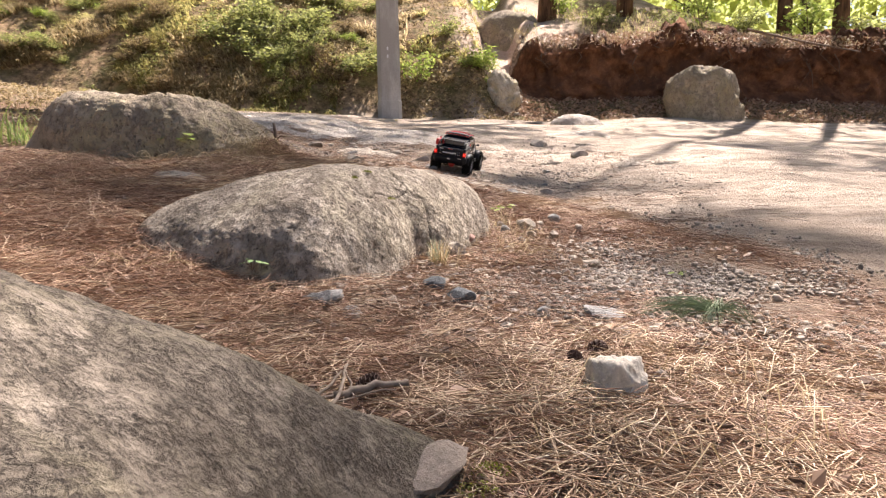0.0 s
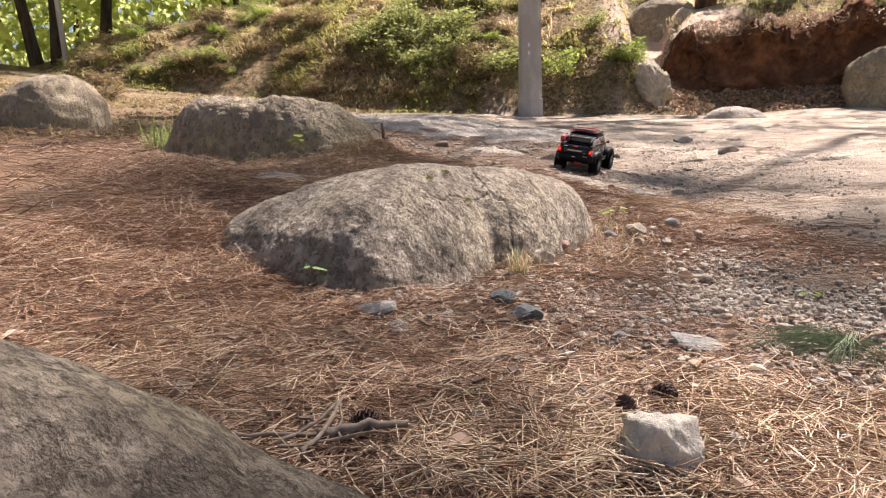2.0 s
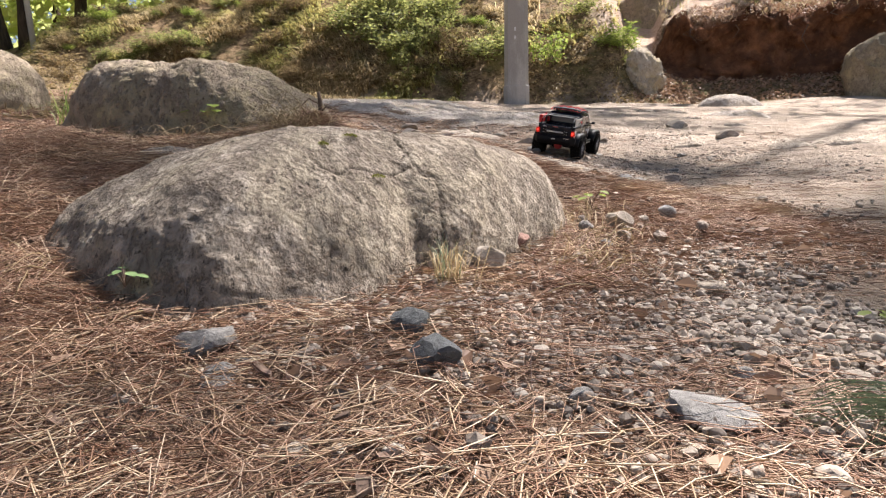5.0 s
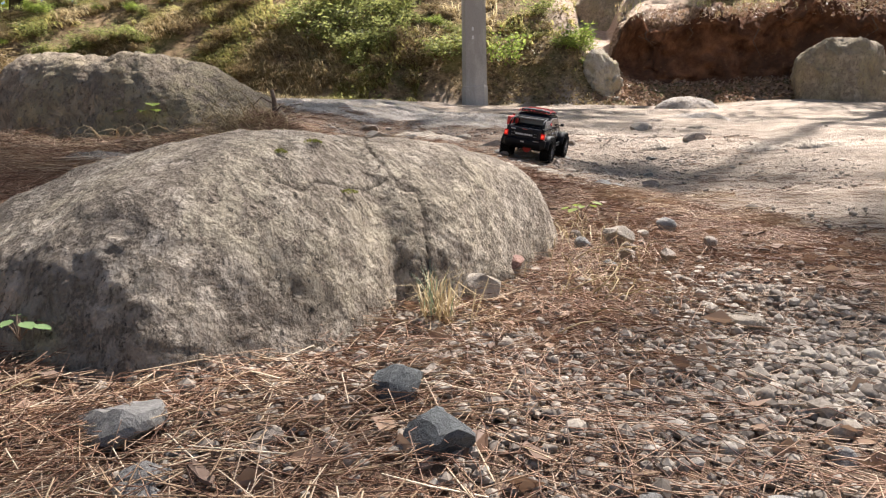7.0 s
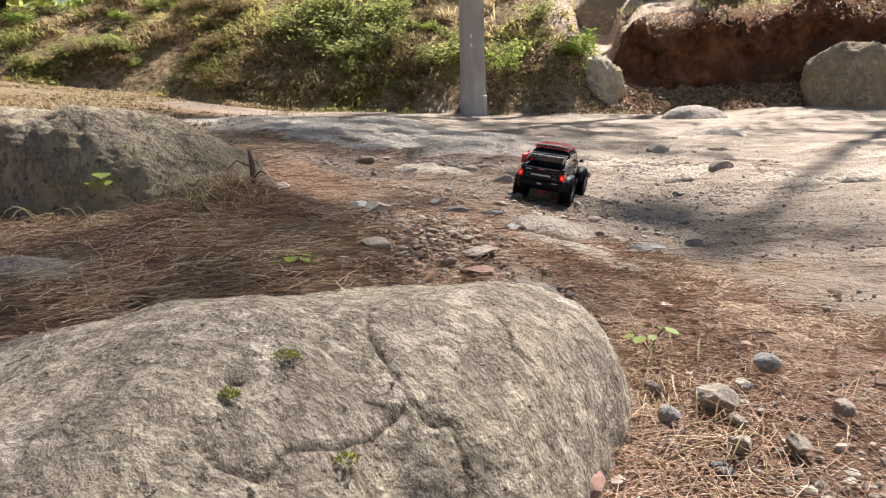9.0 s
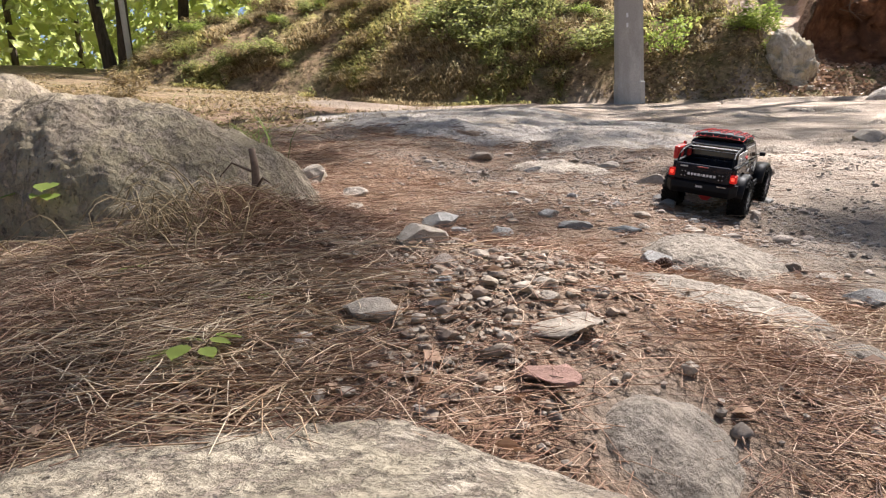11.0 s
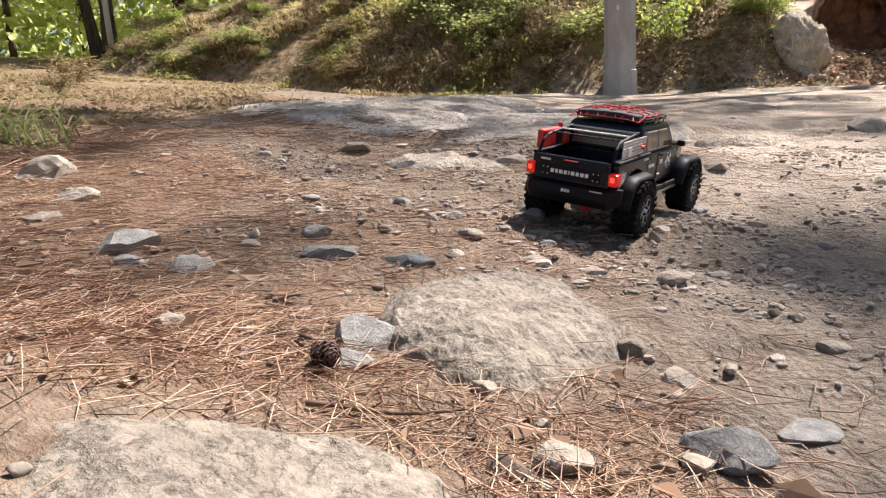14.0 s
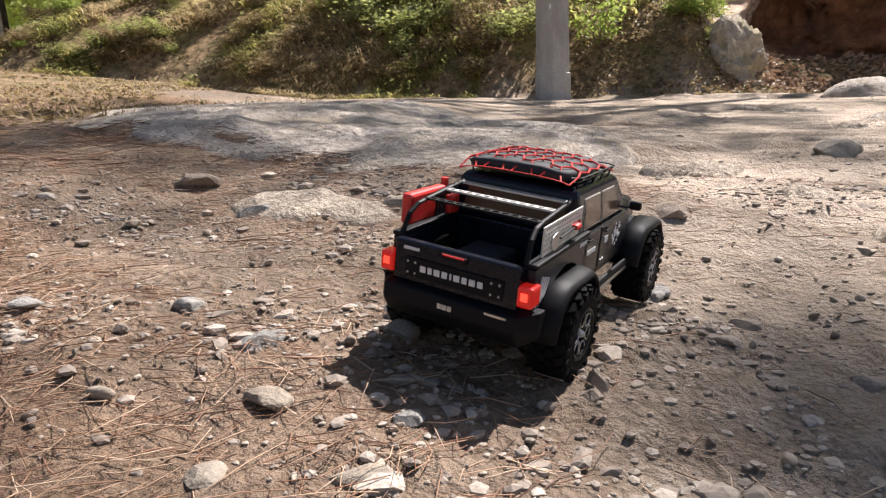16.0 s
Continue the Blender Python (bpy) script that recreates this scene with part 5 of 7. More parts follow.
def build_truck():
    t = base("model_truck", pose(0.097, 4.373, 0.318, 10.5, -4.9, 76.4), "black radio-controlled pickup truck model with big off-road tyres climbing over stones", "model truck")
    F, Rr = 0.1625, -0.1625

    # underside
    bm = bmesh.new()
    slab(bm, [(-0.245, 0.078), (0.205, 0.078), (0.205, 0.092), (-0.245, 0.092)], "y", -0.028, 0.028)
    box(bm, (0.02, 0, 0.066), (0.13, 0.05, 0.024), 0.006)
    part("chassis", bm, M_TRIM, t)
    for x in (F, Rr):
        bm = bmesh.new()
        tube(bm, [(x, -0.085, 0.060), (x, 0.085, 0.060)], 0.008, 10)
        axle = part("axle", bm, M_TRIM, t)
        bm = bmesh.new()
        s = -1 if x < 0 else 1
        slab(bm, [(0.021 * math.cos(k), 0.060 + 0.021 * math.sin(k)) for k in (radians(22.5 + 45 * i) for i in range(8))], "x", x + s * 0.010, x + s * 0.022)
        part("differential_cover", sharpen(bm, 0.002), M_RED, axle, "red differential cover")
        for y in (-0.05, 0.05):
            bm = bmesh.new()
            tube(bm, [(x, y, 0.064), (x * 0.86, y * 0.86, 0.128)], 0.0075, 10)
            part("shock_absorber", bm, M_TRIM, axle)
            bm = bmesh.new()
            tube(bm, [(x, y * 0.8, 0.052), (x * 0.22, y * 0.5, 0.068)], 0.0032, 8)
            part("link_rod", bm, M_STEEL, axle, "slim metal link rod")
    for x in (F, Rr):
        for s in (-1, 1):
            wheel(t, "wheel", pose(x, s * 0.100, 0.060, 0, 12 * s + 25 * x, 0 if s < 0 else 180), s > 0)

    # load bed and tail
    for s in (-1, 1):
        bm = bmesh.new()
        outline = [(-0.256, 0.094), (-0.232, 0.085)] + arch(Rr, 0.060, 0.068, 158, 22)[0:11] + [(-0.092, 0.085), (-0.092, 0.150), (-0.258, 0.146)]
        slab(bm, outline, "y", s * 0.078, s * 0.092)
        side = part("bed_side", sharpen(bm, 0.002), M_PAINT, t)
        bm = bmesh.new()
        box(bm, (-0.175, s * 0.086, 0.151), (0.166, 0.015, 0.006), 0.002, Matrix.Rotation(radians(-1.3), 3, "Y"))
        part("bed_rail", bm, M_TRIM, side)
        for k in range(4):
            bm = bmesh.new()
            x = -0.247 + 0.0062 * k
            slab(bm, [(x + 0.010, 0.134 - 0.002 * k), (x + 0.0118, 0.134 - 0.002 * k), (x + 0.0040, 0.112), (x - 0.002, 0.098 + 0.003 * k), (x, 0.113)], "y", s * 0.0921, s * 0.0928)
            part("claw_mark", bm, M_WHITE_INK, side, "white claw-shaped sticker stripe")
        bars(side, (-0.125 if s < 0 else -0.100, s * 0.0925, 0.143), (1 if s < 0 else -1, 0, 0), (0, 0, 1), [0.005, 0.003, 0.004, 0.004, 0.003, 0.004], 0.0045, 0.0008, M_WHITE_INK, "side_print")
    bm = bmesh.new()
    box(bm, (-0.175, 0, 0.098), (0.16, 0.156, 0.004))
    box(bm, (-0.094, 0, 0.124), (0.004, 0.156, 0.052))
    part("bed_floor", bm, M_TRIM, t)
    bm = bmesh.new()
    slab(bm, [(-0.272, 0.100), (-0.258, 0.100), (-0.256, 0.146), (-0.262, 0.150), (-0.270, 0.149)], "y", -0.080, 0.080)
    gate = part("tailgate", sharpen(bm, 0.0025), M_PAINT, t, "black tailgate with a riveted plate")
    bm = bmesh.new()
    box(bm, (-0.2722, 0, 0.119), (0.0022, 0.126, 0.023), 0.0008)
    plate = part("tailgate_plate", bm, M_TRIM, gate)
    bars(plate, (-0.2742, 0.0415, 0.120), (0, -1, 0), (0, 0, 1), [0.0072, 0.0052, 0.0074, 0.0070, 0.0024, 0.0074, 0.0062, 0.0074, 0.0066], 0.0072, 0.0030, M_WHITE_INK, "name_print")
    bars(gate, (-0.2724, 0.066, 0.141), (0, -1, 0), (0, 0, 1), [0.0028] * 6, 0.0036, 0.0008, M_WHITE_INK, "small_print")
    for y in (-0.059, -0.049, 0.049, 0.059):
        for z in (0.1125, 0.1255):
            bm = bmesh.new()
            lathe(bm, [(0.0, -0.0012), (0.0012, -0.0009), (0.0016, 0.0)], 8)
            part("rivet", bm, M_STEEL, plate, m=pose(-0.2734, y, z, 0, 0, -90))
    bm = bmesh.new()
    box(bm, (-0.2715, 0, 0.1415), (0.004, 0.034, 0.007), 0.0012)
    handle = part("tailgate_handle", bm, M_TRIM, gate)
    bm = bmesh.new()
    box(bm, (-0.2742, 0, 0.1435), (0.0014, 0.028, 0.002))
    part("handle_strip", bm, M_RED, gate, "dull red strip over the handle")
    for s in (-1, 1):
        bm = bmesh.new()
        box(bm, (-0.262, s * 0.0885, 0.119), (0.024, 0.018, 0.024), 0.003)
        lamp = part("tail_lamp", bm, M_LAMP, t, "glowing red tail lamp")
        bm = bmesh.new()
        box(bm, (-0.2745, s * 0.0885, 0.120), (0.0025, 0.008, 0.009), 0.001)
        part("bulb", bm, M_BULB, lamp)
    bm = bmesh.new()
    rings = []
    for y in (-0.102, -0.085, 0.085, 0.102):
        k = 0.012 if abs(y) > 0.09 else 0.0
        rings.append([(-0.283 + k * 2, y, 0.083), (-0.281 + k * 2, y, 0.096), (-0.262, y, 0.101), (-0.240, y, 0.099), (-0.244, y, 0.074 + k * 0.4), (-0.270 + k * 1.5, y, 0.070 + k * 0.5)])
    loft(bm, rings)
    bumper = part("rear_bumper", sharpen(bm, 0.002), M_TRIM, t, "black moulded rear bumper")
    bars(bumper, (-0.2838, 0.010, 0.089), (0, -1, 0), (0, 0, 1), [0.005, 0.006, 0.005], 0.004, 0.001, M_PANEL, "badge")
    bm = bmesh.new()
    box(bm, (-0.2835, -0.062, 0.0945), (0.0016, 0.026, 0.002))
    part("bumper_edge", bm, M_STEEL, bumper, "scuffed bright edge")

    # cab
    bm = bmesh.new()
    low = [(-0.128, 0.086), (0.088, 0.086), (0.088, 0.146), (0.075, 0.152), (-0.128, 0.152)]
    slab(bm, low, "y", -0.090, 0.090)
    cab = part("cab_body", sharpen(bm, 0.003), M_PAINT, t)
    bm = bmesh.new()
    zs = ((0.152, 0.0885, -0.128, 0.074), (0.186, 0.0855, -0.127, 0.054), (0.214, 0.0820, -0.125, 0.036), (0.222, 0.0760, -0.119, 0.028))
    rings = [[(a, -w, z), (b, -w, z), (b, w, z), (a, w, z)] for z, w, a, b in zs]
    loft(bm, rings)
    shell = part("cab_top", sharpen(bm, 0.005, 20), M_PAINT, t)
    for s in (-1, 1):
        for a, b in ((-0.104, -0.047), (-0.037, 0.030)):
            cut = 0.022 if b > 0 else 0.0
            for name, grow, mat, out in (("window_frame", 0.0016, M_PANEL, 0.0006), ("window", 0.0, M_GLASS, 0.0013)):
                q = [(a - grow, 0.160 - grow), (b + grow, 0.160 - grow), (b - cut * 0.8 + grow, 0.205 + grow), (a + 0.002 - grow, 0.205 + grow)]
                bm = bmesh.new()
                rings = []
                for off in (-0.002, out):
                    rings.append([(x, s * (0.0885 + off - (z - 0.152) * (0.0885 - 0.0827) / (0.209 - 0.152)), z) for x, z in q])
                loft(bm, rings)
                part(name, bm, mat, shell, "smoked side window" if name == "window" else "")
    bm = bmesh.new()
    loft(bm, [[(x + o, y, z) for x, y, z in ((0.069, -0.076, 0.160), (0.069, 0.076, 0.160), (0.0385, 0.068, 0.206), (0.0385, -0.068, 0.206))] for o in (0.0, 0.002)])
    part("windscreen", bm, M_GLASS, shell, "smoked windscreen")
    bm = bmesh.new()
    loft(bm, [[(x - o, y, z) for x, y, z in ((-0.128, -0.072, 0.162), (-0.128, 0.072, 0.162), (-0.1245, 0.066, 0.204), (-0.1245, -0.066, 0.204))] for o in (-0.001, 0.0016)])
    part("rear_window", bm, M_GLASS, shell, "smoked rear window")
    for s in (-1, 1):
        for a, b in ((-0.107, -0.044), (-0.038, 0.062)):
            bm = bmesh.new()
            box(bm, ((a + b) / 2, s * 0.0905, 0.121), (b - a, 0.003, 0.056), 0.0014)
            door = part("door", bm, M_PAINT, t, "black cab door with white stickers")
            bm = bmesh.new()
            tube(bm, [(a + 0.006, s * 0.092, 0.143), (a + 0.007, s * 0.0955, 0.143), (a + 0.020, s * 0.0955, 0.143), (a + 0.021, s * 0.092, 0.143)], 0.0014, 6)
            part("door_handle", bm, M_TRIM, door)
            for k in range(2):
                bm = bmesh.new()
                lathe(bm, [(0.0, -0.0012), (0.0012, -0.0009), (0.0016, 0.0)], 8)
                part("rivet", bm, M_STEEL, door, m=pose(a + 0.008 + 0.008 * k, s * 0.0921, 0.102, 0, 0, 0 if s < 0 else 180))
            bars(door, (a + 0.014 if s < 0 else b - 0.012, s * 0.0926, 0.128 if b > 0 else 0.125), (1 if s < 0 else -1, 0, 0), (0, 0, 1), [0.006, 0.004, 0.002, 0.002, 0.005, 0.006] if b < 0 else [0.004, 0.003, 0.004], 0.006 if b < 0 else 0.009, 0.0013, M_WHITE_INK, "door_print")
            if b > 0:
                rng = random.Random(5)
                bm = bmesh.new()
                for k in range(26):
                    cx, cz, r = 0.030 + rng.gauss(0, 0.010), 0.124 + rng.gauss(0, 0.007), rng.uniform(0.001, 0.0042)
                    slab(bm, [(cx + r * rng.uniform(0.6, 1.3) * math.cos(j), cz + r * rng.uniform(0.6, 1.5) * math.sin(j)) for j in (0.9 * i for i in range(7))], "y", s * 0.0919, s * 0.0926)
                part("splash_print", bm, M_WHITE_INK, door)
        bm = bmesh.new()
        box(bm, (0.068, s * 0.104, 0.163), (0.010, 0.017, 0.015), 0.003)
        tube(bm, [(0.066, s * 0.088, 0.158), (0.067, s * 0.100, 0.160)], 0.0022, 6)
        part("wing_mirror", bm, M_TRIM, t)
        for z, r in ((0.079, 0.0042), (0.073, 0.0030)):
            bm = bmesh.new()
            tube(bm, [(-0.092, s * 0.086, z + 0.006), (-0.084, s * 0.098, z), (0.086, s * 0.098, z), (0.094, s * 0.086, z + 0.006)], r, 8)
            part("side_step", bm, M_TRIM if r > 0.004 else M_STEEL, t, "tubular side step")

    # bonnet, nose and wings
    bm = bmesh.new()
    rings = []
    for x, w, z in ((0.078, 0.082, 0.153), (0.14, 0.078, 0.152), (0.195, 0.070, 0.148), (0.216, 0.064, 0.139), (0.222, 0.060, 0.105)):
        rings.append([(x, -w, 0.098), (x, -w, z - 0.010), (x, -w * 0.86, z), (x, -w * 0.4, z + 0.003), (x, w * 0.4, z + 0.003), (x, w * 0.86, z), (x, w, z - 0.010), (x, w, 0.098)])
    loft(bm, rings)
    nose = part("bonnet", bm, M_PAINT, t, smooth=True)
    for k in range(7):
        bm = bmesh.new()
        box(bm, (0.2225, -0.030 + 0.010 * k, 0.122), (0.003, 0.005, 0.024), 0.001)
        part("grille_slot", bm, M_TRIM, nose)
    for s in (-1, 1):
        bm = bmesh.new()
        lathe(bm, [(0.0, -0.004), (0.008, -0.003), (0.0095, 0.0), (0.0095, 0.006)], 20)
        part("headlamp", bm, M_STEEL, nose, "round bright headlamp", m=pose(0.2235, s * 0.047, 0.122, 0, 0, 90), smooth=True)
        bm = bmesh.new()
        slab(bm, arch(F, 0.066, 0.069, 160, 20) + arch(F, 0.066, 0.062, 20, 160), "y", s * 0.060, s * 0.082)
        part("inner_arch", bm, M_TRIM, t)
        for x, r0, r1, a0, a1 in ((F, 0.073, 0.083, 168, 18), (Rr, 0.071, 0.081, 172, 8)):
            bm = bmesh.new()
            rings = []
            for k in range(13):
                a = radians(a0 + (a1 - a0) * k / 12)
                flat = 0.90 if 0.15 < k / 12 < 0.85 else 1.0
                def at(r, y, a=a, x=x):
                    rz = min(r * math.sin(a), r * 0.86)
                    return (x + r * math.cos(a) * 1.06, s * y, 0.062 + rz)
                rings.append([at(r0, 0.080), at(r1 - 0.002, 0.080), at(r1 - 0.001, 0.100), at(r1 - 0.003, 0.111), at(r1 - 0.007, 0.116), at(r0 - 0.002, 0.117), at(r0, 0.112)])
            loft(bm, rings)
            part("wheel_flare", bm, M_TRIM, t, "black plastic wheel flare", smooth=True)
    bm = bmesh.new()
    rings = []
    for y in (-0.088, -0.05, 0.05, 0.088):
        k = 0.014 if abs(y) > 0.06 else 0.0
        rings.append([(0.218, y, 0.076 + k * 0.5), (0.246 - k, y, 0.080 + k * 0.4), (0.248 - k, y, 0.098), (0.222, y, 0.101)])
    loft(bm, rings)
    part("front_bumper", sharpen(bm, 0.002), M_TRIM, t, "black winch bumper")

    # roof rack with bag and net
    rack = base("roof_rack", Matrix(), "", "")
    rack.parent = t
    loopz = lambda z, w, a, b: [(a, -w + 0.01, z), (a + 0.01, -w, z), (b - 0.01, -w, z), (b, -w + 0.01, z), (b, w - 0.01, z), (b - 0.01, w, z), (a + 0.01, w, z), (a, w - 0.01, z), (a, -w + 0.01, z)]
    for z, w in ((0.229, 0.074), (0.239, 0.078)):
        bm = bmesh.new()
        tube(bm, loopz(z, w, -0.120, 0.028), 0.0016, 6)
        part("rack_rail", bm, M_TRIM, rack)
    for k in range(5):
        for s in (-1, 1):
            bm = bmesh.new()
            x = -0.108 + 0.031 * k
            tube(bm, [(x, s * 0.072, 0.220), (x, s * 0.074, 0.229), (x, s * 0.078, 0.239)], 0.0013, 5)
            part("rack_post", bm, M_TRIM, rack)
    for k in range(6):
        bm = bmesh.new()
        x = -0.112 + 0.026 * k
        tube(bm, [(x, -0.074, 0.229), (x, 0.074, 0.229)], 0.0013, 5)
        part("rack_bar", bm, M_TRIM, rack)
    bm = bmesh.new()
    rings = []
    for x, f in ((-0.131, 0.80), (-0.125, 0.95), (-0.105, 1.0), (-0.030, 1.0), (-0.006, 0.95), (0.002, 0.80)):
        w, h = 0.071 * f, 0.025 * f
        rings.append([(x, w * math.copysign(abs(math.cos(k)) ** 0.5, math.cos(k)), 0.2395 + h * 0.48 * math.copysign(abs(math.sin(k)) ** 0.6, math.sin(k)) + 0.001 * math.sin(k * 5 + x * 300)) for k in (2 * math.pi * i / 24 for i in range(24))])
    loft(bm, rings)
    bag = part("roof_bag", bm, M_BAG, t, "black soft luggage bag with blue print", smooth=True)
    bars(bag, (-0.1292, 0.040, 0.2395), (0, -1, 0), (0, 0, 1), [0.006, 0.004, 0.007, 0.005, 0.006, 0.004, 0.007, 0.005], 0.009, 0.0025, M_BLUE_INK, "bag_print")
    bm = bmesh.new()
    def over(u, v):
        """A point of the net, draped over the bag and rack."""
        x = -0.138 + 0.158 * u
        y = -0.077 + 0.154 * v
        e = max(abs(2 * v - 1), 0) ** 4
        z = 0.2550 - 0.011 * e
        if u < 0.12:
            z -= (0.12 - u) * 0.14
        if u > 0.72:
            z -= (u - 0.72) * 0.06
        return (x, y, z)
    nu, nv = 9, 8
    for i in range(nu):
        for j in range(nv + 1):
            v0 = (j + 0.22 * (-1) ** (i + j)) / nv
            v1 = (j + 0.22 * (-1) ** (i + 1 + j)) / nv
            v0, v1 = min(max(v0, 0), 1), min(max(v1, 0), 1)
            tube(bm, [over(i / nu, v0), over((i + 0.5) / nu, (v0 + v1) / 2), over((i + 1) / nu, v1)], 0.0013, 5)
    for i in range(nu + 1):
        for j in range(nv):
            if (i + j) % 2 == 0 or i in (0, nu):
                a, b = (j + 0.22 * (-1) ** (i + j)) / nv, (j + 1 + 0.22 * (-1) ** (i + j + 1)) / nv
                a, b = min(max(a, 0), 1), min(max(b, 0), 1)
                tube(bm, [over(i / nu, a), over(i / nu, (a + b) / 2), over(i / nu, b)], 0.0013, 5)
    part("cargo_net", bm, M_CORD, t, "red elastic cargo net")

    # bed rack, perforated panels and what hangs on them
    for s in (-1, 1):
        bm = bmesh.new()
        tube(bm, [(-0.258, s * 0.080, 0.150), (-0.246, s * 0.078, 0.178), (-0.232, s * 0.076, 0.190), (-0.215, s * 0.075, 0.194), (-0.128, s * 0.074, 0.206)], 0.0032, 8)
        part("bed_bar", bm, M_TRIM, t)
        bm = bmesh.new()
        nx, nz, cell = 31 if s < 0 else 15, 11, 0.0038
        cells = [(i, k) for i in range(nx) for k in range(nz) if not (i % 2 and k % 2)]
        grid = {}
        def vert(i, k, y):
            key = (i, k, y)
            if key not in grid:
                grid[key] = bm.verts.new(((-0.235 if s < 0 else -0.174) + i * cell, s * y, 0.154 + k * cell + 0.004 * i / nx))
            return grid[key]
        solid = set(cells)
        for i, k in cells:
            for y in (0.0855, 0.0872):
                bm.faces.new([vert(i, k, y), vert(i + 1, k, y), vert(i + 1, k + 1, y), vert(i, k + 1, y)])
            for (di, dk), e in (((-1, 0), ((i, k), (i, k + 1))), ((1, 0), ((i + 1, k), (i + 1, k + 1))), ((0, -1), ((i, k), (i + 1, k))), ((0, 1), ((i, k + 1), (i + 1, k + 1)))):
                if (i + di, k + dk) not in solid:
                    bm.faces.new([vert(*e[0], 0.0855), vert(*e[1], 0.0855), vert(*e[1], 0.0872), vert(*e[0], 0.0872)])
        bmesh.ops.recalc_face_normals(bm, faces=bm.faces[:])
        part("perforated_panel", bm, M_PANEL if s < 0 else M_TRIM, t, "perforated metal side panel")
    for x, z in ((-0.215, 0.195), (-0.170, 0.200), (-0.134, 0.206)):
        bm = bmesh.new()
        for y0 in (-0.004, 0.004):
            box(bm, (x + y0, 0, z), (0.0022, 0.152, 0.003))
        for k in range(13):
            box(bm, (x, -0.072 + 0.012 * k, z), (0.0062, 0.004, 0.003))
        part("bed_crossbar", bm, M_TRIM if x < -0.2 else M_PANEL, t, "perforated bed cross bar")
    shovel = base("shovel", Matrix(), "", "")
    shovel.parent = t
    bm = bmesh.new()
    blade = [(-0.214, 0.176), (-0.217, 0.166), (-0.212, 0.158), (-0.203, 0.155), (-0.194, 0.159), (-0.191, 0.168), (-0.192, 0.176), (-0.199, 0.180), (-0.207, 0.180)]
    slab(bm, blade, "y", -0.0900, -0.0886)
    part("blade", sharpen(bm, 0.0006), M_STEEL, shovel, "bright shovel blade")
    bm = bmesh.new()
    tube(bm, [(-0.194, -0.0905, 0.170), (-0.135, -0.0905, 0.175)], 0.0017, 8)
    part("shaft", bm, M_TRIM, shovel)
    bm = bmesh.new()
    tube(bm, [(-0.149, -0.0905, 0.174), (-0.136, -0.0905, 0.175)], 0.0042, 8)
    tube(bm, [(-0.134, -0.0905, 0.182), (-0.138, -0.0905, 0.175), (-0.134, -0.0905, 0.168)], 0.0022, 6)
    part("grip", bm, M_RED, shovel, "red shovel grip")
    can = base("fuel_can", Matrix(), "", "")
    can.parent = t
    bm = bmesh.new()
    box(bm, (-0.186, 0.0965, 0.175), (0.084, 0.016, 0.048), 0.005)
    body = part("can_body", bm, M_RED, can, "flat red fuel can")
    for k in range(3):
        for j in range(2):
            bm = bmesh.new()
            box(bm, (-0.207 + 0.029 * k, 0.1045, 0.163 + 0.021 * j), (0.020, 0.003, 0.013), 0.0014)
            part("rib", bm, M_RED, body)
    bm = bmesh.new()
    lathe(bm, [(0.0, 0.010), (0.005, 0.010), (0.005, 0.0)], 10)
    part("cap", bm, M_RED, body, m=pose(-0.140, 0.0965, 0.1965, 90, 0, 0))
    bm = bmesh.new()
    box(bm, (-0.150, 0.0765, 0.172), (0.022, 0.010, 0.030), 0.003)
    part("inner_box", bm, M_RED, t, "red box inside the bed")
    bm = bmesh.new()
    box(bm, (-0.165, 0.015, 0.112), (0.070, 0.060, 0.022), 0.005)
    tube(bm, [(-0.20, -0.03, 0.106), (-0.14, -0.045, 0.108)], 0.005, 8)
    part("bed_gear", bm, M_BAG, t, "black gear lying in the bed")
    bm = bmesh.new()
    box(bm, (-0.222, 0.036, 0.116), (0.016, 0.044, 0.010), 0.002, Matrix.Rotation(radians(14), 3, "Z"))
    for k in range(4):
        box(bm, (-0.206 + 0.002 * k, 0.052 - 0.013 * k, 0.121), (0.022, 0.005, 0.005), 0.001, Matrix.Rotation(radians(14), 3, "Z"))
    part("tool_tray", bm, M_STEEL, t, "pale metal tools lying in the bed")
    # the lower body stands a little prouder of its springs than its outline
    moved = set()
    for ob in t.children_recursive:
        if ob.type != "MESH" or ob.name.split(".")[0] in ("tyre", "tread_lug", "rim", "spoke", "spoke_edging", "hub_cap", "axle", "differential_cover", "shock_absorber", "link_rod", "chassis", "inner_arch", "wheel_flare"):
            continue
        lift = lambda z: 0.012 * float(sstep(0.066, 0.098, z) * (1 - sstep(0.150, 0.225, z))) - 0.006 * float(sstep(0.226, 0.245, z))
        if ob.matrix_basis != Matrix():
            ob.location.z += lift(ob.location.z)
        elif ob.data.name not in moved:
            moved.add(ob.data.name)
            for v in ob.data.vertices:
                v.co.z += lift(v.co.z)
    t.scale = (1.04, 1.04, 1.04)
    return t


build_truck()

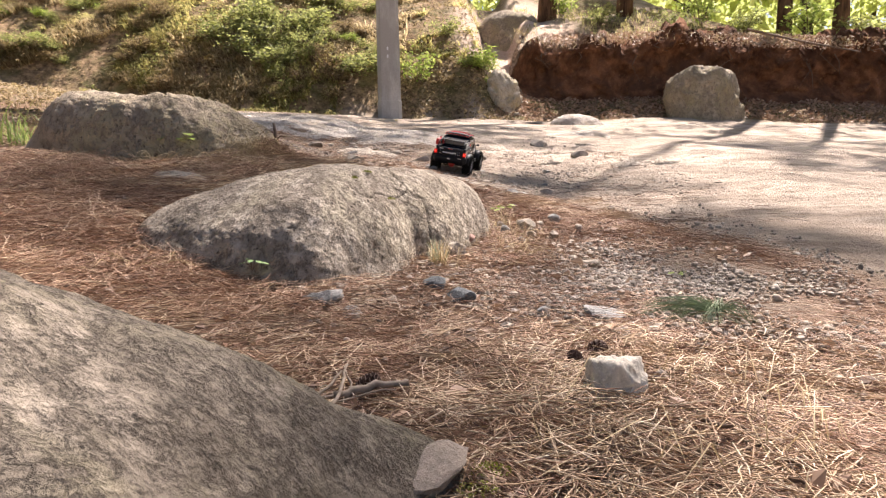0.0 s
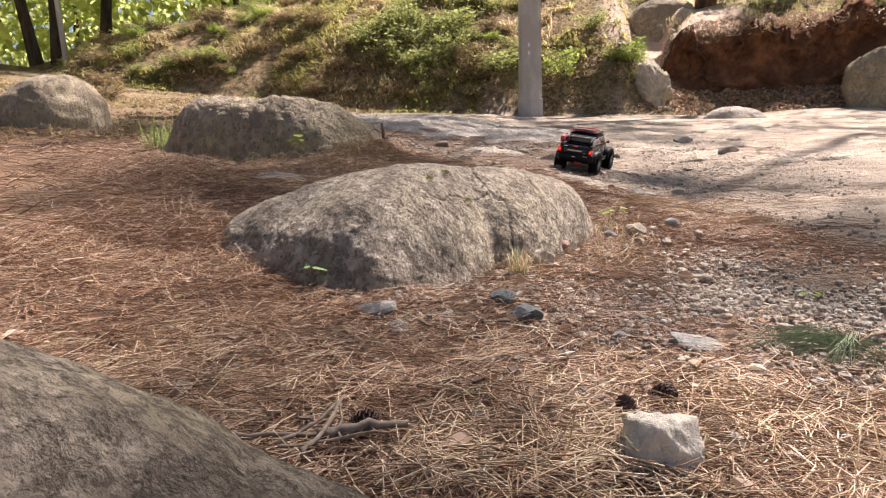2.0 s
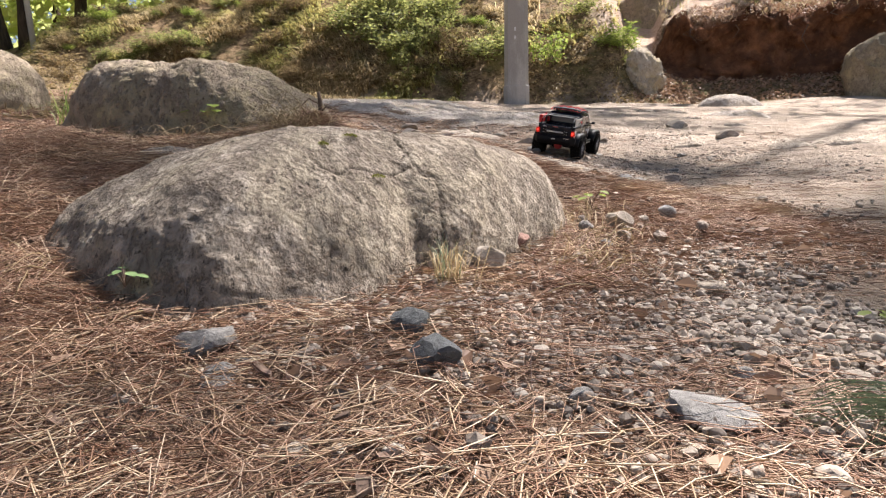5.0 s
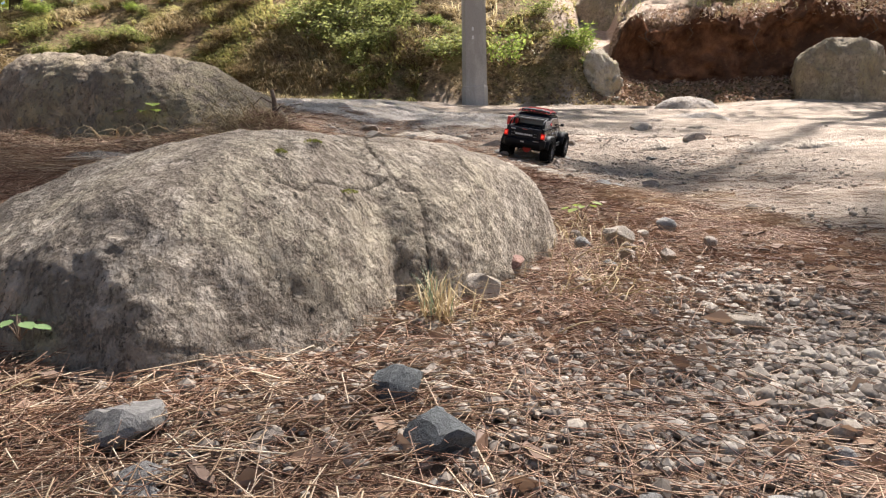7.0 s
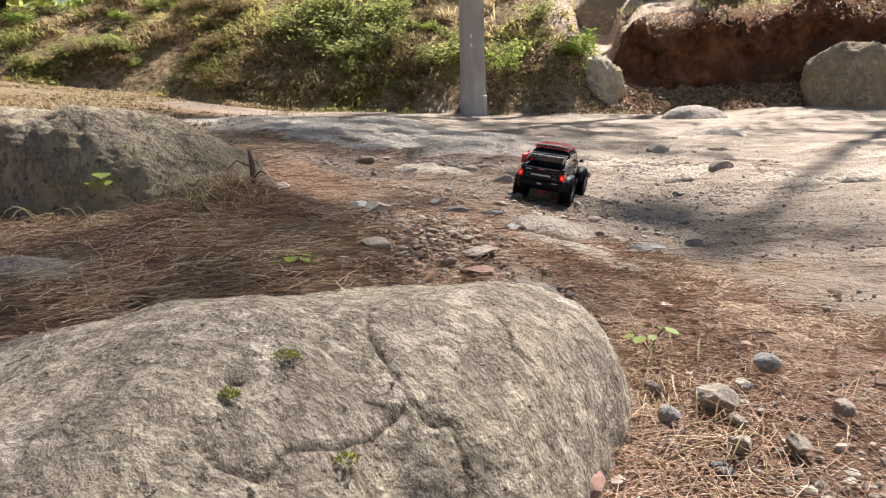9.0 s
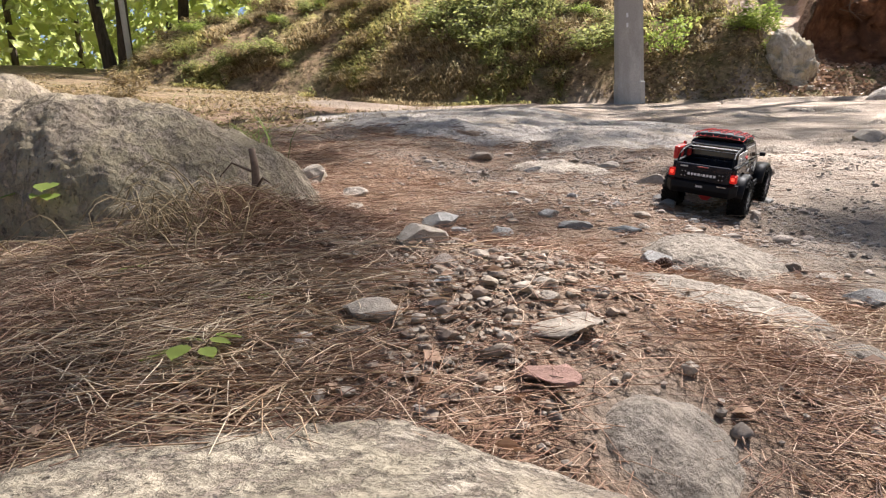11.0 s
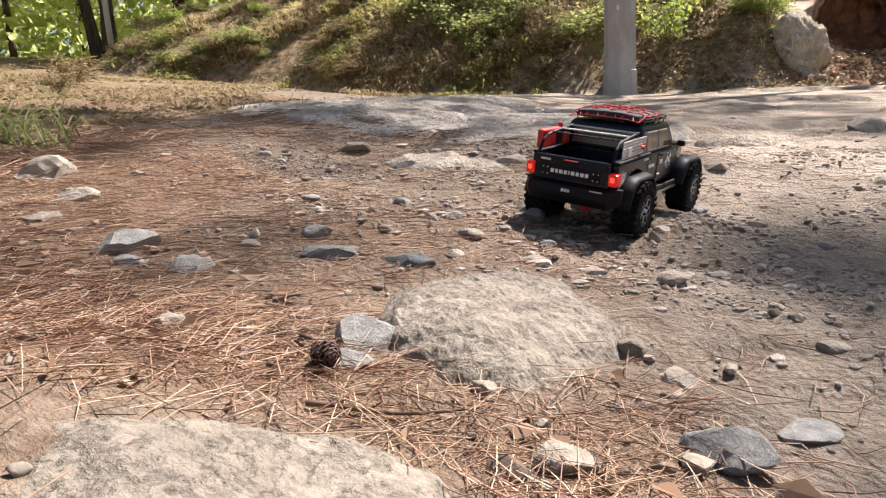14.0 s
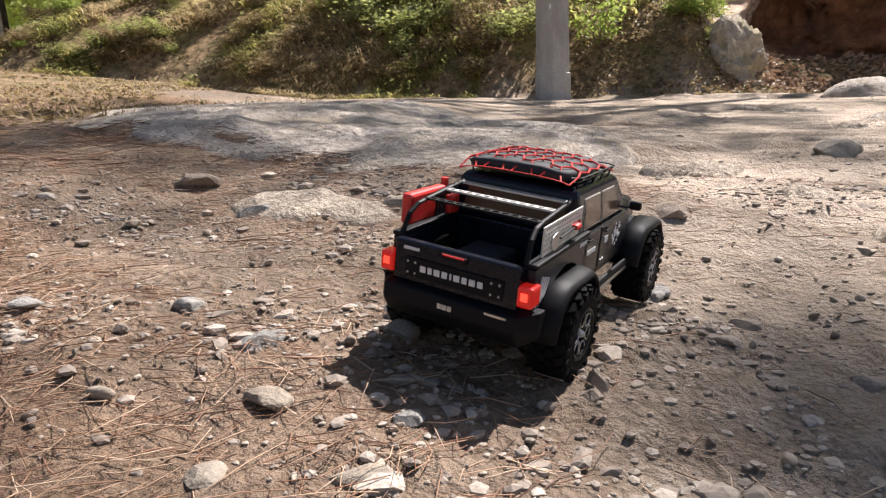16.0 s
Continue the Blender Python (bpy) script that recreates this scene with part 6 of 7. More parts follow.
# ---- stones ----
def stone_mesh(name, rng, size, material, detail=2):
    """An angular stone: a ball cut by random planes, then roughened."""
    bm = bmesh.new()
    bmesh.ops.create_icosphere(bm, subdivisions=detail + 1, radius=1.0)
    P = np.array([v.co for v in bm.verts])
    for k in range(rng.integers(6, 10)):
        n = rng.normal(size=3)
        n /= np.linalg.norm(n)
        d = rng.uniform(0.50, 0.82)
        over = np.maximum(P @ n - d, 0)
        P = P - over[:, None] * n
    P = P * np.array(size) / 2
    s = max(size)
    P = P + 0.05 * s * fractal(P[:, 0], P[:, 1], P[:, 2], 5 / s, 3, 0.6, int(rng.integers(1, 999)))[:, None]
    for v, p in zip(bm.verts, P):
        v.co = p
    return bm_mesh(name, bm, material)


def stone(name, x, y, width, kind, label, high=0.55, deep=0.75, turn=None, seed=0, group=""):
    rng = np.random.default_rng(int(seed * 7919 + 1000 * abs(x) + 100 * y))
    me = stone_mesh(name, rng, (width, width * deep, width * high), kind)
    ob = new(name, me)
    z = float(top(x, y)) + width * high * (0.16 if y < 3.4 else 0.02)
    ob.matrix_basis = pose(x, y, z, rng.uniform(-9, 9), rng.uniform(-9, 9), rng.uniform(0, 360) if turn is None else turn)
    return tagged(ob, label, "stone", group)


def block_stone(name, x, y, size, turn, material, label, seed):
    """A squarish broken block: flat worn top, a hollowed front face, chipped corners."""
    bm = bmesh.new()
    bmesh.ops.create_cube(bm, size=1.0)
    bmesh.ops.subdivide_edges(bm, edges=bm.edges[:], cuts=15, use_grid_fill=True)
    P = np.array([v.co for v in bm.verts])
    P = P * (1 - 0.13 * (np.linalg.norm(P, axis=1)[:, None] - 0.5))
    for n, d in (((0.6, -0.7, 0.5), 0.50), ((-0.7, -0.5, 0.5), 0.56), ((-0.5, -0.8, -0.45), 0.44), ((0.7, 0.2, -0.6), 0.55), ((0.1, 0.7, 0.7), 0.55), ((0.75, -0.65, -0.1), 0.56)):
        n = np.array(n) / np.linalg.norm(n)
        P = P - np.maximum(P @ n - d, 0)[:, None] * n
    P = P * np.array(size)
    k = fractal(P[:, 0], P[:, 1], P[:, 2], 28, 4, 0.6, seed)
    P = P + (0.009 * k + 0.0045 * sstep(0.05, 0.12, fractal(P[:, 0], P[:, 1], P[:, 2], 55, 3, 0.6, seed + 3)))[:, None] * P / np.linalg.norm(P, axis=1)[:, None]
    for v, p in zip(bm.verts, P):
        v.co = p
    ob = new(name, bm_mesh(name, bm, material, True))
    ob.matrix_basis = pose(x, y, float(top(x, y)) + size[2] * 0.06, -3, 2, turn)
    return tagged(ob, label, "stone")


block_stone("angular_stone", 0.226, 0.832, (0.068, 0.062, 0.092), 8, M_CREAM_STONE, "blocky pale beige stone with a flat top on pine needles", 1)
stone("flat_stone", 0.325, 1.30, 0.105, M_GREY_STONE, "flat grey slate-like stone lying in pine litter", 0.22, 0.62, -10, 2)
stone("round_stone", -0.262, 1.37, 0.100, M_GREY_STONE, "rounded grey stone in pine needles", 0.6, 0.8, 0, 3)
stone("dark_stone", 0.040, 1.385, 0.078, M_DARK_STONE, "dark grey blocky stone in front of the boulder", 0.75, 0.85, 30, 4)
stone("dark_stone", -0.020, 1.48, 0.076, M_DARK_STONE, "dark grey jagged stone in front of the boulder", 0.75, 0.8, 70, 5)
ob = stone("red_stone", -0.100, 2.553, 0.080, M_RED_STONE, "flat reddish brick-like stone fragment", 0.28, 0.6, -15, 6)
ob.location.z += 0.012
stone("grey_block", -0.035, 3.405, 0.115, M_GREY_STONE, "grey block of stone against the pale rock", 0.7, 0.8, 35, 7)
stone("flat_stone", -0.015, 3.310, 0.080, M_GREY_STONE, "flat light grey stone beside the grey block", 0.28, 0.6, 10, 8)
stone("flat_stone", -0.114, 2.671, 0.141, M_WHITE_STONE, "wide pale flat stone among broken gravel", 0.13, 0.55, 5, 10)
stone("grey_block", 0.352, 3.345, 0.085, M_GREY_STONE, "grey lump of stone sunk in pine litter", 0.5, 0.7, -20, 13)
ob = stone("tan_block", -0.315, 2.575, 0.085, M_WHITE_STONE, "long pale stone lying in needles", 0.42, 0.55, 25, 14)
ob.location.z += 0.012
stone("tan_block", -0.388, 2.881, 0.102, M_WHITE_STONE, "broken tan block of stone in pine needles", 0.6, 0.7, 25, 11)
stone("tan_stone", 0.034, 1.815, 0.082, M_WHITE_STONE, "tan stone wedged under the boulder's edge", 0.85, 0.7, 20, 9)
ob = stone("red_stone", 0.050, 1.935, 0.125, M_RED_STONE, "flat reddish brick-like piece against the boulder", 0.32, 0.6, 45, 12)
ob.location.z += 0.02

stone("pale_stone", -0.365, 2.498, 0.042, M_CREAM_STONE, "small rounded whitish stone among needles", 0.6, 0.8, 15, 15)

stone("flat_stone", -0.146, 3.733, 0.108, M_DARK_STONE, "flat dark grey slate lying on the track", 0.26, 0.5, 12, 16)
LOOSE_NEAR = [(-0.427, 0.978, 0.045, 2), (-0.195, 0.927, 0.020, 1), (-0.180, 0.920, 0.015, 1), (0.022, 0.950, 0.040, 2), (-0.602, 1.290, 0.040, 1), (0.00, 1.365, 0.024, 1), (-0.190, 1.30, 0.052, 0), (-0.189, 1.345, 0.032, 0), (-0.03, 1.15, 0.030, 1), (-0.184, 1.275, 0.044, 0), (-0.006, 1.66, 0.034, 1), (0.05, 1.60, 0.026, 1),
              (0.02, 1.70, 0.03, 0), (0.408, 1.785, 0.070, 1), (-0.006, 1.663, 0.045, 1), (-0.052, 1.700, 0.034, 1), (0.048, 1.642, 0.048, 0), (0.203, 1.315, 0.034, 0), (-0.112, 1.354, 0.045, 2), (0.498, 1.44, 0.043, 1), (0.38, 1.42, 0.030, 0), (0.10, 1.24, 0.03, 2), (0.45, 1.10, 0.05, 2), (-0.10, 1.33, 0.028, 1), (0.16, 1.45, 0.03, 2)]
LOOSE_MID = [(-0.337, 2.55, 0.063, 1), (-0.264, 2.641, 0.052, 1), (-0.306, 2.783, 0.048, 2), (-0.064, 2.89, 0.034, 1), (-0.082, 2.793, 0.041, 0),
             (-0.01, 3.03, 0.05, 2), (-0.149, 2.77, 0.04, 1), (-0.212, 2.753, 0.036, 2), (-0.133, 2.729, 0.033, 1), (0.229, 3.255, 0.062, 1), (0.02, 3.89, 0.062, 1), (-0.13, 4.61, 0.12, 1), (0.30, 3.48, 0.05, 1), (0.42, 3.42, 0.06, 0), (0.56, 3.52, 0.07, 2), (0.128, 3.34, 0.040, 1), (0.472, 3.67, 0.045, 1), (0.244, 3.53, 0.036, 2), (-0.277, 2.707, 0.032, 0)]
LOOSE_FAR = [(-0.633, 3.58, 0.130, 0), (-0.546, 3.51, 0.055, 0), (-0.441, 3.53, 0.073, 0), (-0.45, 3.69, 0.043, 2), (-0.275, 3.675, 0.095, 0), (-0.366, 3.79, 0.060, 0), (-0.272, 3.754, 0.026, 1), (-0.138, 3.602, 0.030, 2), (-0.18, 3.581, 0.016, 1), (-0.10, 3.82, 0.04, 1), (0.03, 3.98, 0.04, 0), (-0.241, 3.30, 0.047, 1), (0.263, 3.93, 0.064, 2), (-0.199, 4.08, 0.080, 0),
             (-0.055, 4.18, 0.053, 0), (-0.015, 4.29, 0.091, 0), (-0.546, 4.03, 0.063, 0), (-0.36, 4.13, 0.047, 0), (0.206, 4.14, 0.030, 2), (0.265, 4.57, 0.061, 0), (-0.63, 4.73, 0.110, 0), (-0.119, 3.95, 0.050, 1), (-0.008, 4.06, 0.046, 1)]
LOOSE_TRACK = [(-1.02, 3.79, 0.083, 1), (-0.936, 3.637, 0.075, 1), (-1.249, 3.874, 0.15, 1), (0.30, 5.05, 0.10, 2), (0.75, 4.7, 0.09, 0), (-0.95, 4.9, 0.12, 2), (-0.35, 4.95, 0.12, 1), (0.1, 5.0, 0.10, 1), (0.9, 6.1, 0.16, 1), (-0.1, 4.65, 0.07, 1), (0.62, 3.95, 0.05, 0), (1.1, 5.2, 0.13, 2)]
KINDS = ((M_GREY_STONE, "grey_stone", "loose grey stone half set in the ground"), (M_WHITE_STONE, "pale_stone", "loose pale stone half set in the ground"), (M_BROWN_STONE, "brown_stone", "loose brown stone half set in the ground"))
for group in (LOOSE_NEAR, LOOSE_MID, LOOSE_FAR, LOOSE_TRACK):
    for k, (x, y, w, kind) in enumerate(group):
        mat, name, label = KINDS[kind]
        far = y > 3.4
        stone(name, x, y, w * (1.22 if far else 1.0), mat, label, (0.42, 0.34, 0.55)[k % 3] if far else (0.5, 0.38, 0.6)[k % 3], (0.75, 0.6, 0.85)[k % 3], None, 20 + k, "loose stones of the yard")

for k, (x, y, w, kind) in enumerate([(0.282, 2.187, 0.066, 1), (0.301, 2.148, 0.036, 2), (0.208, 2.148, 0.042, 0), (0.287, 2.085, 0.044, 1), (0.36, 2.09, 0.04, 2), (0.20, 2.24, 0.035, 2), (0.40, 2.34, 0.05, 0), (0.34, 2.26, 0.032, 1), (0.25, 2.03, 0.03, 0), (0.46, 2.20, 0.045, 2)]):
    mat, name, label = KINDS[kind]
    ob = stone(name, x, y, w, mat, label, 0.7, 0.75, None, 120 + k, "loose stones of the yard")
    ob.location.z += 0.3 * w
stone("round_stone", 0.206, 4.160, 0.034, M_BROWN_STONE, "small dark stone standing on end behind the truck", 1.3, 0.8, 10, 140)
stone("grey_block", -0.075, 4.250, 0.115, M_GREY_STONE, "grey stone block under the truck's wheel", 0.42, 0.8, 30, 141)
stone("grey_block", 0.265, 4.595, 0.075, M_GREY_STONE, "flat grey stone beside the truck's wheel", 0.3, 0.7, 10, 142)

ob = stone("tan_stone", -0.015, 0.630, 0.135, M_BROWN_STONE, "tan stone lying against the boulder's end", 0.38, 0.6, 60, 90)
ob.location.z = 0.040


def gravel(name, label, n, rng, places, sizes, flat=0.6, detail=1, material=None, rise=0.10, smooth=False):
    """Small stones, joined: each a lump cut by a few planes."""
    bm = bmesh.new()
    bmesh.ops.create_icosphere(bm, subdivisions=detail, radius=1.0)
    V0 = np.array([v.co for v in bm.verts])
    F0 = np.array([[v.index for v in f.verts] for f in bm.faces])
    bm.free()
    shape = V0[None] * (1 + (0.25 if detail == 1 else 0.08) * rng.uniform(-1, 1, (n, len(V0), 1)))
    for k in range(0 if detail == 1 else 8):
        cut = rng.normal(size=(n, 1, 3))
        cut /= np.linalg.norm(cut, axis=2, keepdims=True)
        over = np.maximum((shape * cut).sum(2, keepdims=True) - rng.uniform(0.38, 0.75, (n, 1, 1)), 0)
        shape = shape - over * cut
    shape[:, :, 2] *= flat
    a = rng.uniform(0, 2 * np.pi, n)
    c, s = np.cos(a)[:, None], np.sin(a)[:, None]
    stretch = rng.uniform(0.7, 1.5, n)[:, None]
    x, y = shape[:, :, 0] * stretch, shape[:, :, 1]
    P = np.stack([c * x - s * y, s * x + c * y, shape[:, :, 2]], -1) * (sizes / 2)[:, None, None]
    z = top(places[:, 0], places[:, 1]) + sizes * rise
    P = P + np.concatenate([places, z[:, None]], 1)[:, None, :]
    F = F0[None] + (np.arange(n) * len(V0))[:, None, None]
    me = mesh_from(name, P.reshape(-1, 3), F.reshape(-1, 3), material or M_GRAVEL, smooth)
    return tagged(new(name, me), label, "gravel", kind="stuff")


def scatter(rng, n, x0, x1, y0, y1, weight):
    """Places in a rectangle, thinned by a weight of 0..1."""
    out = []
    have = 0
    while have < n:
        p = np.stack([rng.uniform(x0, x1, n), rng.uniform(y0, y1, n)], -1)
        p = p[rng.random(n) < weight(p[:, 0], p[:, 1])]
        out.append(p)
        have += len(p)
    return np.concatenate(out)[:n]


def stony(x, y):
    w = 1.1 * bump(x, y, 0.60, 1.60, 0.36, 0.40) + 0.55 * bump(x, y, 0.0, 1.55, 0.25, 0.2) + 0.02
    return np.clip(w * (0.55 + 0.9 * fractal(x, y, 0, 5, 2, 0.5, 71)), 0, 1) * (1 - bare_rock(x, y))


rng_stone = np.random.default_rng(5)
p = scatter(rng_stone, 8000, -0.4, 1.2, 0.8, 3.0, stony)
gravel("gravel", "fine pale gravel and grit on the dirt", len(p), rng_stone, p, rng_stone.gamma(2.0, 0.0021, len(p)) + 0.0045, 0.95, 1, M_GRAVEL, 0.30)
p = scatter(rng_stone, 1700, -1.1, 1.2, 0.8, 5.2, stony)
gravel("pebbles", "loose pebbles and broken stone on the dirt", len(p), rng_stone, p, rng_stone.gamma(2.2, 0.0030, len(p)) + 0.006, 0.9, 2, M_GRAVEL, 0.22, True)
p = scatter(rng_stone, 2300, -1.1, 0.5, 2.3, 3.6, lambda x, y: np.clip((1.1 * bump(x, y, -0.22, 2.74, 0.34, 0.24) + 0.04) * (0.6 + 0.9 * fractal(x, y, 0, 5, 2, 0.5, 72)), 0, 1) * (1 - bare_rock(x, y)))
gravel("broken_stone", "broken tan stone chips lying between pine needles", len(p), rng_stone, p, rng_stone.gamma(2.0, 0.0038, len(p)) + 0.004, 0.6, 2, M_SHARD, 0.15)
RUBBLE = [(-0.22, 4.12, 0.14), (-0.03, 4.22, 0.12), (0.10, 4.26, 0.12), (0.30, 4.40, 0.16), (0.12, 3.96, 0.16), (-0.30, 4.58, 0.12), (-0.55, 4.95, 0.20), (-0.38, 5.12, 0.18), (0.62, 5.35, 0.22), (0.35, 3.92, 0.14), (-0.50, 4.02, 0.12), (-0.80, 5.30, 0.25), (0.85, 4.6, 0.2), (0.50, 4.05, 0.12), (-0.9, 4.5, 0.2)]


def rubbly(x, y):
    """Where broken rock lies thick on the track, 0..1."""
    w = sum(bump(x, y, a, b, r, r * 0.8) for a, b, r in RUBBLE)
    return np.clip(w, 0, 1) * (1 - bare_rock(x, y))


p = scatter(rng_stone, 5000, -1.3, 1.5, 3.3, 5.6, lambda x, y: (0.16 * (1 - bare_rock(x, y)) * np.clip(1 + 1.8 * fractal(x, y, 0, 2.6, 3, 0.55, 74), 0, 1) + 0.8 * rubbly(x, y)) * sstep(6.4, 4.2, y))
gravel("track_grit", "fine stone grit and crumbs on the dirt track", len(p), rng_stone, p, rng_stone.gamma(2.0, 0.0022, len(p)) + 0.003, 0.7, 1, M_CHIP, 0.10)
p = scatter(rng_stone, 2300, -1.4, 1.6, 3.35, 6.2, lambda x, y: 0.05 * (1 - bare_rock(x, y)) * np.clip(1 + 1.5 * fractal(x, y, 0, 2.6, 3, 0.55, 74), 0, 1) + 0.8 * rubbly(x, y))
gravel("track_chips", "flat stone chips trodden into the dirt track", len(p), rng_stone, p, rng_stone.gamma(1.6, 0.0046, len(p)) + 0.004, 0.5, 1, M_CHIP, 0.03)
p = scatter(rng_stone, 230, -1.2, 1.1, 3.5, 5.8, lambda x, y: 0.01 + rubbly(x, y))
gravel("track_rubble", "broken grey rock lying in patches on the track", len(p), rng_stone, p, rng_stone.gamma(2.2, 0.0075, len(p)) + 0.012, 0.5, 2, M_CHIP, 0.0)
p = scatter(rng_stone, 300, -3.5, 3.5, 4.8, 10.5, lambda x, y: np.clip(0.25 + 0.9 * fractal(x, y, 0, 1.3, 2, 0.5, 73), 0, 1))
gravel("track_stones", "scattered stones along the dirt track", len(p), rng_stone, p, rng_stone.gamma(2.0, 0.010, len(p)) + 0.012, 0.4, 2, M_TRACK_STONE, -0.04)


# ---- pine needles, stalks, twigs, cones ----
def needles(name, label, rng, P, length, thick, tilt, bent=True, material=None):
    """Dry needles: thin bent three-sided rods."""
    n = len(P)
    a = 5 * fractal(P[:, 0], P[:, 1], 0, 6, 2, 0.5, 131) + rng.normal(0, 0.9, n)
    e = rng.normal(0, tilt, n)
    way = np.stack([np.cos(a) * np.cos(e), np.sin(a) * np.cos(e), np.sin(e)], -1)
    side = np.stack([-np.sin(a), np.cos(a), np.zeros(n)], -1)
    up = np.cross(way, side)
    L = (length * rng.uniform(0.55, 1.25, n))[:, None]
    bend = (rng.normal(0, 0.15, n))[:, None] * side + (rng.uniform(-0.02, 0.05, n))[:, None] * np.array((0, 0, 1.0))
    rings = []
    for f, w in ((-0.5, 0.9), (0.0, 1.0), (0.5, 0.45)) if bent else ((-0.5, 0.9), (0.5, 0.6)):
        c = P + way * L * f + bend * L * (1 - 4 * f * f)
        r = thick * w
        rings.append(np.stack([c + r * (math.cos(k) * side + math.sin(k) * up) for k in (0.3, 2.4, 4.5)], 1))
    V = np.stack(rings, 1).reshape(-1, 3)
    f = []
    for s in (0, 3) if bent else (0,):
        for k in range(3):
            j = (k + 1) % 3
            f.append((s + k, s + j, s + 3 + j, s + 3 + k))
    F = (np.array(f)[None] + ((9 if bent else 6) * np.arange(n))[:, None, None]).reshape(-1, 4)
    return tagged(new(name, mesh_from(name, V, F, material or M_NEEDLE)), label, "pine needles", kind="stuff")


def lay(rng, p, low, high):
    z = top(p[:, 0], p[:, 1]) + rng.uniform(low, high, len(p))
    return np.concatenate([p, z[:, None]], 1)


rng_n = np.random.default_rng(8)
p = scatter(rng_n, 33000, -1.3, 1.05, 0.35, 3.45, lambda x, y: litter_amount(x, y) ** 1.3)
needles("pine_needles", "dense lower layer of broken brown pine needles", rng_n, lay(rng_n, p, 0.0, 0.010), 0.056, 0.00074, 0.10, False)
p = scatter(rng_n, 26000, -1.3, 1.05, 0.35, 3.45, lambda x, y: litter_amount(x, y) ** 1.6)
needles("pine_needles", "thick brown carpet of fallen pine needles", rng_n, lay(rng_n, p, 0.0, 0.017), 0.105, 0.00062, 0.15)
p = scatter(rng_n, 7000, -1.8, 1.4, 3.4, 5.4, lambda x, y: litter_amount(x, y) ** 1.3)
needles("pine_needles", "thin layer of fallen pine needles on the track", rng_n, lay(rng_n, p, 0.0, 0.008), 0.09, 0.0007, 0.10)
p = scatter(rng_n, 2400, -1.0, 1.5, 2.5, 5.6, lambda x, y: np.clip(0.5 + 1.2 * fractal(x, y, 0, 3, 3, 0.55, 135), 0, 1) * (1 - 0.8 * bare_rock(x, y)))
needles("pine_needles", "loose pine needles strewn over the dirt", rng_n, lay(rng_n, p, 0.0, 0.006), 0.09, 0.00075, 0.08)
p = scatter(rng_n, 6000, -4.2, -1.2, 0.6, 5.6, lambda x, y: litter_amount(x, y))
needles("pine_needles", "fallen pine needles at the edge of the yard", rng_n, lay(rng_n, p, 0.0, 0.02), 0.12, 0.0018, 0.2)


def drift(cx, cy, sx, sy, n, high):
    """A heap of needles blown against a rock."""
    p = np.stack([rng_n.normal(cx, sx, n), rng_n.normal(cy, sy, n)], -1)
    q = lay(rng_n, p, 0.0, 0.004)
    q[:, 2] += high * np.exp(-((p[:, 0] - cx) / sx) ** 2 / 2 - ((p[:, 1] - cy) / sy) ** 2 / 2) * rng_n.random(n)
    return q


heaps = [drift(-0.72, 1.52, 0.16, 0.10, 1500, 0.03), drift(-0.40, 1.36, 0.14, 0.06, 700, 0.008), drift(-0.75, 2.87, 0.05, 0.07, 1500, 0.075),
         drift(-1.12, 2.60, 0.18, 0.06, 1100, 0.02), drift(-1.6, 2.66, 0.25, 0.08, 1300, 0.06), drift(0.24, 2.05, 0.06, 0.16, 400, 0.02), drift(-0.75, 2.45, 0.12, 0.12, 900, 0.03),
         drift(-0.95, 1.75, 0.16, 0.14, 1300, 0.08), drift(-1.25, 2.2, 0.20, 0.16, 1300, 0.08), drift(-1.6, 2.4, 0.25, 0.15, 1200, 0.09), drift(-1.1, 1.35, 0.2, 0.15, 1000, 0.06)]
needles("needle_heap", "tangled heaps of brown needles against the boulders", rng_n, np.concatenate(heaps), 0.11, 0.00065, 0.28, True, M_HEAP)


def stalks(name, label, places, rng, length, width, lean, material, category="grass"):
    P = np.array([(x, y, float(top(x, y)) - 0.005) for x, y in places])
    return tagged(new(name, blades(name, P, rng, length, width, lean, material)), label, category, kind="stuff")


rng_s = np.random.default_rng(15)
near = [(rng_s.uniform(0.10, 0.55), rng_s.uniform(0.60, 0.92)) for k in range(70)]
stalks("dry_stalks", "dry straw stalks beside the boulder", near, rng_s, 0.10, 0.0010, 1.5, M_STRAW)
flat = scatter(rng_s, 2800, -0.05, 0.85, 0.5, 1.35, lambda x, y: np.clip(0.45 + 1.3 * fractal(x, y, 0, 5, 3, 0.55, 137), 0, 1) * sstep(1.35, 0.95, y))
needles("straw_litter", "pale dry straw lying flat over the needles", rng_s, lay(rng_s, flat, 0.006, 0.020), 0.075, 0.0009, 0.12, True, M_STRAW_LITTER)
flat = scatter(rng_s, 4200, -1.4, 0.1, 0.75, 2.3, lambda x, y: np.clip(0.35 + 1.3 * fractal(x, y, 0, 4, 3, 0.55, 141), 0, 1))
needles("straw_litter", "pale dry needles lying flat over the brown carpet", rng_s, lay(rng_s, flat, 0.006, 0.018), 0.08, 0.0009, 0.10, False, M_STRAW_LITTER)
flat = scatter(rng_s, 1600, 0.0, 0.75, 2.45, 3.25, lambda x, y: np.clip(0.4 + 1.3 * fractal(x, y, 0, 5, 3, 0.55, 143), 0, 1) * (1 - bare_rock(x, y)))
needles("straw_litter", "pale dry needles lying flat beside the pale rocks", rng_s, lay(rng_s, flat, 0.004, 0.014), 0.10, 0.0006, 0.10, True, M_STRAW_LITTER)
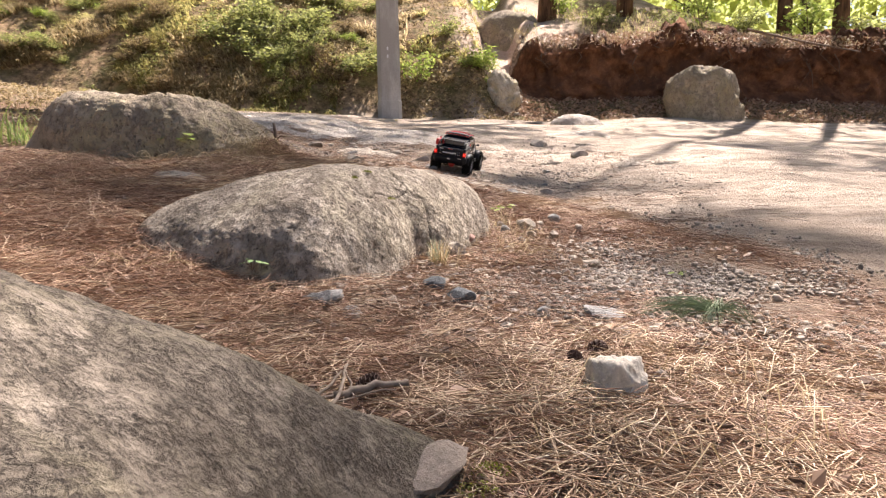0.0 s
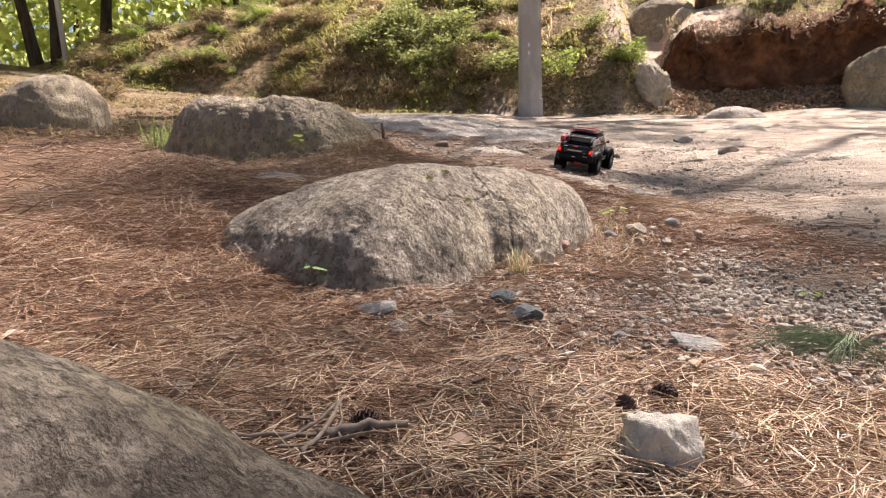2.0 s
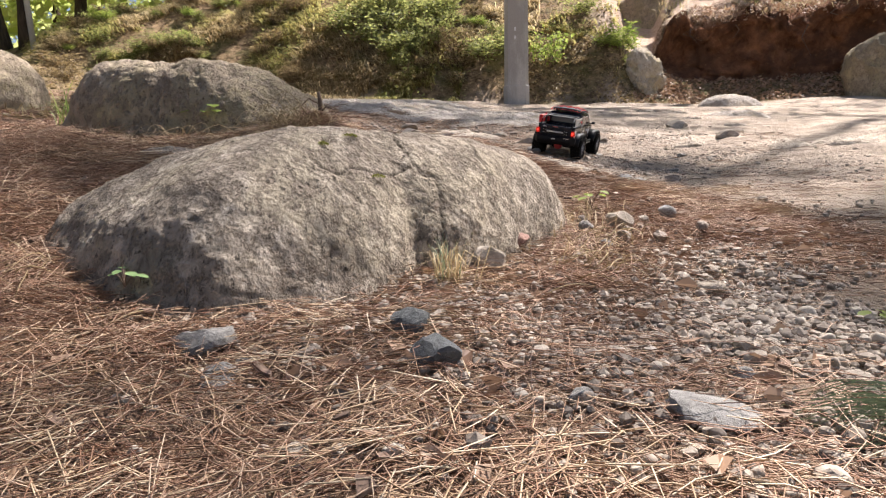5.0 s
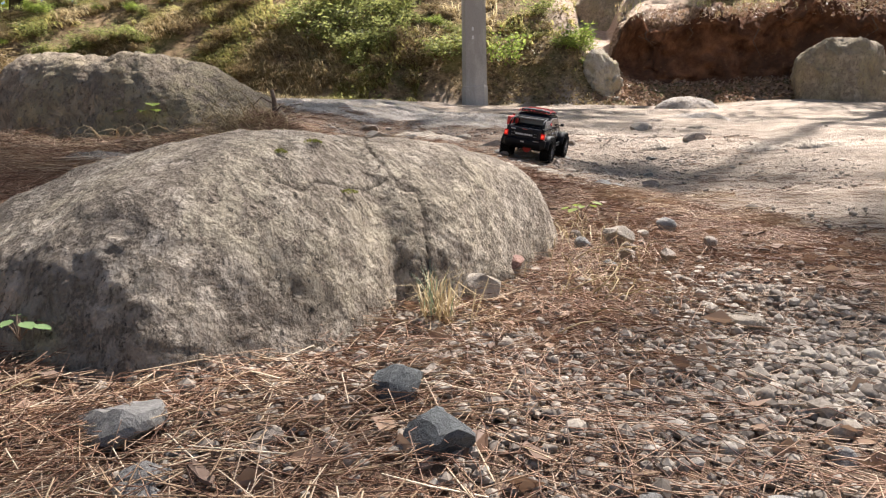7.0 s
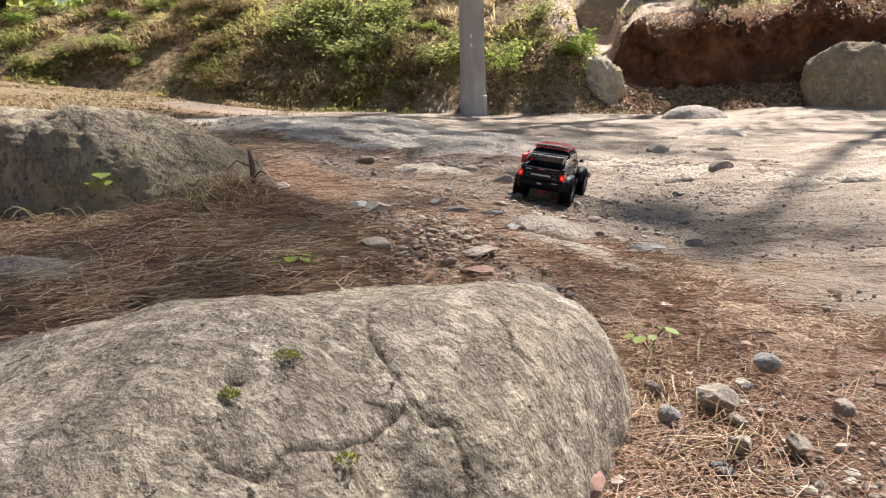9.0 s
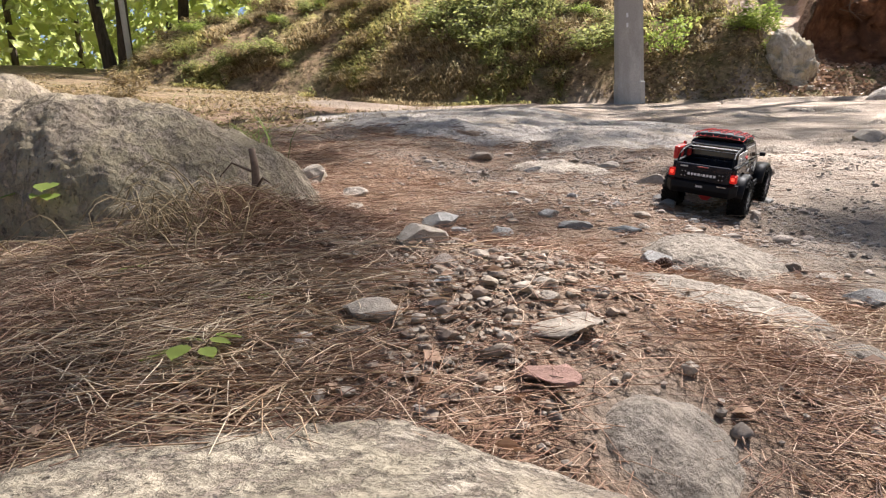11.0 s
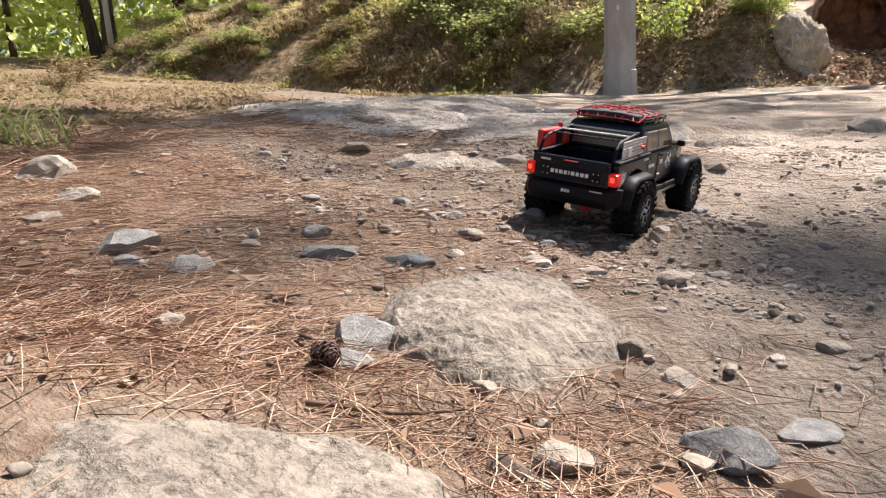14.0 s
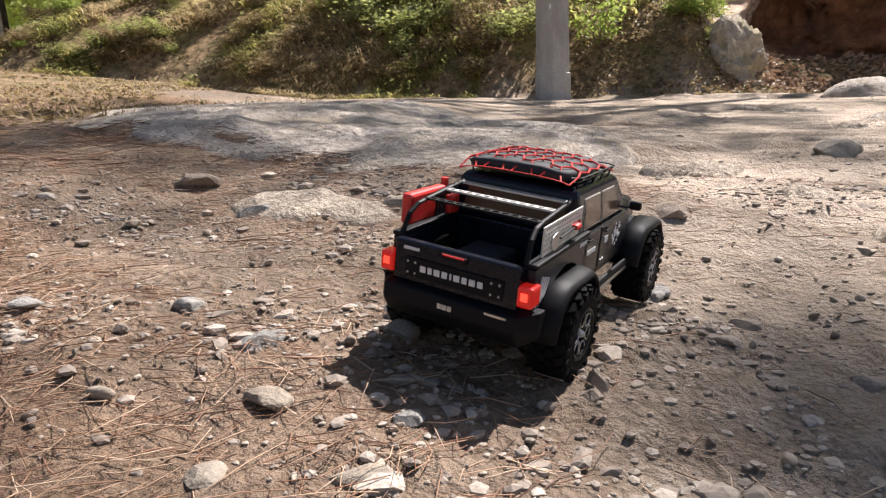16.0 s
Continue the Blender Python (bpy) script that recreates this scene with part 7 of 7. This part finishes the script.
# pale needles, laid thicker here to stand in for patches of sun
flat = scatter(rng_s, 3200, -1.25, -0.2, 2.2, 2.85, lambda x, y: np.clip(0.4 + 1.2 * fractal(x, y, 0, 5, 3, 0.55, 139), 0, 1) * (1 - bare_rock(x, y)) * sstep(-0.2, -0.45, x))
needles("straw_litter", "pale dry needles lying flat before the long boulder", rng_s, lay(rng_s, flat, 0.006, 0.022), 0.13, 0.0008, 0.10, True, M_STRAW_LITTER)
side = [(rng_s.normal(0.22, 0.05), rng_s.uniform(1.85, 2.4)) for k in range(120)]
stalks("dry_stalks", "dry straw stalks along the boulder's edge", side, rng_s, 0.07, 0.0010, 1.0, M_STRAW)


def straw_tangle(name, label, cx, cy, sx, sy, n, seed, length, high):
    """Dead grass stems, long and looping, heaped against a rock."""
    rng = np.random.default_rng(seed)
    bm = bmesh.new()
    o = Vector((cx, cy, float(top(cx, cy))))
    for k in range(n):
        x, y = rng.normal(cx, sx), rng.normal(cy, sy)
        z = float(top(x, y)) + abs(rng.normal(0, high * 0.3)) - 0.003
        a, L = rng.uniform(0, 2 * math.pi), length * rng.uniform(0.5, 1.3)
        turn, rise = rng.normal(0, 1.1), high * rng.uniform(0.1, 1.2)
        pts = []
        for i in range(7):
            f = i / 6
            pts.append(Vector((x, y, z + rise * math.sin(math.pi * f * rng.uniform(0.9, 1.0)) * (1 - 0.3 * f))) - o)
            x, y = x + math.cos(a) * L / 6, y + math.sin(a) * L / 6
            a += turn / 6 + rng.normal(0, 0.15)
        tube(bm, pts, [0.0013 * (1 - 0.1 * i) for i in range(7)], 4)
    ob = new(name, bm_mesh(name, bm, M_STRAW, True))
    ob.location = o
    return tagged(ob, label, "straw", kind="stuff")


straw_tangle("dead_grass", "tangled dead grass stems heaped at the long boulder", -0.79, 2.80, 0.06, 0.05, 130, 51, 0.14, 0.08)
straw_tangle("dead_grass", "dead grass stems along the long boulder", -1.30, 2.66, 0.22, 0.05, 60, 52, 0.20, 0.06)
straw_tangle("dead_grass", "looping dead grass at the boulder's foot", -0.72, 1.50, 0.12, 0.05, 30, 53, 0.14, 0.03)
straw_tangle("dead_grass", "dead grass stems leaning on the boulder's edge", 0.22, 2.05, 0.04, 0.16, 36, 54, 0.12, 0.04)


def tuft(name, x, y, n, length, width, lean, material, label, seed, spread=0.03, z=None, up=1.0):
    rng = np.random.default_rng(seed)
    P = np.stack([rng.normal(0, spread, n), rng.normal(0, spread, n), np.zeros(n)], -1)
    ob = new(name, (arcs if name == "grass_tuft" else blades)(name, P, rng, length, width, lean, material, up))
    ob.location = (x, y, (float(top(x, y)) if z is None else z) - 0.004)
    return tagged(ob, label, "grass")


tuft("grass_tuft", -2.25, 3.50, 60, 0.24, 0.0032, 1.4, M_GRASS, "bright green grass tuft in pine straw", 1, 0.06)
tuft("grass_tuft", -2.13, 4.22, 75, 0.36, 0.0030, 1.5, M_GRASS, "long green grass tuft behind the boulder", 2, 0.09)
tuft("grass_tuft", -1.72, 4.22, 34, 0.34, 0.0028, 1.9, M_GRASS, "drooping green grass tuft behind the boulder", 3, 0.06)
tuft("grass_tuft", -0.018, 1.700, 24, 0.10, 0.0009, 0.7, M_SPRIG, "thin grass tuft growing out of the boulder's crack", 4, 0.010)
tuft("dry_tuft", -0.010, 1.690, 70, 0.10, 0.0011, 0.9, M_STRAW, "dry straw tuft hanging from the boulder's crack", 14, 0.016)


def pine_sprig(x, y, ex, ey, seed):
    """A broken pine twig with green needles fanning from its end."""
    rng = np.random.default_rng(seed)
    ob = base("pine_sprig", pose(x, y, float(top(x, y)) + 0.012), "fallen pine twig with a fan of long green needles", "pine sprig")
    back = Vector((ex - x, ey - y, float(top(ex, ey)) - float(top(x, y))))
    bm = bmesh.new()
    tube(bm, [back, back * 0.5 + Vector((0.006, 0.004, 0.01)), Vector((0, 0, 0))], [0.004, 0.0036, 0.003], 7)
    part("twig", bm, M_TWIG, ob, smooth=True)
    bm = bmesh.new()
    for way, count, length in ((2.95, 50, 0.16), (-2.9, 30, 0.13), (-2.1, 34, 0.10), (-1.3, 28, 0.09)):
        for k in range(count):
            a = way + rng.normal(0, 0.17)
            L = length * rng.uniform(0.7, 1.1)
            o = back * rng.uniform(-0.05, 0.35)
            lift = rng.uniform(0.0, 0.035)
            pts = [o + Vector((math.cos(a) * L * f, math.sin(a) * L * f, lift * 4 * f * (1 - f) - 0.008 * f + 0.004)) for f in (0, 0.35, 0.7, 1.0)]
            tube(bm, pts, [0.0006, 0.0006, 0.0005, 0.0003], 3, False)
    part("needles", bm, M_SPRIG, ob)


pine_sprig(0.549, 1.296, 0.673, 1.457, 6)


def leafy(name, x, y, z, n, size, stem, label, seed, material=None):
    """A small plant: a few stems with broad leaves."""
    rng = np.random.default_rng(seed)
    ob = base(name, pose(x, y, z), label, "plant")
    for k in range(n):
        bm, lm = bmesh.new(), bmesh.new()
        a = k * 2.4 + rng.uniform(-0.3, 0.3)
        r, h = stem * rng.uniform(0.35, 0.9), stem * rng.uniform(0.5, 1.0)
        e = Vector((math.cos(a) * r, math.sin(a) * r, h))
        tube(bm, [(0, 0, -0.004), e * 0.5 + Vector((0, 0, h * 0.12)), e], 0.0009, 5)
        out, lat = Vector((math.cos(a), math.sin(a), -0.15)), Vector((-math.sin(a), math.cos(a), 0))
        L = size * rng.uniform(0.7, 1.2)
        rows = [(0.0, 0.08), (0.3, 0.42), (0.6, 0.40), (0.85, 0.2), (1.0, 0.02)]
        vs = [[lm.verts.new(e + out * L * f + lat * L * w * s + Vector((0, 0, (0.06 if s else 0.0) * L - 0.12 * L * f * f))) for s in (-1, 0, 1)] for f, w in rows]
        for p, q in zip(vs, vs[1:]):
            lm.faces.new((p[0], p[1], q[1], q[0]))
            lm.faces.new((p[1], p[2], q[2], q[1]))
        part("stem", bm, M_TWIG, ob)
        part("leaf", lm, material or M_LEAF_FERN, ob, smooth=True)
    return ob


leafy("seedling", -0.435, 1.46, 0.125, 7, 0.016, 0.024, "small green seedling at the foot of the boulder", 1, M_LEAF_SEED)
leafy("seedling", 0.220, 2.38, float(top(0.220, 2.38)) + 0.02, 8, 0.024, 0.045, "yellow-green seedling beside the boulder", 2)
leafy("seedling", -1.10, 2.80, float(top(-1.10, 2.80)) + 0.03, 14, 0.045, 0.10, "leafy green seedling in front of the boulder", 3)
leafy("seedling", -0.442, 2.411, float(top(-0.442, 2.411)), 7, 0.030, 0.03, "low bright green plant in pine needles", 4)
leafy("seedling", -0.745, 2.632, float(top(-0.745, 2.632)), 8, 0.018, 0.02, "low green plant in pine needles", 5)
leafy("seedling", -0.494, 2.591, float(top(-0.494, 2.591)), 8, 0.016, 0.018, "low green plant in pine needles", 6)
leafy("seedling", 0.62, 1.70, float(top(0.62, 1.70)), 6, 0.018, 0.015, "tiny green plant in the gravel", 7)


def moss(x, y, z, r, seed):
    rng = np.random.default_rng(seed)
    n = 170
    a, q = rng.uniform(0, 6.3, n), r * np.sqrt(rng.random(n))
    P = np.stack([q * np.cos(a) * 1.3, q * np.sin(a), 0.004 * (1 - (q / r) ** 2) + rng.uniform(0, 0.002, n)], -1)
    ob = new("moss_patch", leaf_cloud("moss_patch", P, rng, 0.0022, 0.4, M_MOSS))
    ob.location = (x, y, z)
    tagged(ob, "yellow-green moss patch on the boulder's top", "moss", "moss on the boulder")


rock = np.array([tuple(CRACKED.location + v.co) for v in CRACKED.data.vertices])
for k, (x, y, r) in enumerate([(-0.203, 1.772, 0.011), (-0.139, 1.721, 0.012), (-0.229, 1.712, 0.008)]):
    near_top = rock[np.hypot(rock[:, 0] - x, rock[:, 1] - y) < 0.012]
    moss(x, y, float(np.median(near_top[:, 2])) - 0.001, r, 60 + k)
for k, (x, y) in enumerate([(0.045, 0.640), (0.030, 0.605)]):
    moss(x, y, float(top(x, y)) + 0.012, 0.018, 70 + k)


def twig(name, x, y, long, turn, thick, label, seed):
    rng = np.random.default_rng(seed)
    bm = bmesh.new()
    c, s = math.cos(radians(turn)), math.sin(radians(turn))
    pts, h = [], 0
    for k in range(7):
        f = k / 6 - 0.5
        px, py = x + c * long * f + rng.normal(0, 0.02) * long, y + s * long * f + rng.normal(0, 0.02) * long
        pts.append(Vector((px, py, float(top(px, py)) + thick * 0.9 + 0.004)))
    o = Vector((x, y, float(top(x, y))))
    tube(bm, [p - o for p in pts], [thick * (1 - 0.1 * k) for k in range(7)], 7)
    for k in (2, 4):
        e = pts[k] + Vector((rng.normal(), rng.normal(), 0.5)) * long * 0.12
        tube(bm, [pts[k] - o, e - o], [thick * 0.5, thick * 0.25], 6)
    ob = new(name, bm_mesh(name, bm, M_TWIG, True))
    ob.location = o
    return tagged(ob, label, "twig", "fallen twigs")


for k, (x, y, long, turn, thick) in enumerate([(-0.24, 0.92, 0.16, 80, 0.003), (0.35, 0.74, 0.10, 150, 0.006), (0.42, 0.70, 0.09, 20, 0.004),
                                               (0.30, 2.0, 0.10, 5, 0.003), (0.08, 3.24, 0.16, 35, 0.003), (-0.09, 3.36, 0.05, 160, 0.005), (-0.75, 1.42, 0.20, 60, 0.003), (-0.70, 3.06, 0.16, 100, 0.003), (0.60, 3.2, 0.14, 70, 0.003), (0.33, 2.62, 0.10, 20, 0.003), (0.52, 3.05, 0.05, 60, 0.008)]):
    twig("twig", x, y, long, turn, thick, "dead brown twig lying on the ground", 40 + k)


def stick(x0, y0, x1, y1, thick, rise, material, label, seed):
    """A bare broken stick from one end to the other, a little bent, its far end lifted."""
    rng = np.random.default_rng(seed)
    o = Vector((x0, y0, float(top(x0, y0))))
    pts = []
    for k in range(8):
        f = k / 7
        x, y = x0 + (x1 - x0) * f + rng.normal(0, 0.0022), y0 + (y1 - y0) * f + rng.normal(0, 0.0022)
        pts.append(Vector((x, y, float(top(x, y)) + thick * 0.8 + 0.013 + rise * f)) - o)
    bm = bmesh.new()
    tube(bm, pts, [thick * (1.0 - 0.05 * k) * rng.uniform(0.9, 1.1) for k in range(8)], 8)
    ob = new("stick", bm_mesh("stick", bm, material, True))
    ob.location = o
    return tagged(ob, label, "stick", "broken sticks by the pine cones")


PALE_STICK, DARK_STICK = "pale grey-brown broken stick lying on pine needles", "dark brown broken stick lying on pine needles"
stick(-0.150, 0.850, -0.055, 0.880, 0.0068, 0.0, M_STICK, PALE_STICK, 61)
stick(-0.305, 0.838, -0.140, 0.848, 0.0042, 0.004, M_STICK, PALE_STICK, 62)
stick(-0.150, 0.795, -0.140, 0.905, 0.0030, 0.022, M_STICK, PALE_STICK, 63)
stick(-0.190, 0.822, -0.146, 0.898, 0.0026, 0.016, M_STICK, PALE_STICK, 64)
stick(-0.188, 0.818, -0.066, 0.858, 0.0020, 0.006, M_STICK, PALE_STICK, 65)
stick(-0.120, 0.842, -0.147, 0.905, 0.0018, 0.020, M_STICK, PALE_STICK, 66)
stick(-0.297, 0.782, -0.278, 0.862, 0.0040, 0.012, M_TWIG, DARK_STICK, 67)


def stub():
    """A broken dead stem standing in the straw."""
    bm = bmesh.new()
    tube(bm, [(0, 0, -0.02), (0.004, 0.002, 0.05), (0.002, 0.006, 0.10), (-0.004, 0.008, 0.135)], [0.009, 0.008, 0.0075, 0.006], 9)
    tube(bm, [(0.003, 0.003, 0.06), (0.03, -0.01, 0.08), (0.06, -0.03, 0.07)], [0.003, 0.0022, 0.001], 6)
    tube(bm, [(0.002, 0.004, 0.09), (-0.03, -0.02, 0.11), (-0.06, -0.02, 0.085)], [0.003, 0.002, 0.001], 6)
    ob = new("dead_stub", bm_mesh("dead_stub", bm, M_TWIG, True))
    ob.location = (-0.735, 2.91, float(top(-0.735, 2.91)) + 0.005)
    tagged(ob, "broken dead stem standing in straw beside the boulder", "plant stem")


stub()


def pine_cone(x, y, size, turn, seed):
    ob = base("pine_cone", pose(x, y, float(top(x, y)) + size * 0.36, 80, 0, turn), "open brown pine cone lying on its side", "pine cone", "fallen pine cones")
    bm = bmesh.new()
    tube(bm, [(0, 0, -size * 0.45), (0, 0, 0), (0, 0, size * 0.5)], [size * 0.12, size * 0.16, size * 0.04], 8)
    part("core", bm, M_CONE, ob)
    bm = bmesh.new()
    for k in range(64):
        f = k / 63
        a = k * 2.39996
        r = size * 0.38 * math.sin(math.pi * (0.16 + 0.78 * f)) ** 0.8
        turnm = Matrix.Rotation(a, 3, "Z") @ Matrix.Rotation(radians(-25 - 25 * f), 3, "Y")
        box(bm, turnm @ Vector((r * 0.62, 0, 0)) + Vector((0, 0, size * (f - 0.5) * 0.8)), (r * 0.9, size * 0.15, size * 0.045), 0.0, turnm)
    part("scale_whorl", bm, M_CONE, ob)


for k, (x, y, s, a) in enumerate([(0.25, 1.04, 0.042, 30), (-0.11, 0.889, 0.038, 100), (-0.324, 0.85, 0.044, 20), (-0.022, 3.285, 0.042, 60), (0.20, 0.96, 0.035, 200), (-0.196, 0.79, 0.036, 10)]):
    pine_cone(x, y, s, a, k)


def leaf_litter():
    rng = np.random.default_rng(33)
    p = scatter(rng, 700, -1.0, 0.9, 0.5, 3.6, lambda x, y: litter_amount(x, y))
    P = lay(rng, p, 0.006, 0.014)
    me = leaf_cloud("dead_leaves", P, rng, 0.018, 0.5, M_DEADLEAF, 0.88)
    tagged(new("dead_leaves", me), "curled brown dead leaves among the needles", "leaves", kind="stuff")


leaf_litter()


def bark_flakes():
    """Thin torn flakes of pine bark among the needles."""
    rng = np.random.default_rng(35)
    n = 170
    p = scatter(rng, n, -1.1, 0.7, 0.6, 3.5, lambda x, y: litter_amount(x, y) * (0.4 + 0.6 * bump(x, y, -0.35, 1.3, 0.4, 0.3)))
    c = lay(rng, p, 0.010, 0.016)
    k = 7
    a = np.sort(rng.uniform(0, 2 * np.pi, (n, k)), 1)
    r = rng.uniform(0.6, 1.2, (n, k)) * rng.gamma(2.2, 0.0026, (n, 1)) + 0.003
    turn = rng.uniform(0, 2 * np.pi, (n, 1))
    x, y = r * np.cos(a) * 1.5, r * np.sin(a) * 0.8
    u, v = x * np.cos(turn) - y * np.sin(turn), x * np.sin(turn) + y * np.cos(turn)
    w = u * rng.normal(0, 0.15, (n, 1)) + v * rng.normal(0, 0.15, (n, 1)) + rng.normal(0, 0.0012, (n, k))
    upper = c[:, None, :] + np.stack([u, v, w + 0.0015], -1)
    lower = c[:, None, :] + np.stack([u, v, w - 0.0015], -1)
    V = np.concatenate([upper, lower], 1).reshape(-1, 3)
    bm_faces = []
    for i in range(n):
        o = i * 2 * k
        bm_faces.append([o + j for j in range(k)])
        bm_faces += [[o + j, o + k + j, o + k + (j + 1) % k, o + (j + 1) % k] for j in range(k)]
    me = bpy.data.meshes.new("bark_flakes")
    me.from_pydata(V.tolist(), [], bm_faces)
    me.materials.append(M_FLAKE)
    tagged(new("bark_flakes", me), "torn reddish-brown flakes of pine bark among the needles", "bark", kind="stuff")


bark_flakes()
